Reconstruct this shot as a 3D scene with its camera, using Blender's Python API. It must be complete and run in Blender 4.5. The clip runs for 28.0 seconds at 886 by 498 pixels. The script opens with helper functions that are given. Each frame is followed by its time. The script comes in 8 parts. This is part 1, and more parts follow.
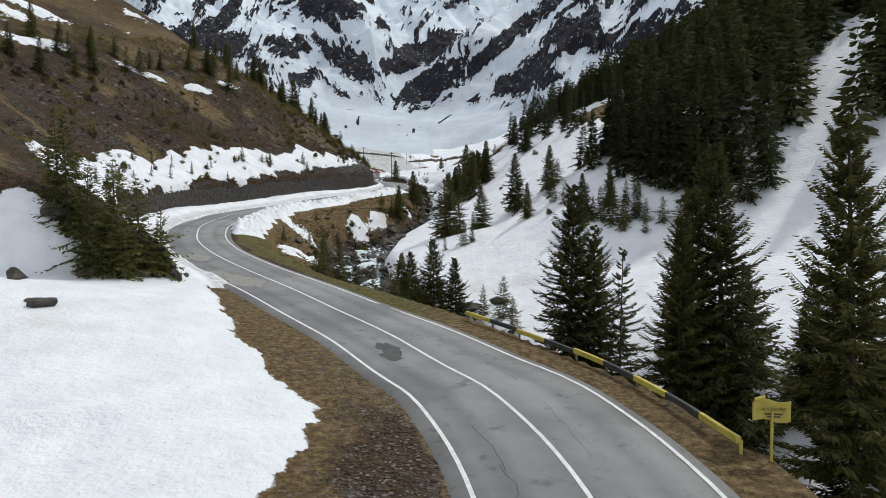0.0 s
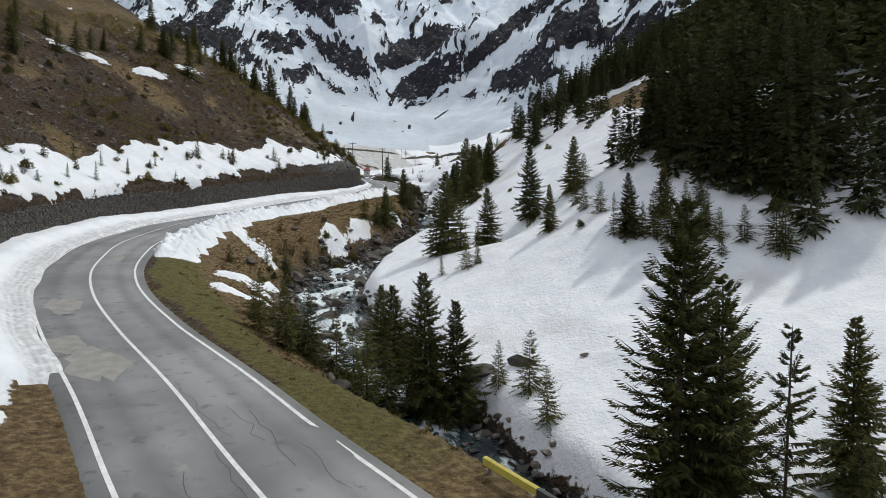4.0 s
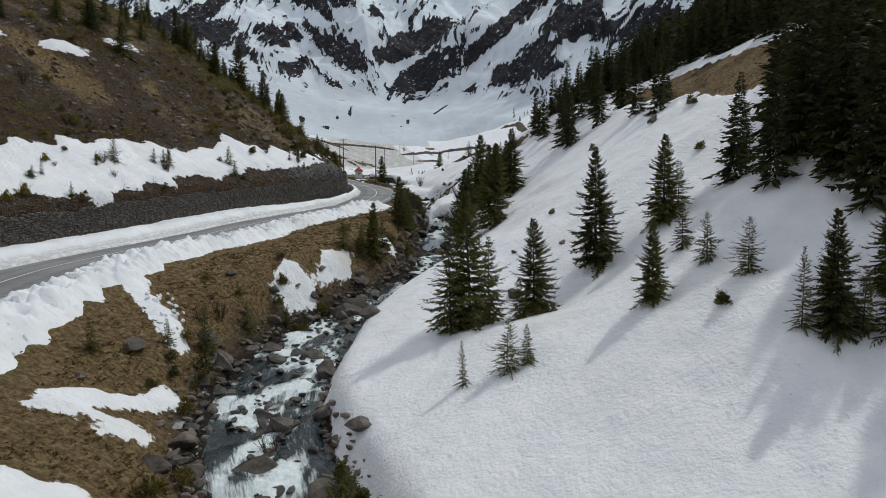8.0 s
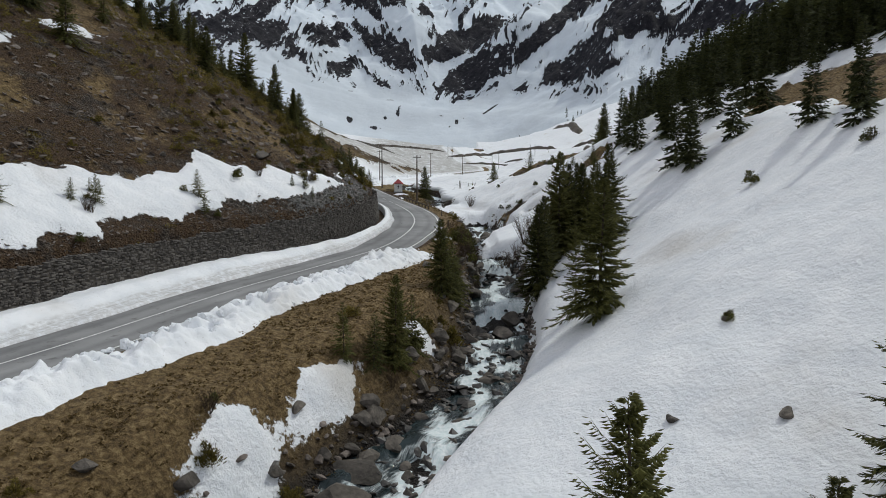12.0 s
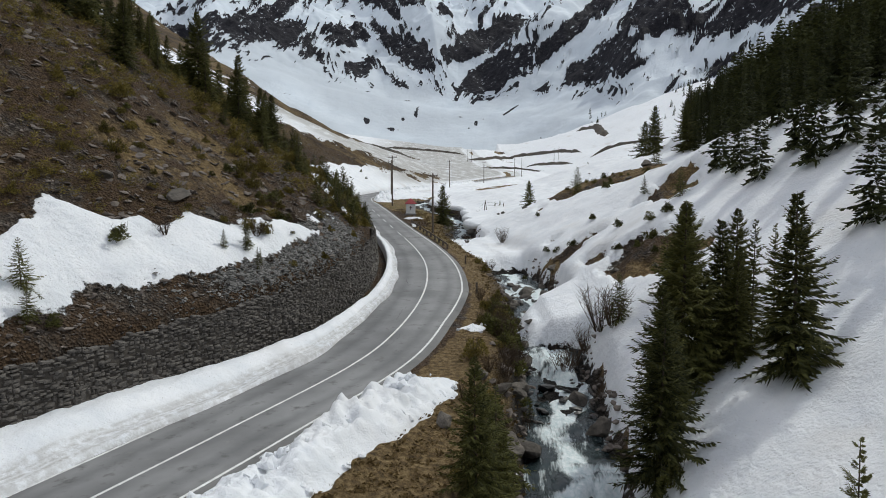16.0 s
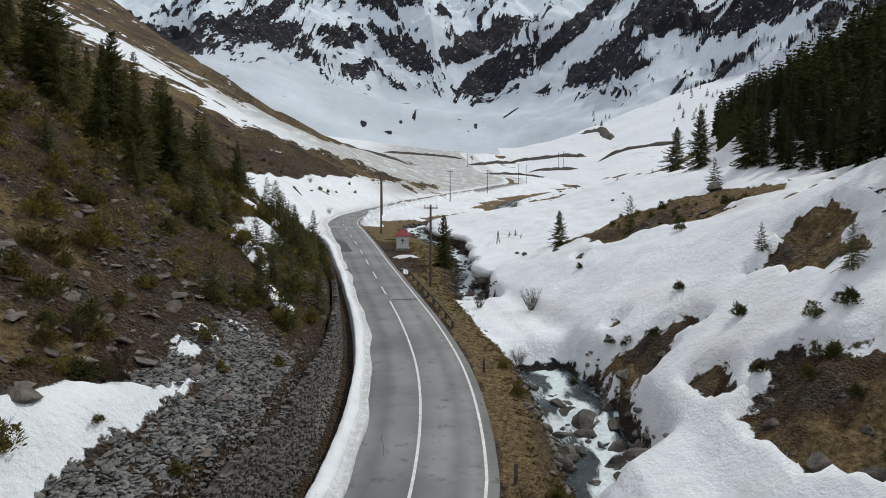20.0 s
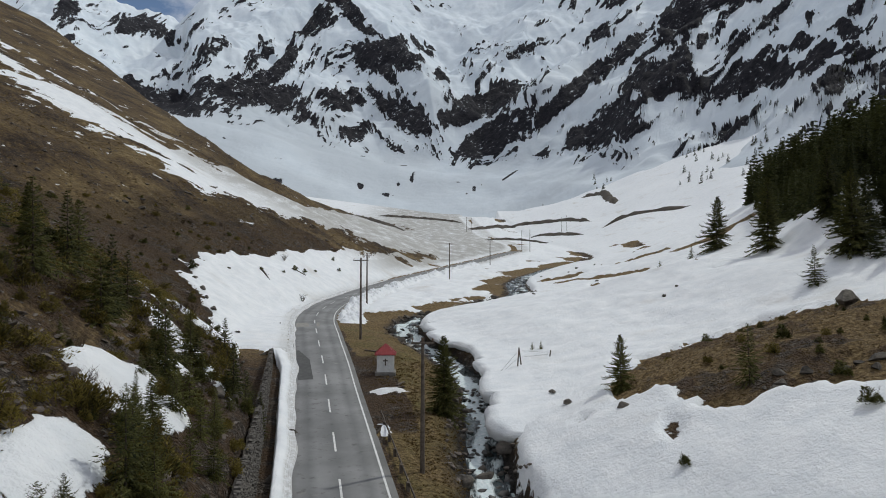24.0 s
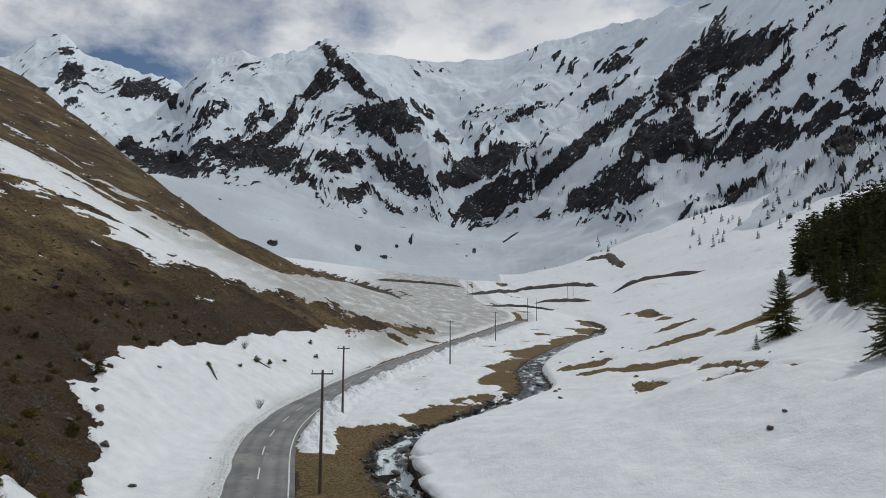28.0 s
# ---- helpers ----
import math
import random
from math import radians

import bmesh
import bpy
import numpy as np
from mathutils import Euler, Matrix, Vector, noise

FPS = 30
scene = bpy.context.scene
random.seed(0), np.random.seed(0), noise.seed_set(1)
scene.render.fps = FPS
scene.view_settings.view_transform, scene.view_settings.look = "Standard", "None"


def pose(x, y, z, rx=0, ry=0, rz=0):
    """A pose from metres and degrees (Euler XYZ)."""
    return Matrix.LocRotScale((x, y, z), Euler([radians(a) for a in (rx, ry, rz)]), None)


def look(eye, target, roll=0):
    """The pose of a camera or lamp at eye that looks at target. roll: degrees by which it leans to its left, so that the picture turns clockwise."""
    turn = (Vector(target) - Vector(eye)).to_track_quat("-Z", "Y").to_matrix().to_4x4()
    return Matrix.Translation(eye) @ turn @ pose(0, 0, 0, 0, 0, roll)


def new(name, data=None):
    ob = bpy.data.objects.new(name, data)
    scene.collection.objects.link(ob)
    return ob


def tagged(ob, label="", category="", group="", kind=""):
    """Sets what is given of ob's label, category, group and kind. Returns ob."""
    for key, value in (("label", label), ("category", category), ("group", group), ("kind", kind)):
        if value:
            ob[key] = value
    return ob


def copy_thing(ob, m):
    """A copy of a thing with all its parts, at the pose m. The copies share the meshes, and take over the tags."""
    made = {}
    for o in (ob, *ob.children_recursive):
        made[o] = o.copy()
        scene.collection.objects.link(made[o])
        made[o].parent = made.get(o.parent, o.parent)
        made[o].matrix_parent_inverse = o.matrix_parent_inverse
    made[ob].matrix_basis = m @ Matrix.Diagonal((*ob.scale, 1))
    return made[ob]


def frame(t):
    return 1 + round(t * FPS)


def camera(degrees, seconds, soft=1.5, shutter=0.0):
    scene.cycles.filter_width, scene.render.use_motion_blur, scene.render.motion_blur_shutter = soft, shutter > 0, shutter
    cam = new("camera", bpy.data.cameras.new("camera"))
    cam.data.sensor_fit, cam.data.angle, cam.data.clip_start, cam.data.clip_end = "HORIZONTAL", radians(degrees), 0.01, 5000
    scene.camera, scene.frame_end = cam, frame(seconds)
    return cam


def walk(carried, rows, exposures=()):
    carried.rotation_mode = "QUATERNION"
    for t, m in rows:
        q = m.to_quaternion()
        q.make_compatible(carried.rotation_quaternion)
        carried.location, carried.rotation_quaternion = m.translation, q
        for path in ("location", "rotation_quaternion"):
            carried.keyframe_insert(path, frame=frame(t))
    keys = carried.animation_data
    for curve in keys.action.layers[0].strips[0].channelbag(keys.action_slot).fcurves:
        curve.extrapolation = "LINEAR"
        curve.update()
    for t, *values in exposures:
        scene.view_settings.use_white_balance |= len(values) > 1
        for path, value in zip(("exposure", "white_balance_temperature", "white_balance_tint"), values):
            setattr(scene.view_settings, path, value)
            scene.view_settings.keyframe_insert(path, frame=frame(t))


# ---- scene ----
cam = camera(66.0, 28.0, soft=0.95)
PATH = [
    (0.0, pose(-0.000, 0.000, 6.372, 86.816, 0, -3.797) @ pose(0, 0, 0, 0, 0, -0.386)),
    (0.5, pose(0.143, 1.604, 6.517, 86.789, 0, -3.798) @ pose(0, 0, 0, 0, 0, -0.392)),
    (1.0, pose(0.301, 3.468, 6.683, 86.771, 0, -3.813) @ pose(0, 0, 0, 0, 0, -0.403)),
    (1.5, pose(0.491, 5.601, 6.837, 86.769, 0, -3.865) @ pose(0, 0, 0, 0, 0, -0.429)),
    (2.0, pose(0.736, 7.926, 6.971, 86.746, 0, -3.866) @ pose(0, 0, 0, 0, 0, -0.450)),
    (2.5, pose(0.984, 10.456, 7.097, 86.636, 0, -3.877) @ pose(0, 0, 0, 0, 0, -0.477)),
    (3.0, pose(1.152, 13.137, 7.251, 86.572, 0, -3.927) @ pose(0, 0, 0, 0, 0, -0.511)),
    (3.5, pose(1.266, 15.951, 7.439, 86.544, 0, -3.996) @ pose(0, 0, 0, 0, 0, -0.551)),
    (4.0, pose(1.349, 18.882, 7.662, 86.540, 0, -4.063) @ pose(0, 0, 0, 0, 0, -0.595)),
    (4.5, pose(1.427, 21.912, 7.925, 86.548, 0, -4.110) @ pose(0, 0, 0, 0, 0, -0.639)),
    (5.0, pose(1.524, 25.024, 8.232, 86.559, 0, -4.114) @ pose(0, 0, 0, 0, 0, -0.675)),
    (5.5, pose(1.634, 28.218, 8.564, 86.458, 0, -4.120) @ pose(0, 0, 0, 0, 0, -0.699)),
    (6.0, pose(1.756, 31.480, 8.922, 86.397, 0, -4.147) @ pose(0, 0, 0, 0, 0, -0.693)),
    (6.5, pose(1.869, 34.787, 9.289, 86.303, 0, -4.152) @ pose(0, 0, 0, 0, 0, -0.651)),
    (7.0, pose(1.967, 38.136, 9.666, 86.221, 0, -4.185) @ pose(0, 0, 0, 0, 0, -0.587)),
    (7.5, pose(2.048, 41.515, 10.063, 86.141, 0, -4.216) @ pose(0, 0, 0, 0, 0, -0.508)),
    (8.0, pose(2.106, 44.930, 10.510, 86.147, 0, -4.201) @ pose(0, 0, 0, 0, 0, -0.414)),
    (8.5, pose(2.134, 48.371, 11.021, 86.191, 0, -3.983) @ pose(0, 0, 0, 0, 0, -0.303)),
    (9.0, pose(2.182, 51.801, 11.562, 86.162, 0, -3.761) @ pose(0, 0, 0, 0, 0, -0.223)),
    (9.5, pose(2.292, 55.193, 12.096, 86.092, 0, -3.535) @ pose(0, 0, 0, 0, 0, -0.190)),
    (10.0, pose(2.378, 58.567, 12.624, 86.044, 0, -3.020) @ pose(0, 0, 0, 0, 0, -0.169)),
    (10.5, pose(2.480, 61.915, 13.144, 86.007, 0, -2.333) @ pose(0, 0, 0, 0, 0, -0.158)),
    (11.0, pose(2.611, 65.260, 13.668, 86.042, 0, -1.653) @ pose(0, 0, 0, 0, 0, -0.155)),
    (11.5, pose(2.753, 68.608, 14.206, 86.067, 0, -0.936) @ pose(0, 0, 0, 0, 0, -0.131)),
    (12.0, pose(2.832, 71.934, 14.733, 86.118, 0, -0.213) @ pose(0, 0, 0, 0, 0, -0.077)),
    (12.5, pose(2.874, 75.267, 15.259, 86.105, 0, 0.195) @ pose(0, 0, 0, 0, 0, -0.032)),
    (13.0, pose(2.863, 78.623, 15.798, 86.100, 0, 0.349) @ pose(0, 0, 0, 0, 0, 0.003)),
    (13.5, pose(2.809, 81.997, 16.346, 86.103, 0, 0.381) @ pose(0, 0, 0, 0, 0, 0.032)),
    (14.0, pose(2.723, 85.386, 16.903, 86.112, 0, 0.425) @ pose(0, 0, 0, 0, 0, 0.063)),
    (14.5, pose(2.616, 88.787, 17.464, 86.127, 0, 0.611) @ pose(0, 0, 0, 0, 0, 0.104)),
    (15.0, pose(2.499, 92.196, 18.028, 86.147, 0, 1.073) @ pose(0, 0, 0, 0, 0, 0.162)),
    (15.5, pose(2.390, 95.634, 18.581, 86.153, 0, 1.260) @ pose(0, 0, 0, 0, 0, 0.171)),
    (16.0, pose(2.263, 99.116, 19.120, 86.164, 0, 1.291) @ pose(0, 0, 0, 0, 0, 0.158)),
    (16.5, pose(2.126, 102.612, 19.641, 86.213, 0, 1.269) @ pose(0, 0, 0, 0, 0, 0.141)),
    (17.0, pose(1.981, 106.093, 20.159, 86.260, 0, 1.260) @ pose(0, 0, 0, 0, 0, 0.121)),
    (17.5, pose(1.845, 109.561, 20.688, 86.284, 0, 1.281) @ pose(0, 0, 0, 0, 0, 0.094)),
    (18.0, pose(1.732, 113.027, 21.227, 86.295, 0, 1.274) @ pose(0, 0, 0, 0, 0, 0.057)),
    (18.5, pose(1.630, 116.497, 21.768, 86.307, 0, 1.265) @ pose(0, 0, 0, 0, 0, 0.031)),
    (19.0, pose(1.556, 119.979, 22.309, 86.318, 0, 1.262) @ pose(0, 0, 0, 0, 0, 0.020)),
    (19.5, pose(1.447, 123.444, 22.850, 86.319, 0, 1.254) @ pose(0, 0, 0, 0, 0, 0.023)),
    (20.0, pose(1.318, 126.871, 23.390, 86.344, 0, 1.197) @ pose(0, 0, 0, 0, 0, 0.038)),
    (20.5, pose(1.190, 130.314, 23.945, 86.600, 0, 1.155) @ pose(0, 0, 0, 0, 0, 0.071)),
    (21.0, pose(1.076, 133.745, 24.513, 86.888, 0, 1.136) @ pose(0, 0, 0, 0, 0, 0.105)),
    (21.5, pose(0.967, 137.162, 25.080, 87.188, 0, 1.140) @ pose(0, 0, 0, 0, 0, 0.132)),
    (22.0, pose(0.869, 140.628, 25.666, 87.782, 0, 1.128) @ pose(0, 0, 0, 0, 0, 0.149)),
    (22.5, pose(0.783, 144.127, 26.267, 88.585, 0, 1.106) @ pose(0, 0, 0, 0, 0, 0.158)),
    (23.0, pose(0.706, 147.644, 26.878, 89.514, 0, 1.077) @ pose(0, 0, 0, 0, 0, 0.162)),
    (23.5, pose(0.639, 151.165, 27.498, 90.483, 0, 1.047) @ pose(0, 0, 0, 0, 0, 0.160)),
    (24.0, pose(0.579, 154.673, 28.122, 91.409, 0, 1.018) @ pose(0, 0, 0, 0, 0, 0.154)),
    (24.5, pose(0.524, 158.195, 28.755, 92.342, 0, 0.988) @ pose(0, 0, 0, 0, 0, 0.147)),
    (25.0, pose(0.490, 161.710, 29.370, 92.551, 0, 0.977) @ pose(0, 0, 0, 0, 0, 0.139)),
    (25.5, pose(0.465, 165.234, 29.987, 92.932, 0, 0.995) @ pose(0, 0, 0, 0, 0, 0.138)),
    (26.0, pose(0.423, 168.736, 30.591, 92.998, 0, 1.007) @ pose(0, 0, 0, 0, 0, 0.144)),
    (26.5, pose(0.353, 172.199, 31.189, 93.124, 0, 0.998) @ pose(0, 0, 0, 0, 0, 0.157)),
    (27.0, pose(0.230, 175.623, 31.793, 93.883, 0, 1.008) @ pose(0, 0, 0, 0, 0, 0.179)),
    (27.5, pose(0.102, 179.006, 32.409, 95.327, 0, 0.995) @ pose(0, 0, 0, 0, 0, 0.208)),
    (28.0, pose(-0.005, 182.350, 33.018, 96.517, 0, 0.972) @ pose(0, 0, 0, 0, 0, 0.235)),
]
EXPOSURES = [(0.0, -0.2), (5.0, -0.27), (8.0, -0.53), (11.0, -0.46), (12.5, -0.48), (15.0, -0.34), (18.0, -0.34), (21.0, -0.42), (24.0, -0.61), (28.0, -0.79)]
walk(cam, PATH, EXPOSURES)

# ---- light ----
SUN_ELEVATION, SUN_AZIMUTH = 52.0, 55.0  # degrees; azimuth from +y towards +x
world = bpy.data.worlds.new("sky")
scene.world = world
world.use_nodes = True
wn, wl = world.node_tree.nodes, world.node_tree.links
background = wn["Background"]
sky = wn.new("ShaderNodeTexSky")
sky.sky_type, sky.sun_disc = "NISHITA", False
sky.sun_elevation, sky.sun_rotation = radians(SUN_ELEVATION), radians(SUN_AZIMUTH)
sky.altitude, sky.air_density, sky.dust_density, sky.ozone_density = 1600, 1.0, 0.6, 1.5
sky_at = wn.new("ShaderNodeTexCoord")
sky_scale = wn.new("ShaderNodeMapping")
sky_scale.inputs["Scale"].default_value = (1.0, 1.0, 1.7)
wl.new(sky_at.outputs["Generated"], sky_scale.inputs["Vector"])
clouds = wn.new("ShaderNodeTexNoise")
clouds.inputs["Scale"].default_value, clouds.inputs["Detail"].default_value, clouds.inputs["Roughness"].default_value = 2.7, 10.0, 0.6
wl.new(sky_scale.outputs["Vector"], clouds.inputs["Vector"])
cover = wn.new("ShaderNodeMapRange")
cover.inputs["From Min"].default_value, cover.inputs["From Max"].default_value = 0.4, 0.56
wl.new(clouds.outputs["Fac"], cover.inputs["Value"])
cloud_tone = wn.new("ShaderNodeMix")
cloud_tone.data_type = "RGBA"
billow = wn.new("ShaderNodeTexNoise")
billow.inputs["Scale"].default_value, billow.inputs["Detail"].default_value = 4.5, 8.0
wl.new(sky_scale.outputs["Vector"], billow.inputs["Vector"])
puff = wn.new("ShaderNodeValToRGB")
puff.color_ramp.elements[0].position, puff.color_ramp.elements[0].color = 0.36, (8.0, 8.3, 8.8, 1)
puff.color_ramp.elements[1].position, puff.color_ramp.elements[1].color = 0.6, (11.2, 11.4, 11.6, 1)
wl.new(billow.outputs["Fac"], puff.inputs["Fac"])
wl.new(puff.outputs["Color"], cloud_tone.inputs["B"])
wl.new(sky.outputs["Color"], cloud_tone.inputs["A"])
wl.new(cover.outputs["Result"], cloud_tone.inputs["Factor"])
wl.new(cloud_tone.outputs["Result"], background.inputs["Color"])
background.inputs["Strength"].default_value = 0.115

sun = new("sun", bpy.data.lights.new("sun", "SUN"))
sun.data.energy, sun.data.angle, sun.data.color = 2.3, radians(1.2), (0.955, 0.965, 0.88)
se, sa = radians(SUN_ELEVATION), radians(SUN_AZIMUTH)
sun.matrix_world = look((math.cos(se) * math.sin(sa) * 50, math.cos(se) * math.cos(sa) * 50, math.sin(se) * 50), (0, 0, 0))


# ---- materials ----
def material(name):
    m = bpy.data.materials.new(name)
    m.use_nodes = True
    n, l = m.node_tree.nodes, m.node_tree.links
    return m, n, l, n["Principled BSDF"]


def noise_node(n, l, scale, detail=4.0, vector=None, rough=0.55, stretch=None):
    t = n.new("ShaderNodeTexNoise")
    t.inputs["Scale"].default_value, t.inputs["Detail"].default_value, t.inputs["Roughness"].default_value = scale, detail, rough
    if vector is None:
        vector = n.new("ShaderNodeTexCoord").outputs["Object"]
    if stretch:
        mp = n.new("ShaderNodeMapping")
        mp.inputs["Scale"].default_value = stretch
        l.new(vector, mp.inputs["Vector"])
        vector = mp.outputs["Vector"]
    l.new(vector, t.inputs["Vector"])
    return t.outputs["Fac"]


def ramp(n, l, value, stops):
    r = n.new("ShaderNodeValToRGB")
    for k, (at, colour) in enumerate(stops):
        e = r.color_ramp.elements[k] if k < 2 else r.color_ramp.elements.new(at)
        e.position, e.color = at, (*colour, 1)
    l.new(value, r.inputs["Fac"])
    return r.outputs["Color"]


def mix(n, l, factor, a, b, blend="MIX"):
    x = n.new("ShaderNodeMix")
    x.data_type, x.blend_type = "RGBA", blend
    for key, v in (("Factor", factor), ("A", a), ("B", b)):
        if isinstance(v, tuple):
            x.inputs[key].default_value = (*v, 1)
        elif isinstance(v, float):
            x.inputs[key].default_value = v
        else:
            l.new(v, x.inputs[key])
    return x.outputs["Result"]


def calc(n, l, op, a, b=0.0, c=0.0):
    x = n.new("ShaderNodeMath")
    x.operation = op
    for k, v in enumerate((a, b, c)):
        if isinstance(v, (int, float)):
            x.inputs[k].default_value = v
        else:
            l.new(v, x.inputs[k])
    return x.outputs[0]


def step_between(n, l, value, lo, hi):
    x = n.new("ShaderNodeMapRange")
    x.interpolation_type = "SMOOTHSTEP"
    x.inputs["From Min"].default_value, x.inputs["From Max"].default_value = lo, hi
    l.new(value, x.inputs["Value"])
    return x.outputs["Result"]


def bump(n, l, shader, height, strength, distance):
    b = n.new("ShaderNodeBump")
    b.inputs["Strength"].default_value, b.inputs["Distance"].default_value = strength, distance
    l.new(height, b.inputs["Height"])
    l.new(b.outputs["Normal"], shader.inputs["Normal"])
    return b


def simple(name, low, high, scale=6.0, rough=0.85, metal=0.0, relief=0.02, fine=40.0, random_tone=0.0):
    """Two tones mixed by noise at two scales, with fine relief."""
    m, n, l, p = material(name)
    a, b = noise_node(n, l, scale, 5), noise_node(n, l, fine, 3)
    f = calc(n, l, "ADD", calc(n, l, "MULTIPLY", a, 0.65), calc(n, l, "MULTIPLY", b, 0.35))
    colour = ramp(n, l, f, [(0.36, low), (0.64, high)])
    if random_tone:
        info = n.new("ShaderNodeObjectInfo")
        hsv = n.new("ShaderNodeHueSaturation")
        l.new(calc(n, l, "MULTIPLY_ADD", info.outputs["Random"], random_tone, 1 - random_tone / 2), hsv.inputs["Value"])
        l.new(colour, hsv.inputs["Color"])
        colour = hsv.outputs["Color"]
    l.new(colour, p.inputs["Base Color"])
    p.inputs["Roughness"].default_value, p.inputs["Metallic"].default_value = rough, metal
    bump(n, l, p, f, 0.6, relief)
    return m


def snow_colour(n, l, vector):
    grain, dirt = noise_node(n, l, 0.55, 6, vector), noise_node(n, l, 0.09, 5, vector)
    clean = ramp(n, l, grain, [(0.3, (0.74, 0.765, 0.8)), (0.7, (0.87, 0.88, 0.9))])
    worn = mix(n, l, step_between(n, l, dirt, 0.56, 0.8), clean, (0.62, 0.6, 0.58))
    specks = step_between(n, l, noise_node(n, l, 6.5, 3, vector, 0.6), 0.66, 0.74)
    return mix(n, l, calc(n, l, "MULTIPLY", specks, 0.55), worn, (0.33, 0.3, 0.26))


def attr(n, name):
    a = n.new("ShaderNodeAttribute")
    a.attribute_name = name
    return a.outputs["Fac"]


def ground_material():
    m, n, l, p = material("ground")
    vector = n.new("ShaderNodeTexCoord").outputs["Object"]
    snow, scree, green, wet, heath = (attr(n, k) for k in ("snow", "scree", "green", "wet", "heath"))
    rag = noise_node(n, l, 1.3, 6, vector, 0.65)
    edge = calc(n, l, "ADD", snow, calc(n, l, "MULTIPLY_ADD", rag, 1.3, -0.65))
    broad = noise_node(n, l, 0.16, 7, vector, 0.68, (1.0, 0.45, 1.0))
    edge = calc(n, l, "ADD", edge, calc(n, l, "MULTIPLY", heath, calc(n, l, "MULTIPLY_ADD", broad, 26.0, -13.6)))
    is_snow = step_between(n, l, edge, -0.04, 0.05)
    # dry grass
    tuft, wide = noise_node(n, l, 3.5, 6, vector, 0.7), noise_node(n, l, 0.25, 4, vector)
    dry = ramp(n, l, tuft, [(0.3, (0.035, 0.022, 0.01)), (0.5, (0.15, 0.1, 0.045)), (0.7, (0.31, 0.225, 0.115))])
    lush = ramp(n, l, tuft, [(0.3, (0.045, 0.042, 0.012)), (0.7, (0.175, 0.15, 0.045))])
    g = step_between(n, l, calc(n, l, "ADD", green, calc(n, l, "MULTIPLY_ADD", wide, 0.8, -0.4)), 0.3, 0.75)
    grass = mix(n, l, g, dry, lush)
    # stones and earth
    cells = n.new("ShaderNodeTexVoronoi")
    cells.inputs["Scale"].default_value = 2.6
    l.new(vector, cells.inputs["Vector"])
    small = n.new("ShaderNodeTexVoronoi")
    small.inputs["Scale"].default_value = 7.0
    l.new(vector, small.inputs["Vector"])
    tone = n.new("ShaderNodeSeparateColor")
    l.new(cells.outputs["Color"], tone.inputs["Color"])
    tone2 = n.new("ShaderNodeSeparateColor")
    l.new(small.outputs["Color"], tone2.inputs["Color"])
    stone = ramp(n, l, calc(n, l, "MULTIPLY_ADD", tone.outputs["Red"], 0.36, calc(n, l, "MULTIPLY_ADD", tone2.outputs["Green"], 0.36, calc(n, l, "MULTIPLY", rag, 0.34))),
                 [(0.2, (0.022, 0.017, 0.014)), (0.6, (0.085, 0.067, 0.053)), (0.95, (0.25, 0.22, 0.19))])
    earth = ramp(n, l, tuft, [(0.3, (0.034, 0.02, 0.012)), (0.7, (0.145, 0.092, 0.052))])
    rocky = mix(n, l, step_between(n, l, noise_node(n, l, 0.35, 6, vector, 0.65), 0.38, 0.54), stone, earth)
    s = step_between(n, l, calc(n, l, "ADD", scree, calc(n, l, "MULTIPLY_ADD", rag, 0.7, -0.35)), 0.35, 0.65)
    bare = mix(n, l, s, grass, rocky)
    wild = ramp(n, l, calc(n, l, "ADD", calc(n, l, "MULTIPLY", noise_node(n, l, 0.06, 7, vector, 0.68), 0.6), calc(n, l, "MULTIPLY", rag, 0.4)),
                [(0.38, (0.014, 0.01, 0.007)), (0.45, (0.042, 0.026, 0.014)), (0.5, (0.082, 0.053, 0.024)), (0.55, (0.12, 0.082, 0.035)), (0.63, (0.21, 0.15, 0.072))])
    bare = mix(n, l, calc(n, l, "MULTIPLY", heath, step_between(n, l, noise_node(n, l, 0.8, 5, vector), 0.2, 0.45)), bare, wild)
    bare = mix(n, l, wet, bare, (0.028, 0.024, 0.021))
    soil = calc(n, l, "MULTIPLY", attr(n, "dirty"), step_between(n, l, calc(n, l, "ADD", calc(n, l, "MULTIPLY", broad, 0.6), calc(n, l, "MULTIPLY", tuft, 0.4)), 0.34, 0.54))
    l.new(mix(n, l, is_snow, bare, mix(n, l, soil, snow_colour(n, l, vector), (0.31, 0.295, 0.27))), p.inputs["Base Color"])
    rough = mix(n, l, is_snow, (0.92, 0.92, 0.92), (0.62, 0.62, 0.62))
    l.new(rough, p.inputs["Roughness"])
    p.inputs["Specular IOR Level"].default_value = 0.25
    dents = calc(n, l, "ADD", calc(n, l, "MULTIPLY", noise_node(n, l, 1.5, 5, vector, 0.6), 0.6), calc(n, l, "MULTIPLY", noise_node(n, l, 4.5, 5, vector, 0.65), 0.4))
    lumps = calc(n, l, "ADD", calc(n, l, "MULTIPLY", tuft, 1.2), calc(n, l, "MULTIPLY", calc(n, l, "MULTIPLY", small.outputs["Distance"], s), 1.6))
    h = mix(n, l, is_snow, lumps, dents)
    bump(n, l, p, h, 1.0, 0.24)
    return m


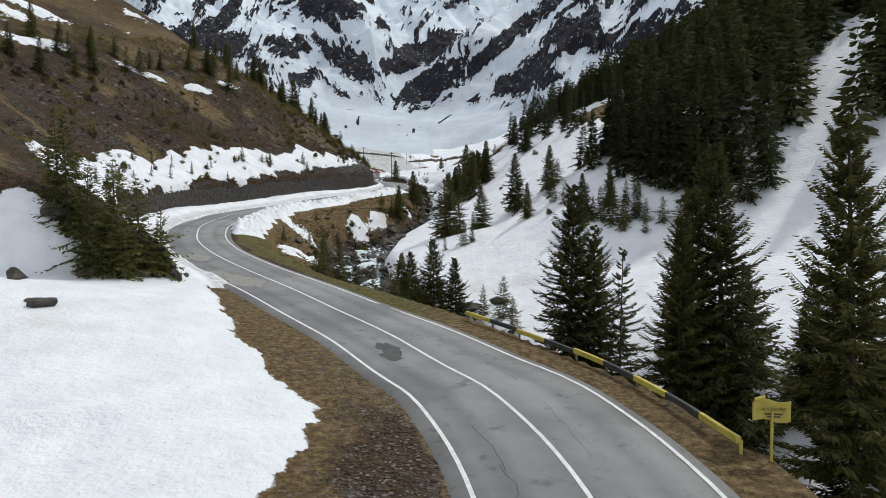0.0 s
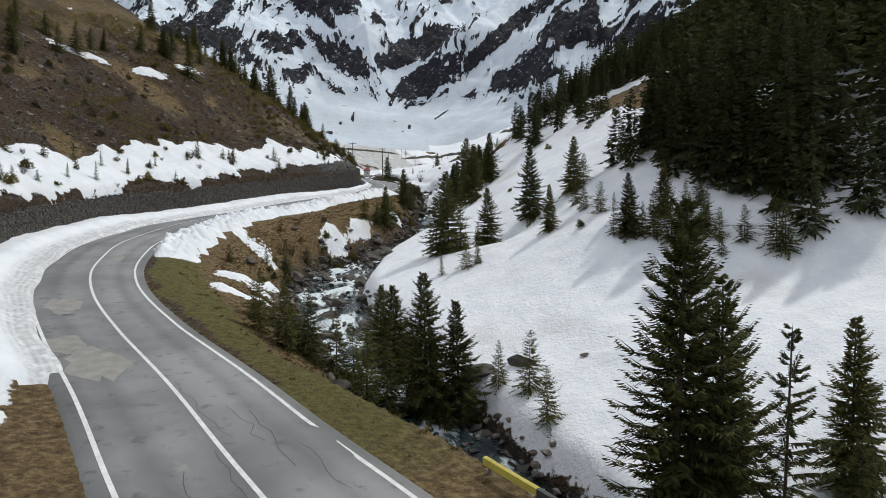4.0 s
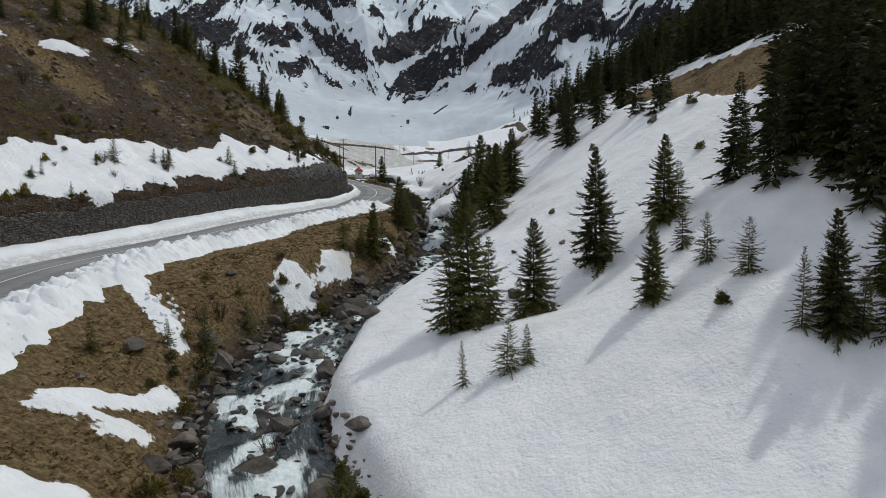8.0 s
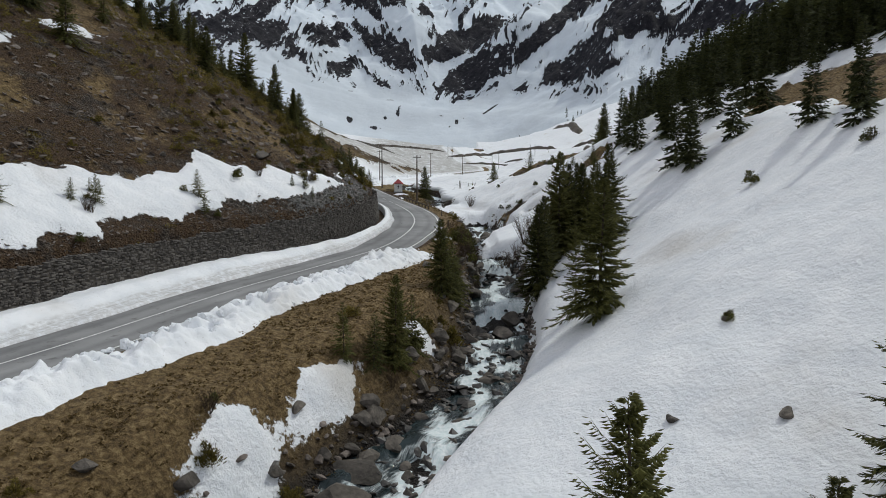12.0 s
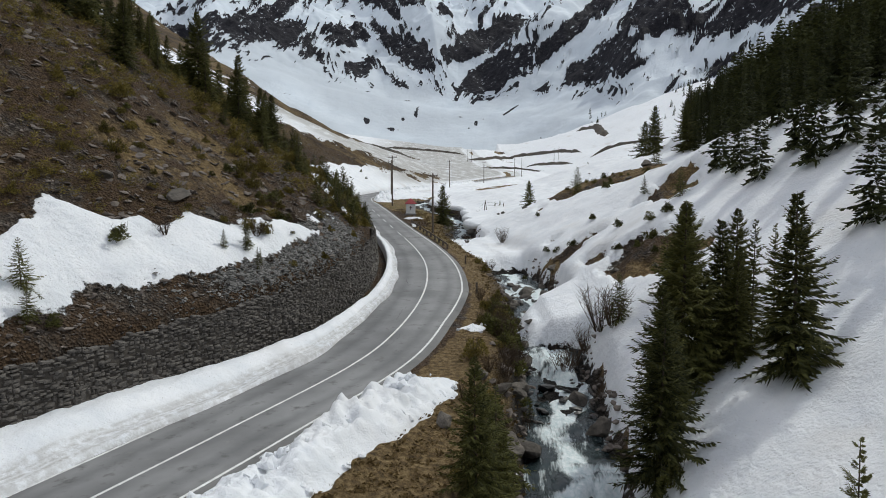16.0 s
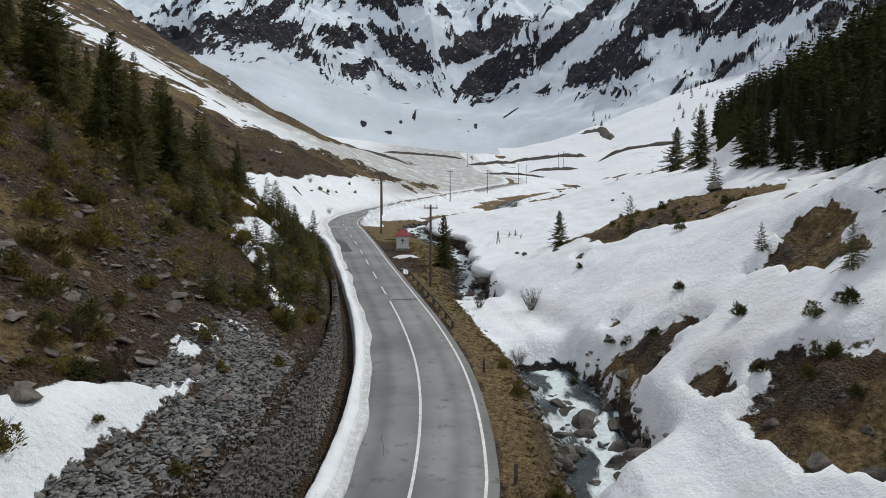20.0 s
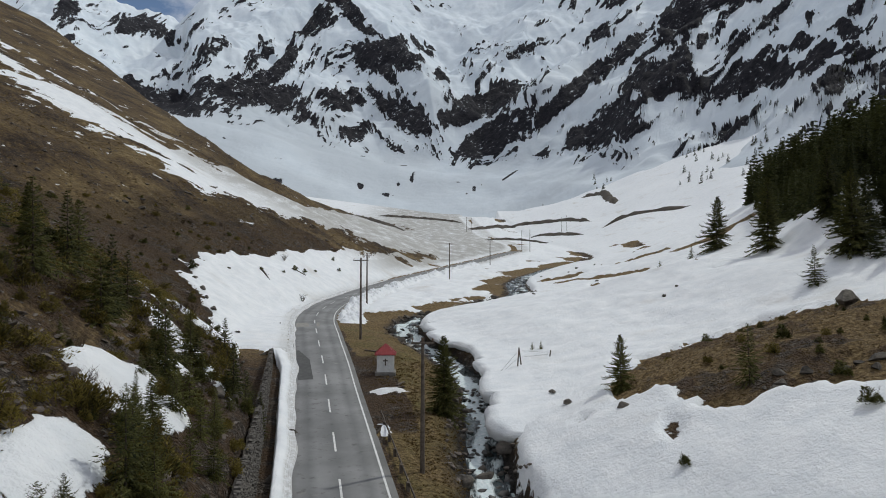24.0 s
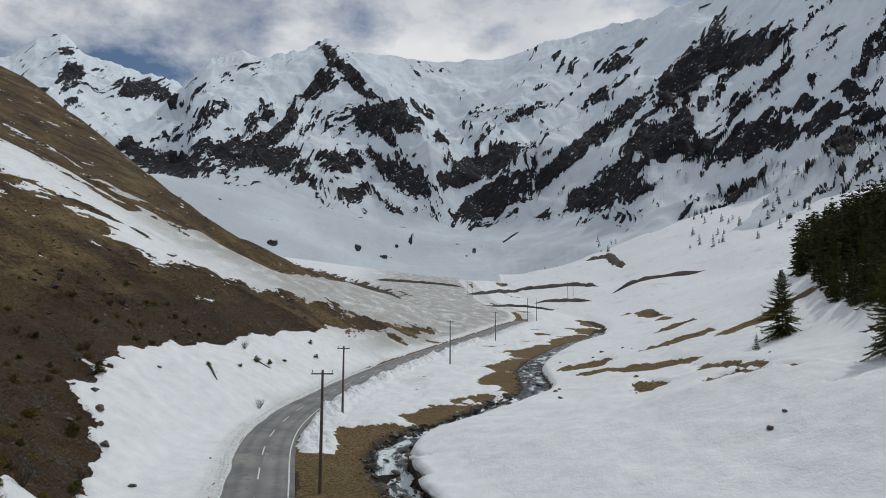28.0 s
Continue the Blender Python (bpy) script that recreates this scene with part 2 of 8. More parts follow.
def mountain_material():
    m, n, l, p = material("mountain")
    vector = n.new("ShaderNodeTexCoord").outputs["Object"]
    rock = attr(n, "rock")
    big, mid, fine = noise_node(n, l, 0.008, 5, vector, 0.6), noise_node(n, l, 0.035, 7, vector, 0.66), noise_node(n, l, 0.14, 6, vector, 0.66)
    v = calc(n, l, "ADD", rock, calc(n, l, "MULTIPLY_ADD", mid, 0.26, -0.13))
    v = calc(n, l, "ADD", v, calc(n, l, "MULTIPLY_ADD", fine, 0.3, -0.15))
    mask = step_between(n, l, v, 0.0, 0.05)
    stone = ramp(n, l, calc(n, l, "ADD", calc(n, l, "MULTIPLY", fine, 0.6), calc(n, l, "MULTIPLY", mid, 0.4)), [(0.36, (0.009, 0.009, 0.013)), (0.54, (0.021, 0.02, 0.025)), (0.7, (0.058, 0.056, 0.062))])
    dust = mix(n, l, step_between(n, l, calc(n, l, "ADD", fine, calc(n, l, "MULTIPLY", mid, 0.6)), 0.95, 1.02), stone, (0.5, 0.53, 0.57))
    # Snow colour carries a blue tint for the haze of distance.
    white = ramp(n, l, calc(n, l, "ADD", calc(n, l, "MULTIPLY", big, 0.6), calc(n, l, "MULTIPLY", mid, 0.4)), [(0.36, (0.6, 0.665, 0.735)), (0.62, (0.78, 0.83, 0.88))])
    # Cloud shade over the valley head is put into the lower snow's colour.
    white = mix(n, l, attr(n, "basin_shade"), white, (0.54, 0.585, 0.635))
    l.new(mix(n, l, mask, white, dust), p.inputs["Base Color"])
    p.inputs["Roughness"].default_value = 0.85
    p.inputs["Specular IOR Level"].default_value = 0.15
    bump(n, l, p, calc(n, l, "ADD", mid, calc(n, l, "MULTIPLY", calc(n, l, "MULTIPLY", fine, mask), 0.8)), 0.6, 5.0)
    return m


def asphalt_material():
    m, n, l, p = material("asphalt")
    vector = n.new("ShaderNodeTexCoord").outputs["Object"]
    wide, mid, grit = noise_node(n, l, 0.22, 5, vector), noise_node(n, l, 1.4, 6, vector, 0.65), noise_node(n, l, 60, 3, vector)
    base = ramp(n, l, wide, [(0.35, (0.135, 0.136, 0.139)), (0.65, (0.235, 0.236, 0.238))])
    spot = mix(n, l, step_between(n, l, mid, 0.55, 0.72), base, (0.085, 0.083, 0.082))
    pale = mix(n, l, step_between(n, l, noise_node(n, l, 0.5, 7, vector, 0.7), 0.6, 0.75), spot, (0.25, 0.24, 0.225))
    grain = mix(n, l, calc(n, l, "MULTIPLY", grit, 0.35), pale, (0.2, 0.195, 0.19))
    across = calc(n, l, "ADD", calc(n, l, "ABSOLUTE", attr(n, "across")), calc(n, l, "MULTIPLY_ADD", mid, 0.7, -0.35))
    tracks = ramp(n, l, calc(n, l, "DIVIDE", across, 3.5), [(0.0, (0.86, 0.86, 0.87)), (0.2, (1.1, 1.1, 1.1)), (0.36, (1.16, 1.16, 1.16)), (0.52, (0.84, 0.84, 0.85)), (0.7, (1.1, 1.1, 1.1)), (0.92, (0.8, 0.79, 0.77))])
    l.new(mix(n, l, 1.0, grain, tracks, "MULTIPLY"), p.inputs["Base Color"])
    p.inputs["Roughness"].default_value = 0.78
    bump(n, l, p, grit, 0.35, 0.006)
    return m


def water_material():
    m, n, l, p = material("water")
    vector = n.new("ShaderNodeTexCoord").outputs["Object"]
    foam = attr(n, "foam")
    fa = n.new("ShaderNodeAttribute")
    fa.attribute_name = "flow"
    flow = fa.outputs["Vector"]
    rag = calc(n, l, "ADD", calc(n, l, "MULTIPLY", noise_node(n, l, 2.2, 6, flow, 0.68, (1, 0.2, 1)), 1.3), calc(n, l, "MULTIPLY", noise_node(n, l, 9, 6, flow, 0.72, (1, 0.16, 1)), 1.1))
    f = step_between(n, l, calc(n, l, "ADD", foam, calc(n, l, "ADD", rag, -1.18)), 0.14, 0.66)
    deep = ramp(n, l, noise_node(n, l, 0.8, 4, vector), [(0.3, (0.01, 0.016, 0.018)), (0.7, (0.034, 0.05, 0.053))])
    white = ramp(n, l, noise_node(n, l, 4, 4, vector), [(0.3, (0.5, 0.6, 0.62)), (0.7, (0.8, 0.83, 0.84))])
    l.new(mix(n, l, f, deep, white), p.inputs["Base Color"])
    l.new(mix(n, l, f, (0.09, 0.09, 0.09), (0.65, 0.65, 0.65)), p.inputs["Roughness"])
    p.inputs["IOR"].default_value = 1.33
    bump(n, l, p, calc(n, l, "ADD", noise_node(n, l, 2.4, 4, flow, 0.6, (1, 0.4, 1)), calc(n, l, "MULTIPLY", f, 0.4)), 0.8, 0.18)
    return m


def needle_material(name, dark, light, through_light=0.3):
    m, n, l, p = material(name)
    island = n.new("ShaderNodeNewGeometry").outputs["Random Per Island"]
    info = n.new("ShaderNodeObjectInfo").outputs["Random"]
    f = calc(n, l, "ADD", calc(n, l, "MULTIPLY", island, 0.6), calc(n, l, "MULTIPLY", info, 0.4))
    l.new(ramp(n, l, f, [(0.1, dark), (0.9, light)]), p.inputs["Base Color"])
    p.inputs["Roughness"].default_value = 0.75
    p.inputs["Specular IOR Level"].default_value = 0.2
    leaf = n.new("ShaderNodeBsdfTranslucent")
    l.new(p.inputs["Base Color"].links[0].from_socket, leaf.inputs["Color"])
    blend = n.new("ShaderNodeMixShader")
    blend.inputs["Fac"].default_value = through_light
    l.new(p.outputs["BSDF"], blend.inputs[1])
    l.new(leaf.outputs["BSDF"], blend.inputs[2])
    l.new(blend.outputs["Shader"], n["Material Output"].inputs["Surface"])
    return m


GROUND, MOUNTAIN, ASPHALT, WATER = ground_material(), mountain_material(), asphalt_material(), water_material()
NEEDLES = needle_material("spruce_needles", (0.02, 0.025, 0.009), (0.155, 0.15, 0.044))
# Darker copy of the spruce needles: backlit shade of wood and far trees as colour.
SHADED_NEEDLES = needle_material("shaded_spruce_needles", (0.013, 0.018, 0.008), (0.082, 0.088, 0.028), 0.15)
SHRUB = needle_material("juniper_needles", (0.045, 0.04, 0.011), (0.25, 0.195, 0.05))
TWIG = needle_material("bare_twigs", (0.045, 0.03, 0.02), (0.13, 0.09, 0.06))
BARK = simple("bark", (0.035, 0.026, 0.02), (0.1, 0.075, 0.055), 4, 0.95, relief=0.03)
PAINT = simple("worn_white_paint", (0.55, 0.55, 0.54), (0.8, 0.8, 0.79), 3, 0.7, relief=0.003)
STONE = simple("wall_stone", (0.052, 0.046, 0.041), (0.235, 0.212, 0.188), 2.5, 0.92, relief=0.03, fine=14, random_tone=0.7)
MORTAR = simple("wall_mortar", (0.03, 0.025, 0.021), (0.095, 0.082, 0.068), 2.0, 0.95, relief=0.03)
BOULDER = simple("boulder_rock", (0.032, 0.027, 0.022), (0.14, 0.12, 0.1), 1.1, 0.85, relief=0.1, fine=7, random_tone=0.6)
SNOW = None


# ---- the lie of the land ----
ROAD = [(5.6, -60), (5.5, -30), (5.2, -5), (4.8, 8), (4.79, 17), (3.52, 23.96), (1.83, 27.83), (-0.35, 32.52), (-3.51, 37.88), (-6.78, 43.45),
        (-11.4, 50.83), (-15.35, 57.82), (-18.51, 64.95), (-20.68, 72.09), (-22.2, 79.04), (-22.46, 85.99), (-21.82, 93.92), (-19.38, 100.76), (-16.36, 107.8),
        (-12.1, 118.0), (-7.82, 126.76), (-3.65, 135.58), (-1.81, 142.28), (-0.72, 150.95), (-0.52, 160), (-1.29, 170), (-3.33, 181.95), (-6.28, 195.82),
        (-9.86, 211.8), (-13.49, 227.87), (-17.62, 244.95), (-21.22, 260.95), (-22.6, 275), (-21.75, 292.04), (-16.13, 331.04), (-4, 385), (21.5, 494), (35, 546), (38, 600), (25, 690), (10, 900)]
ROAD_Z = ([-70, -20, 0, 8, 20, 30, 43, 56, 64, 72, 82, 94, 108, 120, 132, 145, 160, 180, 199, 220, 247, 275, 300, 470, 560, 700, 900],
          [-9, -4.54, -2.51, -1.81, -0.6, 0.17, 1.51, 2.81, 3.58, 4.2, 5.08, 6.18, 7.49, 8.76, 9.88, 11.07, 12.33, 13.86, 15.13, 16.75, 18.94, 20.57, 22.0, 31.5, 37.5, 52, 82])
# how much wider (or narrower) the outer lane is than the inner one
LANE = ([8, 16, 24, 31, 39, 50, 60, 72, 86, 100, 115, 130, 145, 155, 170, 190, 220, 260], [0.6, 0.45, 0.65, 0.38, -0.08, -0.42, -0.45, -0.16, 0.4, 0.42, -0.05, -0.12, -0.3, 0.15, 0.0, -0.2, -0.32, -0.05])
STREAM = [(30, -60), (22, -10), (14, 25), (7, 45), (3.6, 54), (1.6, 60), (-0.4, 66.5), (-2.6, 73), (-4.4, 79), (-4.8, 85), (-3.4, 94), (-1.2, 99.6), (1.7, 105),
          (4.6, 110.5), (7, 120), (7.8, 130), (8.5, 140), (9.3, 152), (9.2, 166), (8.2, 175), (5.5, 187), (3.2, 200), (2.8, 214),
          (2.2, 228), (-0.5, 239), (-4.2, 248), (-6.6, 256), (-7.0, 262), (-5.2, 268.5), (0, 277), (8, 292), (15, 309), (18, 344), (34, 397), (60, 470), (75, 560), (60, 680), (50, 900)]
STREAM_Z = ([-70, 0, 50, 60, 80, 100, 125, 150, 172, 200, 216, 247, 270, 330, 400, 470, 560, 700, 900],
            [-19, -12, -5, -3.6, -0.5, 1.5, 5, 8, 10.5, 13, 14.6, 17.2, 19.3, 23, 27, 30, 36, 50, 80])
STREAM_W = ([40, 60, 90, 112, 130, 170, 190, 215, 250, 300, 400], [2.6, 2.8, 2.9, 2.0, 2.2, 2.4, 1.5, 1.3, 1.6, 2.4, 2.4])
WALL_D = ([40, 46, 62, 80, 120, 135, 150, 200, 232], [5.4, 5.8, 6.6, 7.2, 7.0, 5.8, 4.7, 4.9, 5.4])
WALL_H = ([40, 46, 60, 110, 150, 190, 215, 234], [2.2, 2.4, 3.0, 3.2, 3.5, 3.2, 2.2, 1.0])
TOE_D = ([-60, 20, 40, 45, 62, 80, 120, 135, 150, 200, 226, 240, 260, 276, 303, 336, 376, 433, 478, 540, 700, 800, 900], [26, 24, 20, 6.2, 7.0, 7.6, 7.4, 6.2, 5.1, 5.3, 8.5, 10.5, 8.5, 4.6, 4.0, 4.2, 6, 12, 24, 42, 60, 130, 230])
RIGHT_SLOPE = ([0, 58, 74, 85, 95, 102, 113, 140, 176, 199, 216, 240, 270, 330, 400, 600], [0.35, 0.24, 0.36, 0.4, 0.46, 0.58, 0.66, 0.66, 0.64, 0.32, 0.14, 0.19, 0.17, 0.2, 0.2, 0.2])

VERGE = ([-60, 36, 46, 72, 84, 140, 150, 205, 216, 246, 258, 700], [6.5, 6.1, 4.6, 4.8, 6.8, 6.6, 4.6, 4.6, 8.2, 8.0, 4.8, 4.6])


def smooth_line(points, step=1.0):
    """A polyline through the points, rounded, at even steps."""
    p = np.array(points, float)
    p = np.vstack([2 * p[0] - p[1], p, 2 * p[-1] - p[-2]])
    out = []
    for a, b, c, d in zip(p[:-3], p[1:-2], p[2:-1], p[3:]):
        n = max(2, int(np.linalg.norm(c - b) / step))
        t = np.arange(n)[:, None] / n
        out.append(0.5 * (2 * b + (c - a) * t + (2 * a - 5 * b + 4 * c - d) * t * t + (3 * b - a - 3 * c + d) * t ** 3))
    out.append(p[-2][None])
    return np.vstack(out)


def side_of(line, x, y):
    """Signed distance (right of the line is positive) and the line's y and index at the nearest point."""
    x, y = np.asarray(x, float).ravel(), np.asarray(y, float).ravel()
    best, index = np.full(x.shape, 1e18), np.zeros(x.shape, int)
    for k in range(len(line)):
        d = (x - line[k, 0]) ** 2 + (y - line[k, 1]) ** 2
        m = d < best
        best[m], index[m] = d[m], k
    k = np.clip(index, 0, len(line) - 2)
    k2 = np.clip(index - 1, 0, None)
    out, oy = np.full(x.shape, 1e9), np.zeros(x.shape)
    for kk in (k, k2):
        a, b = line[kk], line[kk + 1]
        d = b - a
        t = np.clip(((x - a[:, 0]) * d[:, 0] + (y - a[:, 1]) * d[:, 1]) / (d ** 2).sum(1), 0, 1)
        qx, qy = a[:, 0] + t * d[:, 0], a[:, 1] + t * d[:, 1]
        dist = np.hypot(x - qx, y - qy)
        sign = np.where(d[:, 1] * (x - a[:, 0]) - d[:, 0] * (y - a[:, 1]) >= 0, 1.0, -1.0)
        m = dist < np.abs(out)
        out[m], oy[m] = (sign * dist)[m], qy[m]
    return out, oy, index


def lattice(ix, iy, seed):
    h = (ix.astype(np.int64) * 374761393 + iy.astype(np.int64) * 668265263 + seed * 1442695041) & 0x7fffffff
    h = ((h ^ (h >> 13)) * 1274126177) & 0x7fffffff
    return ((h ^ (h >> 16)) & 0xffff) / 65535.0


def value_noise(x, y, seed=0):
    ix, iy = np.floor(x), np.floor(y)
    fx, fy = x - ix, y - iy
    fx, fy = fx * fx * (3 - 2 * fx), fy * fy * (3 - 2 * fy)
    a, b = lattice(ix, iy, seed), lattice(ix + 1, iy, seed)
    c, d = lattice(ix, iy + 1, seed), lattice(ix + 1, iy + 1, seed)
    return (a + (b - a) * fx) * (1 - fy) + (c + (d - c) * fx) * fy


def fbm(x, y, octaves=4, seed=0):
    """Fractal noise about 0, within about -1 to 1."""
    out, amp, tot = 0, 1.0, 0
    for k in range(octaves):
        out = out + amp * (value_noise(x * 2 ** k + 17.3 * k, y * 2 ** k - 9.1 * k, seed + k) * 2 - 1)
        tot, amp = tot + amp, amp * 0.5
    return out / tot * 1.5


def ease(a, b, v):
    t = np.clip((v - a) / (b - a), 0, 1)
    return t * t * (3 - 2 * t)


road_line, stream_line = smooth_line(ROAD), smooth_line(STREAM)


def swell(x, y, cx, cy, rx, ry, turn):
    """A rounded rise of height 1."""
    c, s = math.cos(radians(turn)), math.sin(radians(turn))
    u, v = (x - cx) * c + (y - cy) * s, -(x - cx) * s + (y - cy) * c
    return np.exp(-(u / rx) ** 2 - (v / ry) ** 2)


def terrain(x, y):
    """Heights of the bare ground and what lies where: a dict of arrays."""
    shape = np.shape(x)
    x, y = np.ravel(x).astype(float), np.ravel(y).astype(float)
    dr, ry, _ = side_of(road_line, x, y)
    ds, sy, _ = side_of(stream_line, x, y)
    ry = ry + (y - ry) * ease(7, 30, -dr)
    sy = sy + (y - sy) * ease(2.5, 14, ds)
    zr, zs = np.interp(ry, *ROAD_Z), np.interp(sy, *STREAM_Z)
    half = np.interp(sy, *STREAM_W)
    n1, n2, n3 = fbm(x / 9, y / 9, 4, 3), fbm(x / 2.2, y / 2.2, 3, 11) * (1 - ease(270, 340, y)), fbm(x / 40, y / 40, 3, 23)
    # between road and stream
    flat_k = np.interp(sy, [60, 86, 95, 120, 160, 260], [0.8, 0.8, 0.35, 0.3, 0.3, 0.6])
    verge = np.interp(ry, *VERGE) + 0.1
    a, b = np.maximum(dr - verge, 0), np.maximum(-ds - half, 0)
    t = a / np.maximum(a + b, 0.01)
    drop = np.maximum(zr - 0.15 - zs, 0.2)
    bank = zr - 0.15 - drop * (flat_k * t + (1 - flat_k) * ease(0.55, 1.0, t)) + 0.35 * n1 * np.minimum(a, b) / 3 * 0.6 + (0.26 * n2 + 0.3 * n1 * np.abs(n1)) * ease(0, 1.8, np.minimum(a, b))
    # left of the road: wall or toe, then the hillside
    ey = 0.7 * y + 0.3 * ry
    toe = np.interp(ey, *TOE_D)
    a = np.maximum(-dr - 3.6, 0)
    up = np.maximum(-dr - toe, 0)
    aside = ease(8.5, 13, -dr)
    wall_on = ease(0, 1, (ey - 43.5 + 4.5 * aside) / (2.5 + 9 * aside)) * (1 - ease(226, 236, ry))
    rise = np.interp(ry, *WALL_H) * wall_on
    ledge = 0.66 * np.minimum(up, 5) + 0.76 * np.clip(up - 5, 0, 20) + 0.62 * np.clip(up - 25, 0, 60) + 0.68 * np.maximum(up - 85, 0)
    open_slope = 0.58 * np.minimum(up, 80) + 0.5 * np.clip(up - 80, 0, 60) + 0.54 * np.maximum(up - 140, 0)
    near = ease(0, 1, (ey - 43 + 3 * aside) / (7 + 8 * aside)) * (1 - ease(205, 245, ry))
    hill = rise * ease(0.1, np.interp(ey, [46, 52], [2.4, 0.6]), up) + ledge * near + open_slope * (1 - near) * np.interp(ry, [350, 390, 450, 520], [1.0, 0.97, 0.97, 1.0]) * (1 - 0.35 * ease(375, 410, ry) * (1 - ease(40, 90, up)))
    past = np.maximum(y - np.interp(x, [-300, -225, -172, -115, -90, -79, -71, -57, -33], [625, 545, 503, 428, 406, 415, 440, 510, 525]), 0)
    hill = np.maximum(hill - 0.3 * past * past / (past + 12), 0)
    meadow = np.interp(ry, [-60, 20, 40, 45, 230, 300], [0.08, 0.03, 0.15, 0.08, 0.08, 0.13]) * a
    left = zr - 0.1 + np.minimum(meadow, 0.13 * toe) + hill + (0.5 * n1 + 2.5 * n3 * ease(20, 60, up)) * ease(1, 8, up) + 0.18 * n2 * ease(0.5, 3, up) + 0.1 * n1 * ease(0.5, 3, a)
    # right of the stream
    d = np.maximum(ds - half, 0)
    k = np.interp(sy, *RIGHT_SLOPE)
    lip = np.interp(sy, [40, 60, 90, 110, 160, 190, 240, 300], [1.2, 1.0, 0.9, 1.3, 1.6, 1.4, 1.2, 0.6])
    far_k = np.interp(sy, [0, 120, 170, 200, 260, 330, 600], [0.55, 0.55, 0.42, 0.34, 0.34, 0.3, 0.3])
    right = zs + lip * ease(0, np.interp(sy, [150, 180, 200, 245, 260], [1.6, 1.2, 0.7, 0.7, 1.4]), d) + k * np.minimum(d, 22) + far_k * np.clip(d - 22, 0, 70) + np.interp(sy, [220, 300], [0.55, 0.4]) * np.maximum(d - 92, 0) + 0.26 * np.clip(d - 46, 0, 90) * ease(185, 215, sy) * (1 - ease(400, 520, sy)) \
        + (0.45 * n1 + 3.0 * n3 * ease(25, 70, d)) * ease(1, 8, d) + 0.06 * n2 * ease(1, 5, d) \
        + swell(x, y, 27, 210, 15, 10, 30) * 3.4 - swell(x, y, 13, 86.5, 9, 8.5, 0) * 2.7 + swell(x, y, 19, 73, 4, 5, 0) * 0.6 - swell(x, y, 24, 175, 6, 6, 0) * 0.9 - swell(x, y, 46.5, 256, 7, 10, 0) * 3
    bed = zs - 0.45 + 0.12 * n2
    z = np.where(dr < 0, left, np.where(ds < 0, bank, right))
    z = np.where((dr > 0) & (np.abs(ds) < half), bed + (z * 0), z)
    bridge = ease(177, 180.5, sy) * (1 - ease(193, 197, sy)) * ease(half + 2.2, half + 0.4, np.abs(ds))
    z = z + (zs + 1.35 + 0.25 * n1 - z) * bridge
    tongue = ease(149.8, 151.4, sy + 0.5 * n2) * (1 - ease(158.6, 161.0, sy - 0.55 * ds)) * ease(-2.5, -0.9, ds + 0.5 * n2) * (dr > 6)
    z = np.maximum(z, z + (zs + 0.75 + 0.26 * np.clip(ds + 2, 0, 8) + 0.2 * n1 - z) * tongue)
    bridge = np.maximum(bridge, tongue * (ds < half + 2))
    flat = (dr > -3.6) & (dr < 3.65 + np.interp(ry, *LANE))
    z = np.where(flat, zr - 0.12, z)
    out = dict(z=z, dr=dr, ry=ry, ds=ds, sy=sy, zr=zr, zs=zs, half=half, up=up, n1=n1, n2=n2, n3=n3, near=near, toe=toe, d=d, wall_on=wall_on, bridge=bridge)
    return {key: np.reshape(value, shape) for key, value in out.items()}


# ---- building tools ----
def link(name, verts, faces, mat, parent=None, label="", smooth=False):
    me = bpy.data.meshes.new(name)
    me.from_pydata([tuple(v) for v in verts], [], [tuple(f) for f in faces])
    if smooth:
        me.polygons.foreach_set("use_smooth", np.ones(len(me.polygons), bool))
    me.materials.append(mat)
    me.update()
    ob = new(name, me)
    if parent is not None:
        ob.parent = parent
    if label:
        tagged(ob, label)
    return ob


def part(name, bm, mat, parent=None, label="", smooth=False):
    me = bpy.data.meshes.new(name)
    bm.to_mesh(me)
    bm.free()
    me.materials.append(mat)
    if smooth:
        me.polygons.foreach_set("use_smooth", np.ones(len(me.polygons), bool))
    ob = new(name, me)
    if parent is not None:
        ob.parent = parent
    if label:
        tagged(ob, label)
    return ob


def float_attr(me, name, values):
    me.attributes.new(name, "FLOAT", "POINT").data.foreach_set("value", np.ascontiguousarray(values, dtype=np.float32).ravel())


def grid_mesh(name, X, Y, Z, mat, smooth=True):
    ny, nx = X.shape
    me = bpy.data.meshes.new(name)
    n = nx * ny
    k = np.arange(n).reshape(ny, nx)
    q = np.stack([k[:-1, :-1], k[:-1, 1:], k[1:, 1:], k[1:, :-1]], -1).reshape(-1, 4)
    me.vertices.add(n)
    me.vertices.foreach_set("co", np.stack([X, Y, Z], -1).astype(np.float32).ravel())
    me.loops.add(q.size)
    me.loops.foreach_set("vertex_index", q.astype(np.int32).ravel())
    me.polygons.add(len(q))
    me.polygons.foreach_set("loop_start", (np.arange(len(q)) * 4).astype(np.int32))
    me.polygons.foreach_set("use_smooth", np.full(len(q), smooth))
    me.materials.append(mat)
    me.update()
    me.validate()
    return new(name, me)


def spread(lo, a, b, hi, step, growth):
    """Even steps from a to b, growing ones on to lo and hi."""
    out = list(np.arange(a, b + 1e-6, step))
    for end, way in ((lo, -1), (hi, 1)):
        s, v, more = step, (a if way < 0 else out[-1]), []
        while (v - end) * way < 0:
            s *= growth
            v += way * s
            more.append(v)
        out = more[::-1] + out if way < 0 else out + more
    return np.array(out)


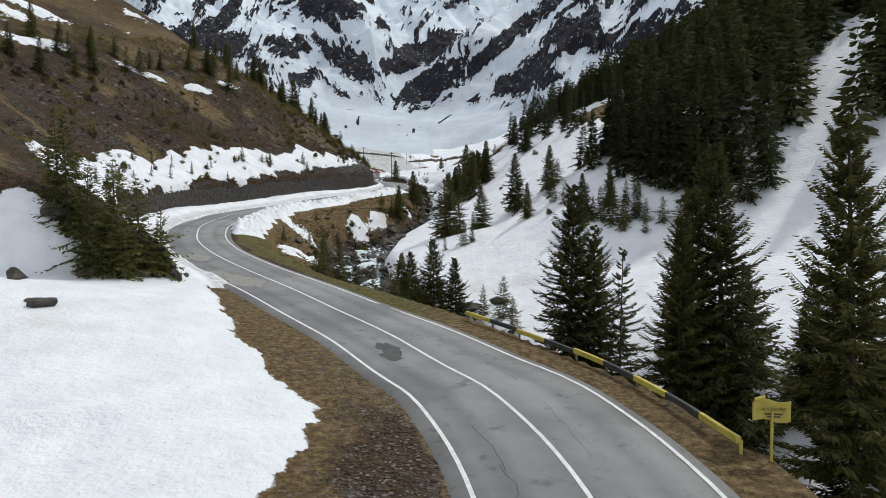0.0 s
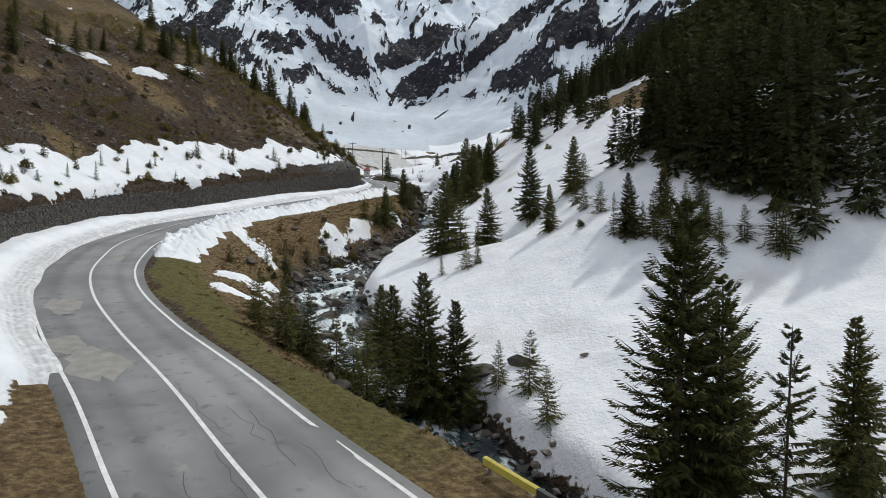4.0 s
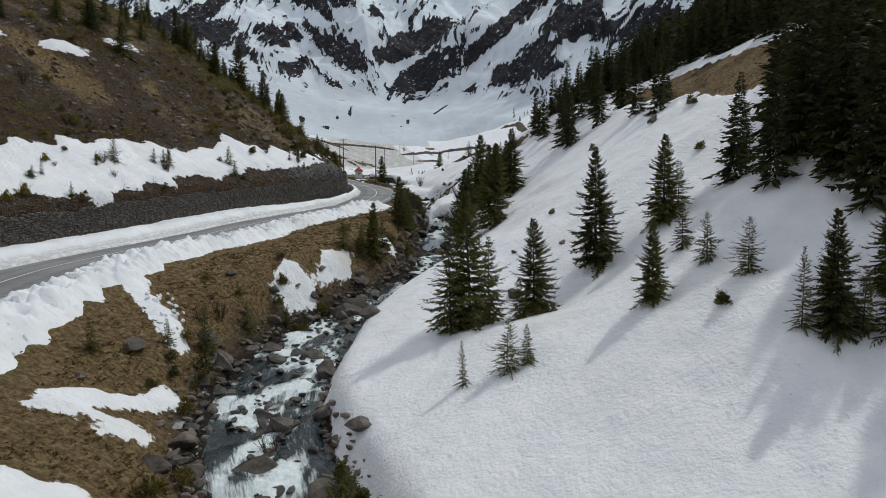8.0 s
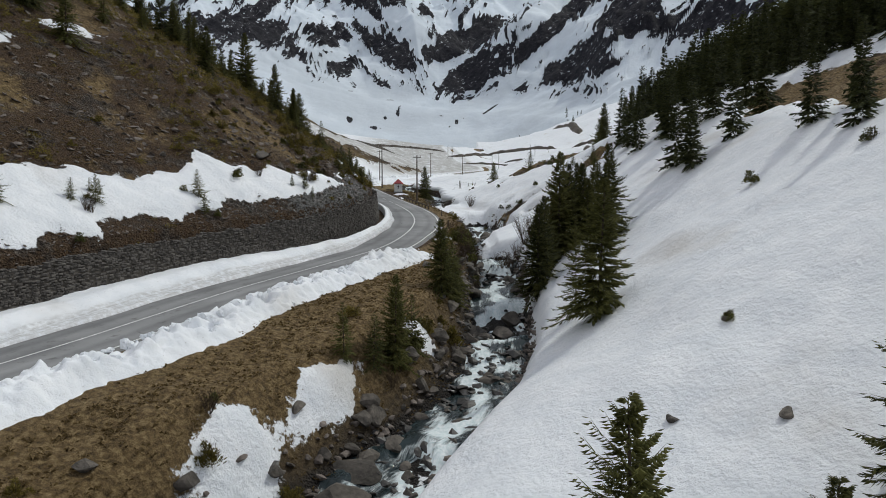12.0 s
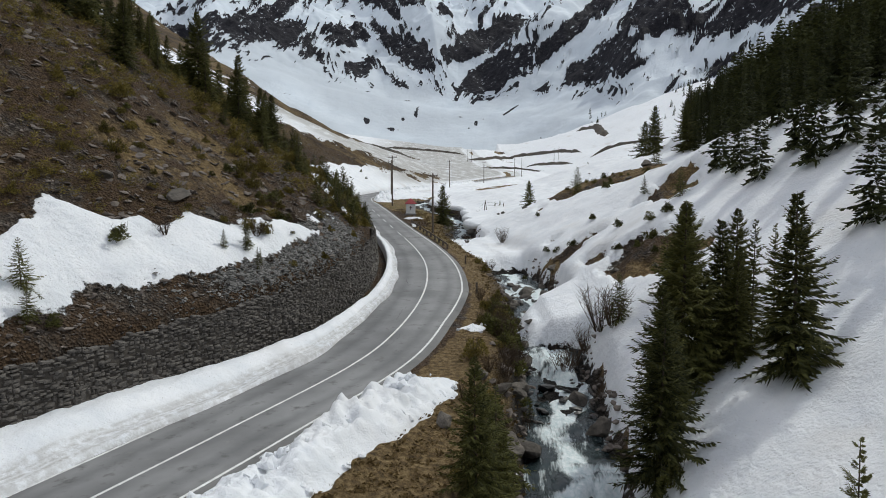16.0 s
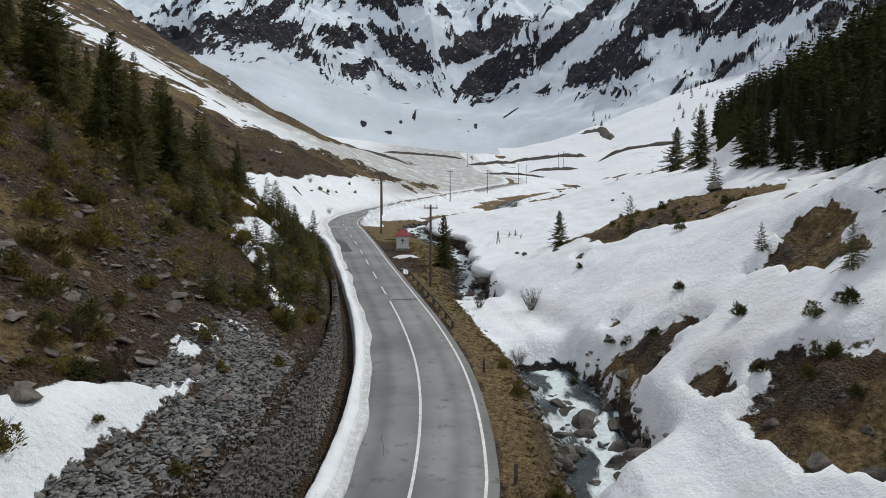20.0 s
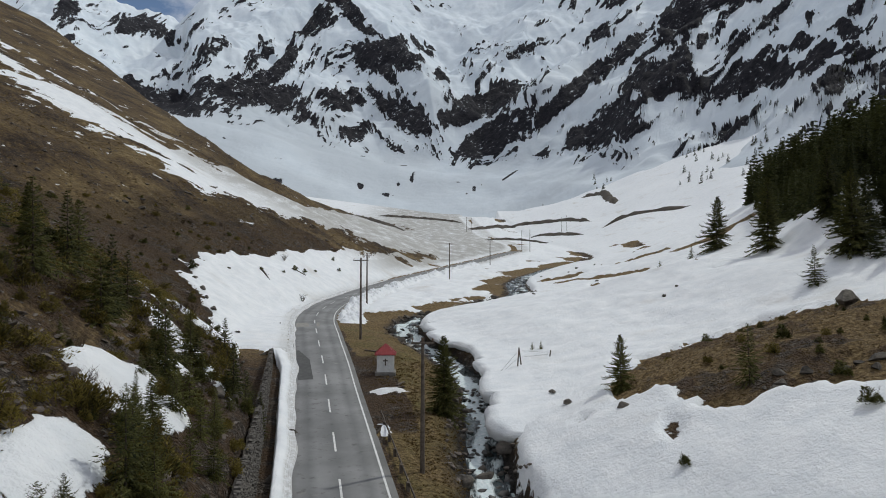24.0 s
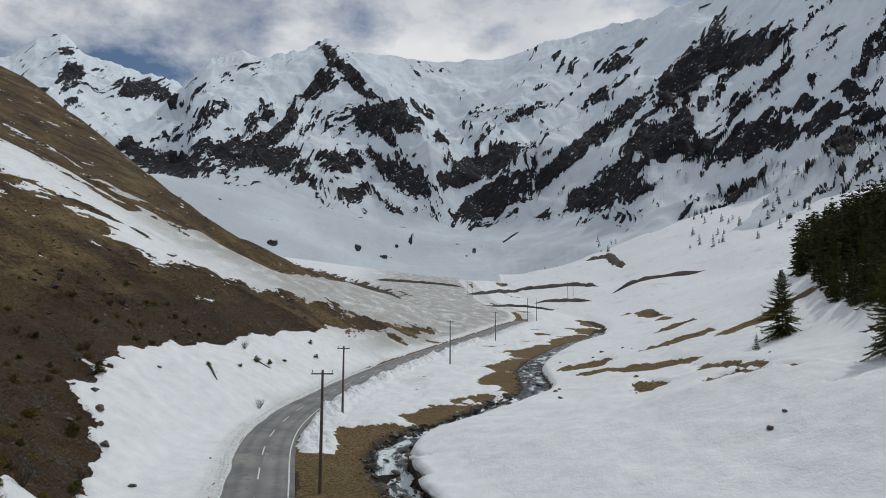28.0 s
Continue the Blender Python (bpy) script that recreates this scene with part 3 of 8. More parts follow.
# ---- ground ----
def ellipse(x, y, cx, cy, rx, ry, turn=0.0):
    c, s = math.cos(radians(turn)), math.sin(radians(turn))
    u, v = (x - cx) * c + (y - cy) * s, -(x - cx) * s + (y - cy) * c
    return (1 - np.hypot(u / rx, v / ry)) * min(rx, ry)


FAN = ([236, 245, 250, 254, 258, 270, 289, 300, 325, 345, 381, 413, 425], [13.5, 14, 15, 18.6, 19.9, 19.5, 18.7, 17.6, 17.5, 17, 15.7, 12.6, 12])
BARE_RIGHT = [(13.4, 170.7, 2.6, 1.9, -16), (15.4, 164.0, 1.0, 1.7, 25), (18.7, 157.8, 2.2, 5.6, 12), (26.0, 208.5, 12.5, 15.5, -15), (13.6, 172.0, 4.0, 1.9, -16), (16.0, 171.6, 2.2, 1.5, -20), (15.4, 162.8, 1.0, 1.7, 25), (17.5, 156.2, 1.9, 6.8, 9), (19.4, 154.6, 1.3, 2.0, 10), (13.0, 177.1, 0.5, 0.6, 0), (25.5, 174.5, 2.6, 5, -20), (13.8, 196.6, 0.8, 2.2, -10), (9.6, 203.4, 0.8, 0.7, 0), (40, 126, 6, 24, 0), (27, 326, 8, 3.6, 10), (33, 312, 10, 3.8, -20), (29, 286, 3, 5, -15), (39.5, 280, 2.4, 18, -3), (35, 264, 3, 8, 20), (47, 330, 10, 4.6, 20), (66, 326, 14, 3.0, 15), (48, 210, 10, 5, 10), (33, 184, 6, 3, 10)]
BARE_FAR = [(62, 375, 5, 22, -25), (100, 540, 5, 60, -8), (131, 498, 4, 14, 0), (105, 562, 16, 6, 20)]
SNOW_BROW = [(-63, 116, 4.5, 2.4, 30), (-62.5, 125, 4, 1.8, 30), (-54.7, 110, 5.5, 1.2, 67), (-44.4, 123, 4.6, 1.1, 40), (-37.2, 130, 3.4, 0.9, 48), (-33.4, 140.5, 3.0, 0.9, 60), (-70, 108, 5, 2.0, 40)]
SNOW_SPUR = [(-9.2, 152.7, 0.5, 0.9, 0), (-9.2, 155.2, 0.55, 0.45, 0), (-8.5, 157.4, 0.7, 0.45, 30), (-8.5, 164.1, 0.6, 1.7, 35), (-11.4, 168.6, 0.8, 2.0, 35), (-12.6, 172.0, 1.0, 2.5, 20), (-13.4, 178.0, 1.3, 3.0, 10), (-15.8, 189.0, 2.8, 4.4, 10), (-17.6, 198.5, 1.3, 2.6, 10), (-20.3, 206.3, 5.8, 2.0, -48), (-15.2, 200.5, 1.2, 0.5, -40)]
SNOW_BANK = [(-10.4, 77.6, 5.4, 0.95, 70), (-11.6, 73.2, 1.7, 0.5, 30), (-8.9, 66.3, 1.1, 2.0, -35), (-9.2, 74.4, 0.8, 1.8, -20), (-5.9, 99.6, 2.3, 1.0, 62), (-3.2, 105.6, 3.4, 0.62, 66), (1.4, 115.0, 0.9, 0.5, 50), (-13.0, 88.4, 4.0, 1.1, -48), (-15.6, 90.8, 2.0, 1.3, 0), (-11.0, 86.2, 1.9, 0.9, -60), (3.1, 143.7, 0.9, 0.6, 0), (-5.2, 207.5, 1.6, 0.5, 100), (-5.4, 218.5, 1.8, 0.8, 20)]


def cover_of(t, x, y):
    """Metres inside the snow (above 0) or outside it, and the other covers."""
    dr, ry, ds, sy, up, d, n1, n2, n3 = (t[k] for k in ("dr", "ry", "ds", "sy", "up", "d", "n1", "n2", "n3"))
    ey_ = 0.7 * y + 0.3 * ry
    beyond = -dr - t["toe"]
    snow = np.full(x.shape, -3.0)
    # right of the stream, all but the bare places
    right = d - np.interp(sy, [200, 208, 254, 260], [0.35, 1.2, 1.2, 0.35]) + 0.35 * n2
    for e in BARE_RIGHT + BARE_FAR:
        right = np.minimum(right, -ellipse(x, y, *e) + min(1.0, 0.38 * min(e[2], e[3])) * (1.5 * n1 + 1.2 * n2) + 0.05)
    right = np.where((d > 75) & (y < 300), np.minimum(right, 1.2 + 3 * n3 + 1.5 * n1), right)
    snow = np.where((ds > 0) & (dr > 0), right, snow)
    # bank between road and stream
    bank = np.full(x.shape, -3.0)
    for e in SNOW_BANK:
        bank = np.maximum(bank, ellipse(x, y, *e) + 0.38 * n2 + 0.25 * n1)
    far_bank = np.where(ry > 258, 1.15 - 2.5 * ease(9.5, 3.5, -ds - t["half"]) + 2.3 * n1 + 1.1 * n2, -3)
    bank = np.where(dr > 3.4, np.maximum(bank, far_bank), bank)
    snow = np.where((ds <= 0) & (dr > 0), bank, snow)
    snow = np.where(t["bridge"] > 0.02, np.maximum(snow, t["bridge"] * 1.6 - 0.5 + 0.3 * n2), snow)
    # left of the road
    strip = -dr - np.interp(ry, [10, 17, 24, 34, 43, 50, 300], [10, 8.6, 6.6, 6.9, 5.0, 3.4, 3.4]) + 0.35 * n2 * (ry < 43)
    strip = np.minimum(strip, np.where(ry < 43.5, 9, np.where(ry < 236, np.where((beyond > -0.2) | (ry > 50), -3, 9), np.where(ry < 425, np.interp(ry, *FAN) + dr, 2.4 - 1.2 * up) + 1.3 * n1 * ease(0, 4, up) + 1.1 * n2 * ease(0, 3, up))))
    strip = np.where((dr < 0) & (ry > 216) & (ry < 240) & (up > 0), np.maximum(strip, np.minimum(14 + dr + 1.6 * n1, -dr - np.interp(ry, [216, 222, 232, 240], [9.8, 8.8, 7, 4])) * ease(219, 229, ry) + 1.0 * n2 + 0.7 * n1 - 1.2), strip)
    strip = np.where((ry > 138) & (ry < 228) & (dr < -3.6) & (dr > -7) & (up < 0.3), -3, strip)
    strip = np.where((ry > 372) & (ry < 520) & (dr < -4.5), np.minimum(strip, 0.9 + 1.5 * n1 + 0.9 * n2), strip)
    low = np.where(ry < 43.5, 2.0 - (up - 2) * 0.3 + n1 * 1.5, strip)
    strip = np.where(ry < 43.5, np.minimum(strip, low), strip)
    ledge_hi = np.interp(ry, [46, 60, 100, 110, 124, 134, 138, 142, 145.5, 147.6, 148.4, 150, 151, 152, 153, 156, 176, 200, 235], [3, 5.8, 6.2, 6.8, 6.6, 6.2, 5.4, 4.8, 4.5, 4.1, 3.5, 3.1, 3.0, 1.9, 0, -2, -3, -3, 1])
    ledge_lo = np.interp(ry, [46, 60, 106, 116, 125, 132, 137, 141, 143, 145, 148, 151, 160, 235], [0.3, 0.4, 1.0, 1.9, 2.2, 2.2, 2.0, 1.9, 2.2, 2.4, 2.4, 2.2, 3.0, 1.0])
    ledge = np.minimum(up - ledge_lo, ledge_hi - up) + (0.8 * n1 + 1.0 * n2) * np.interp(ry, [120, 136, 145], [1, 0.6, 0.3])
    ledge = np.where((ry > 52) & (ry < 240), ledge, -3)
    for e in SNOW_BROW:
        ledge = np.maximum(ledge, ellipse(x, y, *e) + 0.35 * n2 + 0.3 * n1)
    for e in SNOW_SPUR:
        ledge = np.maximum(ledge, ellipse(x, y, *e) + 0.35 * n2 + 0.25 * n1)
    strip = np.where((ry < 60) & (x < -10.5) & (y > 36), np.minimum(strip, np.maximum((42.8 - ey_) * 0.8 + 0.3 * n2, np.minimum(-0.3 - beyond, 2) * (ry < 50) - 0.6 * (ry >= 50))), strip)
    strip = np.where(y < 47, np.maximum(strip, np.where((x < -16) & (y > 33) & (dr < 0), np.minimum(42.6 - y + 0.7 * n2 + 0.5 * n1, np.minimum((-17.2 - x) * 0.8, (x + 29) * 0.6) + 0.5 * n2), -3)), strip)
    low_edge = np.interp(x, [-260, -150, -117, -97, -78, -66, -52, -45, -35, -29, -20, -12, -6], [372, 345, 325, 313, 320, 314, 336, 352, 370, 380, 410, 429, 446])
    high_edge = np.interp(x, [-260, -150, -117, -106, -97, -78, -64, -56, -48, -40], [398, 368, 343, 349, 359, 372, 405, 450, 540, 640])
    streak = fbm((x + 0.55 * y) / 26, (y - 0.55 * x) / 5.0, 3, 201)
    stripe = np.minimum(y - low_edge, high_edge - y) * 0.45 + 1.6 * n1 - 5.5 * ease(0.1, 0.5, streak) * ease(-150, -100, x) * (1 - 0.6 * ease(400, 440, y)) + 0.4
    thin = np.interp(x, [-260, -154, -141, -123, -108], [425, 395, 392.6, 384.7, 374])
    stripe = np.maximum(stripe, 2.4 - np.abs(y - thin) - 4 * (x > -112))
    stripe = np.maximum(stripe, 1.2 - np.abs(y - high_edge - 9) * 0.7 + 1.5 * streak - 4 * (x < -100))
    stripe = np.where((y > 290) & (up > np.where(y > 395, 0.5, 8)), stripe + 1.2 * n2, -3)
    stripe = np.where((up > 21) & (ry < 230), np.maximum(stripe, 1.6 * n3 - 0.85 + n1), stripe)
    left = np.maximum(np.maximum(strip, ledge), stripe)
    snow = np.where(dr < 0, left, snow)
    snow = np.where(y > 560, np.maximum(snow, np.where(dr < 0, -3 + 5 * ease(560, 640, y) * (up < 15), 1.5 + 3.5 * n3 + 1.5 * n1)), snow)
    snow = np.where((np.abs(dr) < 3.45) & (ry < 530), -2, snow)
    scree = np.where(dr < 0, np.where((ry > 46) & (ry < 236), ease(-0.6, 0.1, up) * np.where(up > 5, np.clip(0.8 + 0.5 * n1 + 0.3 * n2, 0.15, 1), 1.0), ease(0.2, 1.5, up)) * (1 - 0.75 * ease(205, 250, ry)) * (1 - 0.45 * ease(24, 34, up)), ease(1.6, 0.2, np.where(ds < 0, -ds - t["half"], d)) * 0.7)
    scree = np.maximum(scree, np.where((dr < -3.5) & (dr > -8) & (ry < 34), 0.95 - 0.75 * ease(-4.6, -7.0, dr) - 0.8 * ease(24, 31, ry) + 0.5 * n1 + 0.3 * n2, 0))
    scree = np.where((dr < 0) & (ry > 222) & (ry < 340) & (up > 0.3), np.maximum(scree, (0.78 + 0.3 * n1) * (1 - ease(22, 48, up))), scree)
    scree = np.where((ds > 0) & (d > 1.5) & (dr > 0), np.clip(np.where((y > 140) & (y < 182) & (d < 14), 0.62, 0.28) + 0.42 * n1 + 0.3 * n2, 0, 0.85), scree)
    scree = np.maximum(scree, np.where((dr > 3.1) & (dr < 4.6) & (ry > 42) & (ry < 250), 0.8 * ease(4.0, 3.5, dr + 0.4 * n2), 0))
    scree = np.maximum(scree, np.where((dr > 3) & (dr < 8) & (ry > 203) & (ry < 236), 1.2 * ease(7.4, 6.2, dr + 0.5 * n1) * ease(203, 209, ry) * ease(236, 228, ry), 0))
    green = np.where((dr < -3.3) & (ry < 36), 0.22, 0) + np.where((dr > 3.3) & (ds < 0), ease(7.6, 6.0, dr) * 0.75 * ease(110, 95, ry) * ease(30, 44, ry) + 0.22 + 0.22 * ease(175, 190, ry) * ease(262, 250, ry), 0.12) + np.where(dr < 0, 0.14 * ease(2, 6, up) * ease(30, 15, up), 0)
    wet = ease(np.where(ds < 0, 2.4 + 0.8 * n2, 0.5), 0.1, np.abs(ds) - t["half"]) * (dr > 0) * (y < 300)
    dirty = np.where(dr < 0, 0.85 * ease(325, 375, ry) * ease(4, 9, -dr) * ease(120, 60, -dr) + 0.35 * ease(5.5, 3.6, -dr), 0.5 * ease(250, 265, ry) * ease(9, 5, dr))
    heath = np.where(dr < 0, ease(0.3, 4, up) * ease(225, 260, ry), 0) + np.where((dr < 0) & (up > 24), 0.6, 0)
    heath = heath * np.where((dr < 0) & (ry < 345), 0.25 + 0.75 * ease(16, 44, up + 6 * n1), 1)
    green = green + np.where((dr < 0) & (up > 4), 0.06, 0)
    return snow, scree, green, wet, np.clip(heath, 0, 1), dirty


def snow_depth(t, snow):
    dr, ry, up, d = t["dr"], t["ry"], t["up"], t["d"]
    thin = np.where(ry < 60, 0.3, 0.42)
    ploughed = (0.45 + 0.16 * np.clip(-dr - 3.4, 0, 4)) * np.interp(ry, [130, 140], [1, 0])
    left = np.where((ry > 43) & (ry < 236) & (up <= 0), thin + (ploughed - thin) * ease(45, 54, ry), thin)
    deep = np.where(dr < 0, left, np.where(t["ds"] > 0, 0.55 + 0.35 * ease(140, 148, t["sy"]) * ease(184, 176, t["sy"]), 0.35))
    return deep * ease(-0.05, 0.55, snow)


xs = spread(-520, -40, 34, 560, 0.45, 1.055)
ys = spread(-75, 8, 262, 930, 0.45, 1.03)
GX, GY = np.meshgrid(xs, ys)
LAND = terrain(GX, GY)
SNOWS, SCREE, GREEN, WET, HEATH, DIRTY = cover_of(LAND, GX, GY)
HUMMOCK = (0.4 * fbm(GX / 2.6, GY / 2.6, 3, 131) + 0.22 * fbm(GX / 0.9, GY / 0.9, 2, 132)) * np.where((GY > 140) & (GY < 182), 1.7, 1.0) * ease(0.1, -0.6, SNOWS) * (LAND["ds"] > 0) * (LAND["dr"] > 0) * (LAND["d"] > 1.5)
STEEP = np.hypot(np.gradient(LAND["z"], xs, axis=1), np.gradient(LAND["z"], ys, axis=0))
CORNER = (GY < 50) & (GY > 33) & (LAND["dr"] < -5) & (LAND["dr"] > -10.5)
SNOWS = np.where(CORNER, np.minimum(SNOWS, (1.0 - STEEP) * 1.5), SNOWS)
SCREE = np.where(CORNER & (STEEP > 0.9), 1.0, SCREE)
GZ = LAND["z"] + snow_depth(LAND, SNOWS) + HUMMOCK
ground = grid_mesh("ground", GX, GY, GZ, GROUND)
for key, values in (("snow", SNOWS), ("scree", SCREE), ("green", GREEN), ("wet", WET), ("heath", HEATH), ("dirty", DIRTY)):
    float_attr(ground.data, key, values)
tagged(ground, "mountain ground of dry grass, scree and melting snow", "ground", kind="structure")


def top_z(x, y):
    """The height of the ground with its snow."""
    i = int(np.clip(np.searchsorted(xs, x) - 1, 0, len(xs) - 2))
    j = int(np.clip(np.searchsorted(ys, y) - 1, 0, len(ys) - 2))
    a, b = (x - xs[i]) / (xs[i + 1] - xs[i]), (y - ys[j]) / (ys[j + 1] - ys[j])
    return float((GZ[j, i] * (1 - a) + GZ[j, i + 1] * a) * (1 - b) + (GZ[j + 1, i] * (1 - a) + GZ[j + 1, i + 1] * a) * b)


def strip_along(name, line, heights, offsets, lifts, mat, parent=None):
    """A ribbon along a line: offsets to the right of it, lifts above its heights."""
    tangent = np.gradient(line, axis=0)
    tangent /= np.linalg.norm(tangent, axis=1)[:, None]
    right = np.stack([tangent[:, 1], -tangent[:, 0]], 1)
    X = np.stack([line[:, 0] + right[:, 0] * o for o in offsets], 1)
    Y = np.stack([line[:, 1] + right[:, 1] * o for o in offsets], 1)
    Z = np.stack([heights + k for k in lifts], 1)
    ob = grid_mesh(name, X, Y, Z, mat)
    lanes = np.array([float(np.mean(o)) for o in offsets])
    float_attr(ob.data, "across", lanes + 0 * X)
    if parent is not None:
        ob.parent = parent
    return ob


road_z = np.interp(road_line[:, 1], *ROAD_Z)
keep = (road_line[:, 1] > -58) & (road_line[:, 1] < 545)
RL, RZ = road_line[keep], road_z[keep]
def edge_shift(line, shift):
    t = np.gradient(line, axis=0)
    t /= np.linalg.norm(t, axis=1)[:, None]
    return line + np.stack([t[:, 1], -t[:, 0]], 1) * shift[:, None]


wider = np.interp(RL[:, 1], *LANE)
road = strip_along("road", RL, RZ, [-3.5, -3.3, 0, 3.3 + wider, 3.5 + wider], [-0.12, 0, 0.03, 0, -0.12], ASPHALT)
tagged(road, "worn grey asphalt mountain road with patches and cracks", "road", kind="structure")
for name, off in (("left_edge_line", -2.95), ("right_edge_line", 2.95)):
    shift = wider * (off > 0)
    strip_along(name, edge_shift(RL, shift), RZ + 0.012, [off - 0.07, off + 0.07], [0.004, 0.004], PAINT, road)
solid = RL[:, 1] < 190
strip_along("centre_line", RL[solid], RZ[solid] + 0.012, [-0.07, 0.07], [0.024, 0.024], PAINT, road)
for k in range(len(RL)):
    if 192 < RL[k, 1] < 500 and k % 9 < 5 and (k + 1) % 9 == 5:
        seg = slice(k - 4, k + 1)
        strip_along("centre_dash", RL[seg], RZ[seg] + 0.012, [-0.07, 0.07], [0.024, 0.024], PAINT, road)

# ---- stream ----
SL = smooth_line(STREAM, 0.5)
SL = SL[(SL[:, 1] > 20) & (SL[:, 1] < 480)]
stream_z = np.interp(SL[:, 1], *STREAM_Z)
run = np.arange(len(SL)) * 0.5
FALLS = ((128.5, 1.3), (146.5, 0.9), (118, 0.7), (170, 0.6), (92, 0.5), (82, 0.5), (74, 0.5), (104, 0.6), (228, 0.9), (254, 0.8), (262, 0.6))
cols = np.linspace(-1.12, 1.12, 17)
tangent = np.gradient(SL, axis=0)
tangent /= np.linalg.norm(tangent, axis=1)[:, None]
width = np.interp(SL[:, 1], *STREAM_W)
WX = SL[:, 0, None] + tangent[:, 1, None] * cols * width[:, None]
WY = SL[:, 1, None] - tangent[:, 0, None] * cols * width[:, None]
WZ = stream_z[:, None] - 0.12 + 0.1 * fbm(WX / 1.1, WY / 1.1, 3, 41)
small_falls = [(fy + 2.4 * lattice(np.array([k]), np.array([5]), 9)[0], 0.08 + 0.3 * lattice(np.array([k]), np.array([3]), 9)[0]) for k, fy in enumerate(np.arange(56, 290, 5.3))]
crooked = WY + 3.4 * fbm(WX / 1.9, WY / 5, 3, 47)
DROP = np.zeros_like(WZ)
for fy, fh in list(FALLS) + small_falls:
    w = np.clip((crooked - fy) / (8 if fh > 0.55 else 3.5), -1, 1)
    WZ += fh * 0.5 * np.where(np.abs(w) < 1, np.tanh(w * 12) * (1 - np.abs(w)), 0)
    below = np.clip((fy + 0.4 - crooked) / (5.0 if fh > 0.55 else 2.6), 0, 1)
    DROP = np.maximum(DROP, np.where((crooked < fy + 0.4) & (below < 1), (1 - below) * (0.45 + fh), 0))
thread = 0.75 * fbm(run / 5.0, run * 0, 3, 58)[:, None]
lively = np.interp(SL[:, 1], [50, 60, 92, 100, 150, 158, 168, 178, 200, 230, 262, 290], [0.4, 0.95, 0.85, 1.05, 1.0, 0.9, 1.05, 0.9, 1.1, 1.1, 1.0, 0.4])[:, None]
CHUTE = lively * np.exp(-((cols - thread) ** 2) / 0.15)
stream = grid_mesh("stream", WX, WY, WZ, WATER)
float_attr(stream.data, "foam", np.clip(-0.06 + 0.62 * DROP + 0.6 * fbm(WX / 1.1, WY / 2.4, 3, 55) + CHUTE, -0.6, 1.1))
stream_flow = np.stack([cols * width[:, None], run[:, None] + 0 * WX, 0 * WX], -1)
stream.data.attributes.new("flow", "FLOAT_VECTOR", "POINT").data.foreach_set("vector", stream_flow.astype(np.float32).ravel())
tagged(stream, "clear mountain stream foaming white over its stones", "stream", kind="structure")

# ---- mountains round the head of the valley ----
SKY_AZ = [-76, -51, -42, -34.4, -32.9, -31.3, -29.7, -26, -22.5, -21.9, -20.4, -18, -15.7, -13.2, -11, -9.1, -5.7, -2.2, 1.2, 4.2, 7.6, 11.4, 14, 16.6, 18.4, 20.2, 22.7, 25, 29, 39, 54, 75]
SKY_TAN = [0.5, 0.42, 0.32, 0.341, 0.369, 0.384, 0.365, 0.349, 0.337, 0.35, 0.381, 0.397, 0.395, 0.407, 0.421, 0.409, 0.409, 0.401, 0.405, 0.406, 0.424, 0.436, 0.447, 0.45, 0.463, 0.47, 0.458, 0.5, 0.56, 0.64, 0.66, 0.6]
# bare rock on the faces: degrees across and up, half length, half width, turn, how bare
FAR_PEAK = [(-25.4, 18, 2.5, 0.69, -12, 0.95), (-30.4, 18, 1.1, 0.82, -50, 0.6), (-31, 19.4, 1.7, 0.51, -45, 0.7), (-29.6, 16.3, 0.8, 0.34, -20, 0.7), (-21.4, 18.2, 1, 1.11, 60, 0.5)]
WEST_FACE = [(-26.2, 13.5, 1.2, 0.56, -30, 0.9), (-23.2, 12.4, 3.1, 0.83, -8, 1.1), (-20.7, 16.4, 1.6, 0.86, 35, 0.8), (-18.9, 13.5, 2.6, 0.88, 5, 1), (-22, 14.8, 1.7, 0.51, 30, 0.6), (-15.4, 13.7, 2.5, 1, -8, 1.1), (-12.4, 12, 1.4, 0.65, -30, 0.8), (-17.2, 16.1, 2.7, 0.63, 50, 0.7), (-14.5, 16.3, 2.5, 0.73, 50, 0.8), (-11.8, 17.6, 2.3, 0.75, 60, 0.55), (-11.1, 20.2, 2.8, 0.42, 48, 0.8), (-18.2, 20.1, 2, 0.44, 20, 0.35)]
TRIANGLE_PEAK = [(-9.1, 20.5, 2.9, 0.62, -42, 1), (-10.4, 21.6, 1, 0.42, 0, 1), (-6.1, 17, 2.6, 1.25, -5, 1.25), (-8, 17.3, 1.9, 0.76, 45, 0.7), (-9.6, 13.7, 2.1, 0.85, 15, 0.8), (-4.2, 12.8, 1.9, 1.06, -35, 1.15), (-8.6, 11.1, 2.1, 0.67, 30, 0.6), (-3.4, 10, 2.2, 0.58, -5, 0.6), (-1.7, 16, 1.4, 0.48, -60, 0.7), (-5.4, 20, 1.3, 0.39, -50, 0.45), (-0.8, 13.6, 0.8, 0.48, -40, 0.5), (1.4, 11.9, 1.9, 0.68, -20, 0.5), (1.2, 16.1, 1.2, 0.48, -50, 0.45)]
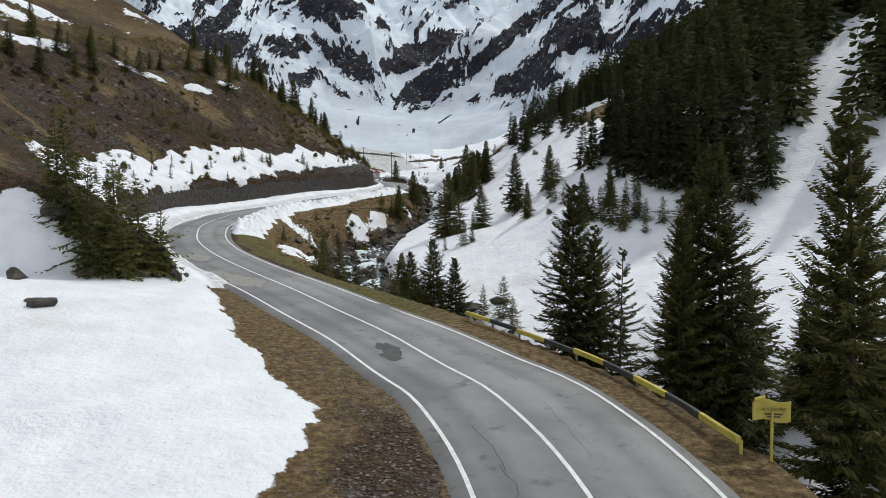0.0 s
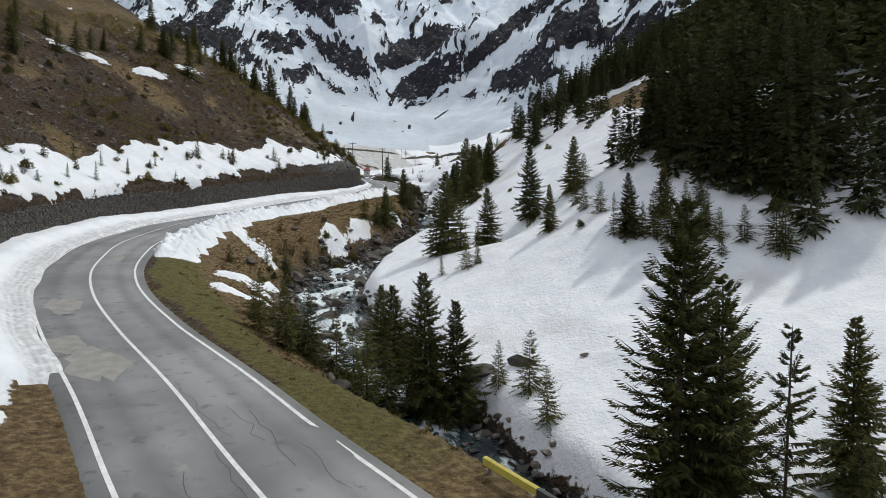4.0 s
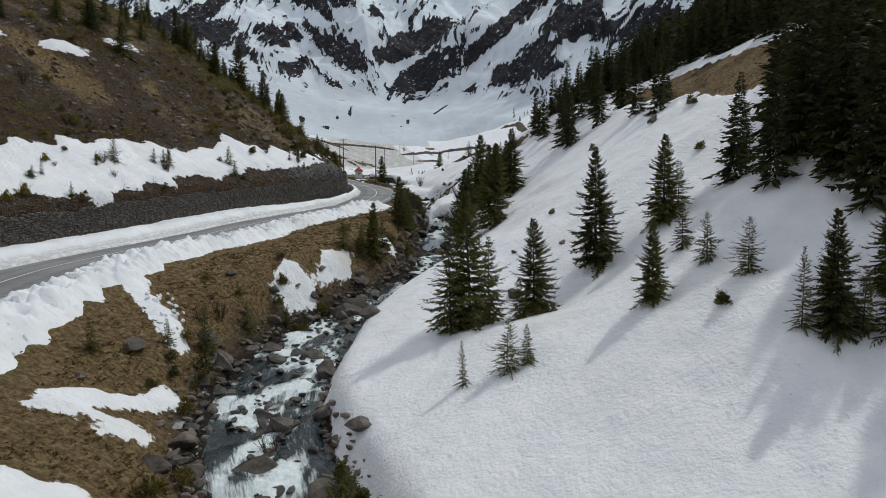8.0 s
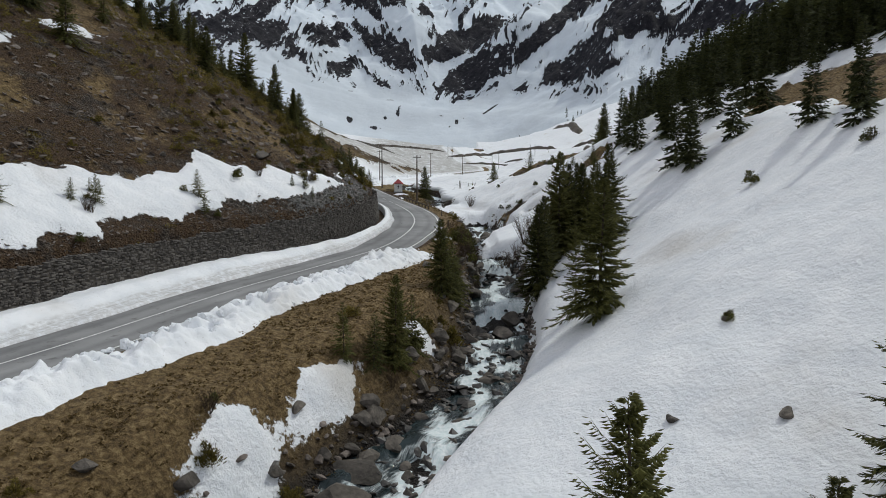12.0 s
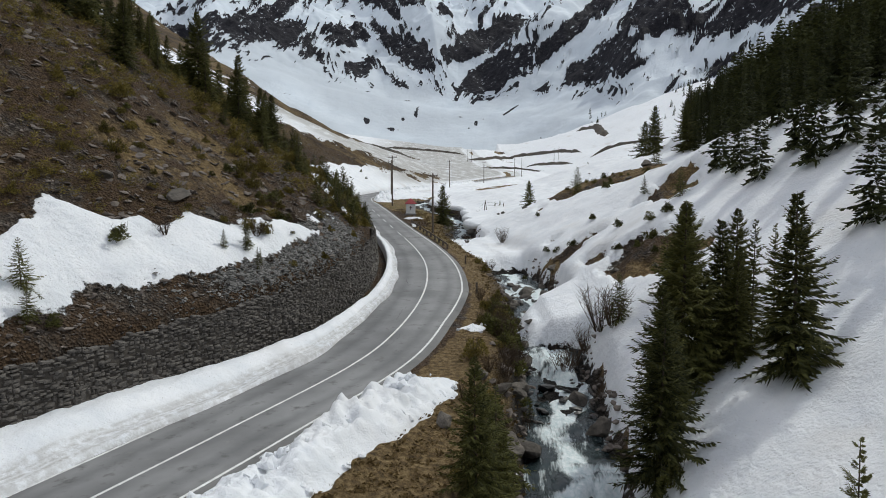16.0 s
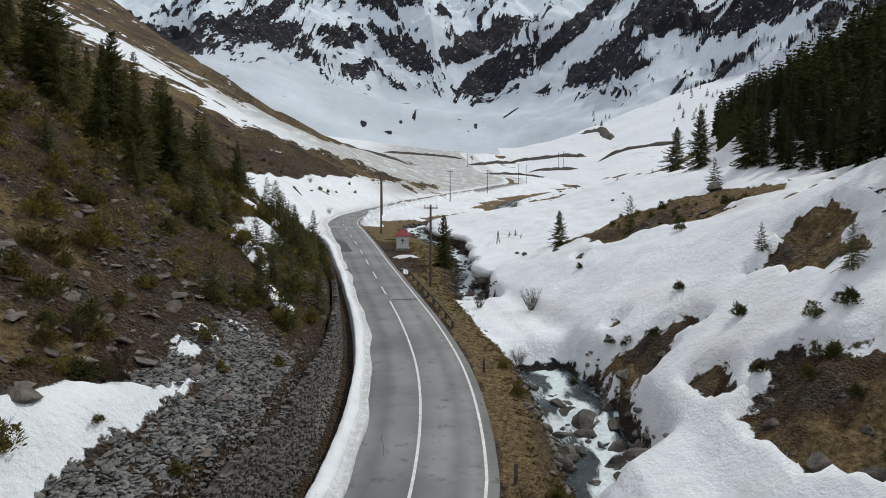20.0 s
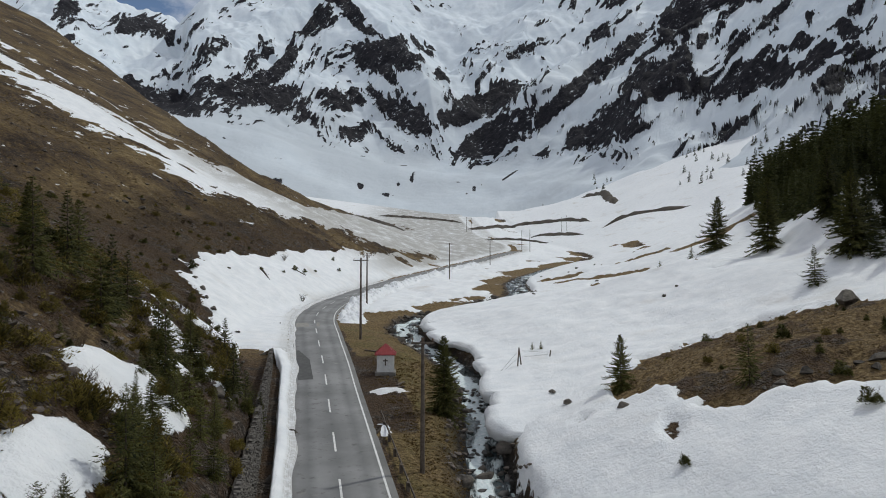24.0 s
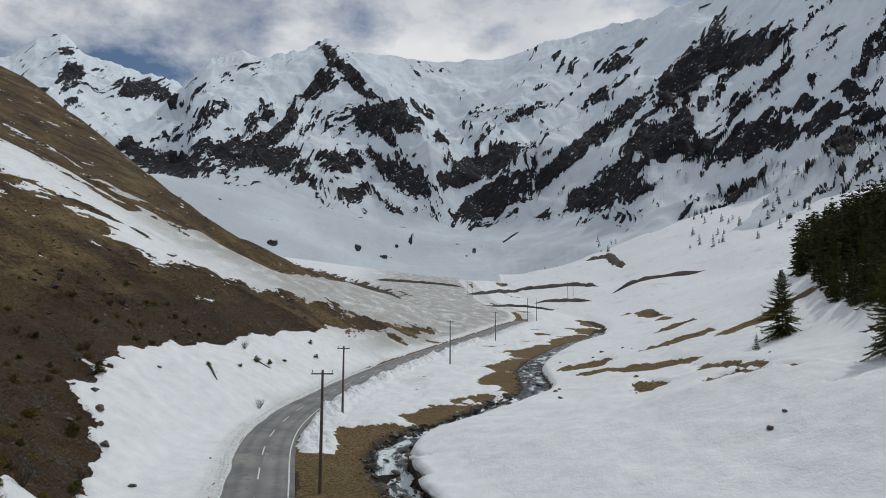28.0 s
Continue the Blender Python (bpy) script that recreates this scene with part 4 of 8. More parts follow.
HEAD_FACE = [(2.1, 13.3, 3.1, 0.87, 22, 1.15), (3, 10.5, 2.8, 1.25, 30, 1.3), (5.7, 12.3, 1.5, 0.67, 45, 0.7), (9.5, 13.8, 3.5, 0.66, 38, 1.05), (13.1, 11.5, 2.8, 1.14, 28, 1.25), (8, 9.5, 0.8, 0.57, 50, 0.6), (13.6, 16.3, 3.2, 0.64, 36, 0.95), (11.6, 18, 1.8, 0.55, 35, 0.6), (9.6, 21.3, 1, 0.66, -35, 0.6), (14.2, 21.1, 1.7, 0.41, 15, 0.6), (6, 17.9, 2.2, 0.62, 12, 0.75), (6.7, 19.5, 1.4, 0.38, 20, 0.5), (13.5, 19.3, 2, 0.41, 30, 0.55), (15.1, 10.6, 1.2, 0.45, 30, 0.5)]
EAST_WALL = [(16.2, 22.4, 1.1, 0.4, -25, 0.5), (17.6, 15.1, 2.4, 1.22, 30, 1.2), (20, 14.1, 1.9, 1.1, 35, 1.1), (23.3, 14.2, 2.4, 1.05, 25, 1.25), (26, 14.1, 1.1, 0.93, 0, 1.05), (19.9, 20, 3.2, 1.02, 42, 1.3), (23.8, 20.9, 2.8, 0.8, 8, 1.2), (26.3, 19.2, 1.9, 0.39, 50, 0.9), (27.4, 16.3, 1, 0.57, 30, 1), (28.5, 14.7, 1.3, 0.59, 45, 1.1), (29.9, 13, 0.9, 0.72, 20, 1), (31.3, 14.9, 1, 0.77, 5, 1.1), (31.4, 16.9, 1.2, 0.56, 20, 0.95), (22.5, 16.5, 1.5, 0.49, 50, 0.6), (21.3, 17.9, 2.5, 0.42, 40, 0.55), (23, 10.4, 2.5, 0.53, 38, 0.9)]
EAST_END = [(18.4, 9.5, 1, 0.6, 40, 0.6), (32.4, 19.3, 2.1, 0.69, 50, 0.8), (29.4, 16.8, 1.1, 0.36, 40, 0.6)]
az = np.radians(np.concatenate([np.arange(-75, -37, 0.5), np.arange(-37, 42, 0.075), np.arange(42, 75.1, 0.5)]))
RIDGE = np.interp(np.degrees(az), [-75, -35, -28, -22.3, -21.7, 0, 12, 18, 25, 40, 75], [2600, 2900, 3000, 3000, 2350, 2300, 2200, 1900, 1500, 1100, 900])
FOOT = np.interp(np.degrees(az), [-75, -30, -15, -5, 3, 10, 16, 24, 40, 75], [1100, 1150, 1120, 1150, 1100, 900, 640, 480, 380, 300])
FOOT_TAN = np.interp(np.degrees(az), [-75, -20, -8, 0, 6, 12, 18, 25, 40, 75], [0.2, 0.2, 0.145, 0.13, 0.125, 0.115, 0.1, 0.1, 0.1, 0.1])
for table in (FOOT, FOOT_TAN):
    for turn in range(2):
        table[:] = np.convolve(np.pad(table, 42, mode="edge"), np.ones(85) / 85, mode="valid")
q = np.concatenate([np.linspace(0, 0.19, 24), np.linspace(0.2, 1, 240), np.linspace(1.02, 1.35, 16)])
ROWS_UP = 264
ORIGIN = (0.0, 182.0, 33.0)
Q, A = np.meshgrid(q, az)
start = np.minimum(420, FOOT * 0.6)[:, None]
foot, ridge = FOOT[:, None], RIDGE[:, None]
rho = np.where(Q < 0.2, start + (foot - start) * Q / 0.2, foot + (ridge - foot) * (Q - 0.2) / 0.8)
deg = np.degrees(A)
crest = np.interp(np.degrees(az), SKY_AZ, SKY_TAN)[:, None]
sharp = np.interp(deg, [-40, -24, -21, -10, -7, 5, 10, 18, 26, 40], [0.5, 0.6, 0.8, 0.7, 0.25, 0.25, 0.6, 0.9, 1.4, 1.4])
jag = 0.009 * sharp * fbm(deg / 1.3, Q * 9, 5, 91) * ease(0.86, 0.99, Q)
w = np.clip((Q - 0.2) / 0.8, 0, None)
tan0 = FOOT_TAN[:, None]
body = tan0 + (crest + jag - tan0) * (0.86 * w + 0.14 * w * w)
flat = -0.06 + (tan0 + 0.06) * (Q / 0.2) ** 1.15
slope_tan = np.where(Q < 0.2, flat, np.where(Q <= 1, body, crest + jag - 0.9 * (Q - 1)))
MX, MY = ORIGIN[0] + rho * np.sin(A), ORIGIN[1] + rho * np.cos(A)
MZ = ORIGIN[2] + rho * slope_tan
ribs = 1 - np.abs(fbm(MX / 330, MY / 330, 5, 61))
ribs2 = 1 - np.abs(fbm((MX + 0.4 * MY) / 120, MY / 160, 4, 62))
tall = ease(0.0, 0.25, w) * (1 - 0.85 * ease(0.75, 1.0, w))


def spur(points, reach):
    """Nearness, 0 to 1, to a ridge that runs down the face: points are (degrees, share of the height)."""
    near = np.zeros_like(MX)
    for (a0, w0), (a1, w1) in zip(points[:-1], points[1:]):
        px, py = (deg - a0) * 38, (w - w0) * 1100
        qx, qy = (a1 - a0) * 38, (w1 - w0) * 1100
        t = np.clip((px * qx + py * qy) / (qx * qx + qy * qy), 0, 1)
        near = np.maximum(near, 1 - np.hypot(px - t * qx, py - t * qy) / reach)
    return np.clip(near, 0, 1)


spurs = (spur([(-11, 1.0), (-7, 0.72), (-4, 0.45), (-1.5, 0.1)], 190) * 110 + spur([(-11, 1.0), (-16, 0.7), (-21, 0.4)], 150) * 60
         + spur([(23, 1.0), (17, 0.7), (11, 0.42), (5, 0.12)], 190) * 90 + spur([(30, 0.9), (22, 0.55), (15, 0.25)], 170) * 70 + spur([(11, 1.0), (6, 0.75), (2.5, 0.5)], 140) * 55)
MZ = MZ + tall * ((ribs - 0.62) * 70 + (ribs2 - 0.62) * 24 + spurs) + 4 * fbm(MX / 60, MY / 60, 3, 63) * ease(0.02, 0.2, Q)
lift = np.degrees(np.arctan2(MZ - ORIGIN[2], rho))
# rock breaks through the snow in bands that climb to the east
drift_u, drift_v = deg + 1.3 * fbm(deg / 5, lift / 4, 3, 71), lift + 1.0 * fbm(deg / 4, lift / 4, 3, 72)


def leaning(angle, seed):
    c, s = math.cos(radians(angle)), math.sin(radians(angle))
    along, across = drift_u * c + drift_v * s, -drift_u * s + drift_v * c
    return 0.55 * fbm(along / 2.4, across / 0.62, 3, seed) + 0.5 * fbm(along / 0.9, across / 0.26, 3, seed + 1) + 0.42 * fbm(along / 0.34, across / 0.12, 2, seed + 2)


turned = ease(-10, -6.5, deg) * (1 - ease(-1.5, 1.5, deg))
bands = leaning(38, 81) * (1 - turned) + leaning(-42, 181) * turned
bareness = np.where(deg > 33, 0.45, np.where(w < 0.62, 0.21, 0.08)) * ease(0.06, 0.16, w)
for cu, cv, ru, rv, turn, how in FAR_PEAK + WEST_FACE + TRIANGLE_PEAK + HEAD_FACE + EAST_WALL + EAST_END:
    c, s = math.cos(radians(turn)), math.sin(radians(turn))
    du, dv = drift_u * 0.35 + deg * 0.65 - cu, drift_v * 0.35 + lift * 0.65 - cv
    reach2 = ((du * c + dv * s) / ru) ** 2 + ((-du * s + dv * c) / rv) ** 2
    bareness = np.maximum(bareness, (how + 0.06) * np.exp(-0.52 * reach2 ** 1.2))
rock = (0.92 * bareness - 0.49 + 0.64 * bands) * ease(0.0, 0.05, w) - 0.6 * ease(0.05, 0.0, w)
rock = np.where(Q < 0.24, np.maximum(rock - 0.5 * ease(0.24, 0.2, Q), 0.75 * fbm(deg / 1.5 + 3 * lift, lift / 0.16, 3, 191) - 0.78 + 0.2 * ease(12, 0, np.abs(deg + 2))), rock)
for cu, cv, ru, rv, turn in [(-6.3, 7.2, 0.9, 0.2, 0), (-4.2, 6.95, 1.3, 0.13, 18), (-2.6, 6.8, 0.7, 0.1, 25), (-8.2, 6.6, 1.6, 0.09, 2), (-14.0, 6.7, 2.0, 0.09, -2), (1.6, 6.3, 1.0, 0.12, 30), (4.6, 7.4, 1.6, 0.1, 32), (-5.6, 5.9, 1.2, 0.08, 4)]:
    c, s = math.cos(radians(turn)), math.sin(radians(turn))
    du, dv = deg - cu, lift - cv
    strip_here = 0.7 - ((du * c + dv * s) / ru) ** 2 - ((-du * s + dv * c) / rv) ** 2 + 0.35 * bands
    rock = np.where(Q < 0.3, np.maximum(rock, np.clip(strip_here, -1, 0.35)), rock)
MZ = MZ + ease(-0.15, 0.25, rock) * (7 + 9 * fbm(MX / 22, MY / 22, 3, 64)) * tall
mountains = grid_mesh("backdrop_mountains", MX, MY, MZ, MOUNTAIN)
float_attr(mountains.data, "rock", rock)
# How much painted cloud shade greys the snow, fading out up the face.
float_attr(mountains.data, "basin_shade", np.clip((1 - ease(0.12, 0.5, w)) * (0.75 + 0.5 * fbm(MX / 90, MY / 60, 3, 66)), 0, 1))


def far_z(x, y):
    """The height of ground or mountain foot, whichever lies on top."""
    a, d = math.atan2(x - ORIGIN[0], y - ORIGIN[1]), math.hypot(x - ORIGIN[0], y - ORIGIN[1])
    i = int(np.argmin(np.abs(az - a)))
    z = float(np.interp(d, rho[i, :ROWS_UP], MZ[i, :ROWS_UP]))
    return max(z, top_z(x, y)) if x < xs[-2] and y < ys[-2] else z


tagged(mountains, "rocky mountain walls streaked with old snow", "mountain", kind="structure")


# ---- snow heaped along the road ----
def snow_material():
    m, n, l, p = material("old_snow")
    vector = n.new("ShaderNodeTexCoord").outputs["Object"]
    dirt = calc(n, l, "MULTIPLY", step_between(n, l, noise_node(n, l, 1.1, 6, vector, 0.7), 0.6, 0.85), 0.5)
    road_dirt = calc(n, l, "MULTIPLY", attr(n, "dirty"), step_between(n, l, noise_node(n, l, 2.2, 6, vector, 0.7), 0.3, 0.6))
    l.new(mix(n, l, calc(n, l, "MAXIMUM", dirt, road_dirt), snow_colour(n, l, vector), (0.44, 0.43, 0.42)), p.inputs["Base Color"])
    p.inputs["Roughness"].default_value, p.inputs["Specular IOR Level"].default_value = 0.6, 0.25
    bump(n, l, p, calc(n, l, "ADD", noise_node(n, l, 3.5, 6, vector), calc(n, l, "MULTIPLY", noise_node(n, l, 14, 3, vector), 0.3)), 0.8, 0.08)
    return m


SNOW = snow_material()


def ribbon(name, y0, y1, inner, outer, cols, profile, mat, step=0.25):
    """A lumpy sheet beside the road between two offsets from its middle; profile(u, y, X, Y) gives the height over the ground's edge."""
    line = smooth_line(ROAD, step)
    line = line[(line[:, 1] > y0) & (line[:, 1] < y1)]
    tan = np.gradient(line, axis=0)
    tan /= np.linalg.norm(tan, axis=1)[:, None]
    u = np.linspace(0, 1, cols)
    a, b = inner(line[:, 1]), outer(line[:, 1])
    off = a[:, None] + (b - a)[:, None] * u
    X, Y = line[:, 0, None] + tan[:, 1, None] * off, line[:, 1, None] - tan[:, 0, None] * off
    base = np.interp(line[:, 1], *ROAD_Z)[:, None] - 0.1
    return X, Y, base, u[None, :] + 0 * X, line[:, 1, None] + 0 * X


X, Y, base, U, LY = ribbon("", 44.6, 345, lambda y: -2.72 - 0.14 * np.sin(y / 3.7) - 0.1 * np.sin(y / 1.3), lambda y: -np.where(y < 233, np.interp(y, *WALL_D) + 0.12 - np.interp(y, [128, 142, 225, 233], [0, 0.85, 0.85, 0.1]), 7.2), 26, None, SNOW)
start = -3.3 - 0.25 * fbm(X / 2.0, Y / 2.0, 3, 5)
trench = ease(128, 142, LY) * (1 - ease(225, 233, LY))
shelf = 0.42 * ease(0.0, 0.1, U) + 0.16 * ease(0.3, 0.42, U) + 0.55 * ease(0.36, 0.75, U) * (LY < 233) * (1 - 0.5 * trench)
shelf = shelf * (1 - 1.15 * ease(0.86, 1.0, U) * trench)
shelf = shelf + ease(0, 0.12, U) * (0.05 * fbm(X / 0.7, Y / 0.7, 3, 6) + 0.12 * fbm(X / 3, Y / 3, 2, 7))
fade = ease(44.6, 48, LY) * (1 - ease(325, 345, LY))
field = np.array([[top_z(X[i, -1], Y[i, -1])] for i in range(len(X))])
Zr = base - 0.05 + shelf * fade
Zr = np.where(LY > 233, Zr + (field - 0.15 - Zr) * ease(0.55, 1.0, U), Zr)
bank_left = grid_mesh("roadside_snowbank", X, Y, Zr, SNOW)
lines = 0.5 + 0.5 * np.sin(U * 70 + 3 * fbm(X / 6, Y / 6, 2, 8))
float_attr(bank_left.data, "dirty", ease(0.52, 0.34, U) * (0.45 + 0.55 * lines))
tagged(bank_left, "ploughed snowbank between the road and the stone wall", "snowbank", kind="structure")


def berm(y0, y1, width, height, label, seed):
    X, Y, base, U, LY = ribbon("", y0, y1, lambda y: 3.35 + np.interp(y, *LANE), lambda y: 3.35 + width + np.interp(y, *LANE), int(width / 0.11), None, SNOW, 0.13)
    ends = ease(y0, y0 + 5, LY) * (1 - ease(y1 - 4, y1, LY))
    big, mid, small = fbm(X / 2.6, Y / 2.6, 2, seed), fbm(X / 0.75, Y / 0.75, 2, seed + 1), fbm(X / 0.3, Y / 0.3, 2, seed + 2)
    chunk = value_noise(np.floor(X / 0.42 + 0.6 * mid) * 1.7, np.floor(Y / 0.42 + 0.6 * big) * 1.3, seed + 3)
    hump = ease(0.03, 0.25, U + 0.06 * mid) * (1 - ease(0.62, 0.97, U + 0.14 * big + 0.06 * mid))
    h = hump * ends * (height * (0.72 + 0.4 * big) + 0.38 * mid + 0.26 * chunk + 0.12 * small)
    under = np.array([[top_z(x, y) for x, y in zip(rx[::6], ry[::6])] for rx, ry in zip(X[::4], Y[::4])])
    ground_here = np.empty_like(X)
    iu, iv = np.arange(X.shape[1]), np.arange(X.shape[0])
    rows = np.array([np.interp(iu, iu[::6], r) for r in under])
    for c in range(X.shape[1]):
        ground_here[:, c] = np.interp(iv, iv[::4], rows[:, c])
    ob = grid_mesh("snow_berm", X, Y, ground_here - 0.12 + np.maximum(h, -0.05), SNOW, smooth=False)
    ob.data.polygons.foreach_set("use_smooth", np.ones(len(ob.data.polygons), bool))
    tagged(ob, label, "snow berm", kind="structure")
    return ob


berm(70.5, 136.8, 4.1, 1.0, "lumpy white snow berm pushed up along the road", 31)
berm(256, 420, 5.0, 0.9, "broken snow berm along the upper road", 41)


# thick snow hanging over the stream on its far bank
def overhang(y0, y1, seed):
    line = SL[(SL[:, 1] > y0) & (SL[:, 1] < y1)]
    line = smooth_line([tuple(p) for p in line[::4]], 0.3)
    tan = np.gradient(line, axis=0)
    tan /= np.linalg.norm(tan, axis=1)[:, None]
    half_w = np.interp(line[:, 1], *STREAM_W)
    run_ = np.arange(len(line)) * 0.3
    ends = ease(0, 4, run_) * ease(0, 4, run_[-1] - run_)
    ragged = fbm(run_ / 5, run_ * 0, 3, seed) + 0.5 * np.sign(fbm(run_ / 3.2, run_ * 0 + 4, 1, seed + 1))
    lip = 0.9 + 0.75 * ragged - 1.2 * ends
    thick = (0.95 + 0.35 * fbm(run_ / 6, run_ * 0 + 9, 2, seed + 2)) * (0.25 + 0.75 * ends)
    def heights(e):
        return np.array([top_z(line[k, 0] + tan[k, 1] * (half_w[k] + e), line[k, 1] - tan[k, 0] * (half_w[k] + e)) for k in range(len(line))])

    brow, behind = heights(2.4), heights(4.4)
    offs, rise_ = [], []
    for share in np.linspace(0, 1, 9):
        e = 6.0 + (lip + 0.25 - 6.0) * share
        flat_on = np.where(e > 2.4, brow + (behind - brow) * np.clip((e - 2.4) / 2, 0, 1), brow - 0.1 * (2.4 - e))
        flat_on = np.where(e > 4.4, behind + (heights(6.0) - behind) * (e - 4.4) / 1.6, flat_on)
        offs.append(e)
        rise_.append(flat_on - 0.14 + 0.2 * ease(0.0, 0.5, share) - 0.7 * (1 - ends))
    edge_top = rise_[-1]
    for push, down in ((0.0, 0.06), (-0.22, 0.16), (-0.26, 0.4), (-0.12, 0.72), (0.1, 1.0), (0.7, 1.04), (1.7, 1.0), (2.6, 0.75)):
        offs.append(lip + 0.22 + push)
        rise_.append(edge_top - thick * down - 0.06)
    O, Z = np.array(offs).T, np.array(rise_).T
    X, Y = line[:, 0, None] + tan[:, 1, None] * (half_w[:, None] + O), line[:, 1, None] - tan[:, 0, None] * (half_w[:, None] + O)
    lumpy = fbm(X / 0.8 + Z, Y / 0.8 - Z, 3, seed + 3)
    X = X + 0.14 * lumpy * (np.arange(O.shape[1]) > 7)
    ob = grid_mesh("snow_overhang", X, Y, Z + 0.06 * lumpy, SNOW)
    return tagged(ob, "thick overhanging edge of old snow above the stream", "snow edge", kind="structure")


overhang(203, 259, 301)


# ---- stones ----
def rock_mesh(name, seed, rough=0.32, flat=0.75, detail=2):
    bm = bmesh.new()
    bmesh.ops.create_icosphere(bm, subdivisions=detail, radius=1.0)
    rng = random.Random(seed)
    cuts = [(Vector((rng.uniform(-1, 1), rng.uniform(-1, 1), rng.uniform(-0.9, 1))).normalized(), rng.uniform(0.4, 0.78)) for _ in range(11)]
    for v in bm.verts:
        for nrm, d in cuts:
            k = v.co.dot(nrm) - d
            if k > 0:
                v.co -= nrm * k * 0.97
        v.co *= 1 + rough * 0.45 * noise.noise(v.co * 1.7 + Vector((seed, 0, 0)))
        v.co.z *= flat
    me = bpy.data.meshes.new(name)
    bm.to_mesh(me)
    bm.free()
    return me


def joined(name, meshes, places, mat, label, category, smooth=False, parent=None):
    """Many small pieces as one mesh: places are (mesh index, matrix)."""
    base = []
    for me in meshes:
        v = np.empty(len(me.vertices) * 3)
        me.vertices.foreach_get("co", v)
        f = np.array([tuple(p.vertices) for p in me.polygons])
        base.append((v.reshape(-1, 3), f))
    V, F, at = [], [], 0
    for k, m in places:
        v, f = base[k]
        r = np.array(m)
        V.append(v @ r[:3, :3].T + r[:3, 3])
        F.append(f + at)
        at += len(v)
    V, F = np.vstack(V), np.vstack(F)
    me = bpy.data.meshes.new(name)
    n, size = len(V), F.shape[1]
    me.vertices.add(n)
    me.vertices.foreach_set("co", V.astype(np.float32).ravel())
    me.loops.add(F.size)
    me.loops.foreach_set("vertex_index", F.astype(np.int32).ravel())
    me.polygons.add(len(F))
    me.polygons.foreach_set("loop_start", (np.arange(len(F)) * size).astype(np.int32))
    me.polygons.foreach_set("use_smooth", np.full(len(F), smooth))
    me.materials.append(mat)
    me.update()
    ob = new(name, me)
    if parent is not None:
        ob.parent = parent
    return tagged(ob, label, category, kind="stuff")


rng = random.Random(7)
BOULDERS = [rock_mesh("boulder", 20 + k, 0.32, 0.75, 3) for k in range(7)]
for me in BOULDERS:
    me.materials.append(BOULDER)
PEBBLES = [rock_mesh("stone", 60 + k, 0.4, 0.6, 1) for k in range(6)]


def boulder(x, y, size, label="grey-brown boulder beside the stream", group="boulders along the stream", sink=0.35):
    ob = new("boulder", rng.choice(BOULDERS))
    s = size * 0.5
    ob.matrix_world = Matrix.Translation((x, y, top_z(x, y) + s * (0.75 - sink) - 0.05)) @ pose(0, 0, 0, rng.uniform(-15, 15), rng.uniform(-15, 15), rng.uniform(0, 360)) @ Matrix.Diagonal((s * rng.uniform(0.9, 1.5), s * rng.uniform(0.8, 1.2), s * rng.uniform(0.75, 1.1), 1))
    return tagged(ob, label, "boulder", group)


for x, y, s in ((-1.9, 101.2, 2.8), (-1.3, 103.8, 2.4), (0.6, 98.6, 2.0), (3.6, 106.2, 1.8), (-1.6, 80.5, 1.6), (-11.8, 82.3, 1.5), (-7.3, 88.3, 1.2), (-2.2, 86.7, 2.4), (-4.4, 75.2, 2.0),
                (0.4, 92.8, 1.7), (-3.2, 90.6, 1.5), (5.6, 133.5, 1.9), (10.2, 136.6, 2.2), (8.8, 126.8, 2.0), (7.6, 123.6, 1.7), (9.9, 141.5, 1.5), (7.4, 151, 1.3),
                (6.4, 160.5, 1.4), (8.4, 170.3, 1.5), (9.2, 168.6, 2.3), (9.9, 168.2, 1.5), (10.7, 165.4, 1.5), (10.2, 163.6, 1.6), (9.9, 162.0, 1.4), (7.2, 163.0, 1.2), (8.5, 161.4, 0.9), (8.3, 165.4, 0.9), (7.7, 167.2, 1.0), (10.6, 160.4, 1.3), (4.6, 205.5, 1.7), (1.8, 218, 1.5), (6.2, 58.5, 1.8), (8.6, 58.4, 1.6), (-0.4, 70.5, 1.6), (0.5, 76, 1.3)):
    boulder(x, y, s)
bed_rocks = []
for k in range(290):
    i = rng.randrange(40, len(SL) - 330)
    if SL[i, 1] > 300 or SL[i, 1] < 48 or 175 < SL[i, 1] < 199:
        continue
    side = rng.choice((-1, -1, 1))
    off = side * width[i] * (rng.uniform(0.5, 1.05) if k % 3 else rng.uniform(0, 0.6)) + side * rng.uniform(0, 1.6) * (side < 0) * (k % 3 > 0)
    x, y = SL[i, 0] + tangent[i, 1] * off, SL[i, 1] - tangent[i, 0] * off
    if (x > 8.2 and 149.4 < y < 161) or (124 < y < 150 and abs(off) < 0.85 * width[i]):
        continue
    size = rng.uniform(0.45, 1.25) * (1.25 if side < 0 else 1.0)
    if k < 100 and y < 235:
        boulder(x, y, size)
    else:
        bed_rocks.append((x, y, size))
for k in range(46):
    y0 = rng.uniform(58, 126)
    i = int(np.argmin(np.abs(SL[:, 1] - y0)))
    off = -width[i] - rng.uniform(-0.3, 2.2)
    boulder(SL[i, 0] + tangent[i, 1] * off, SL[i, 1] - tangent[i, 0] * off, rng.uniform(0.7, 1.9), "dark weathered boulder on the stream bank", "boulders on the bank", 0.5)
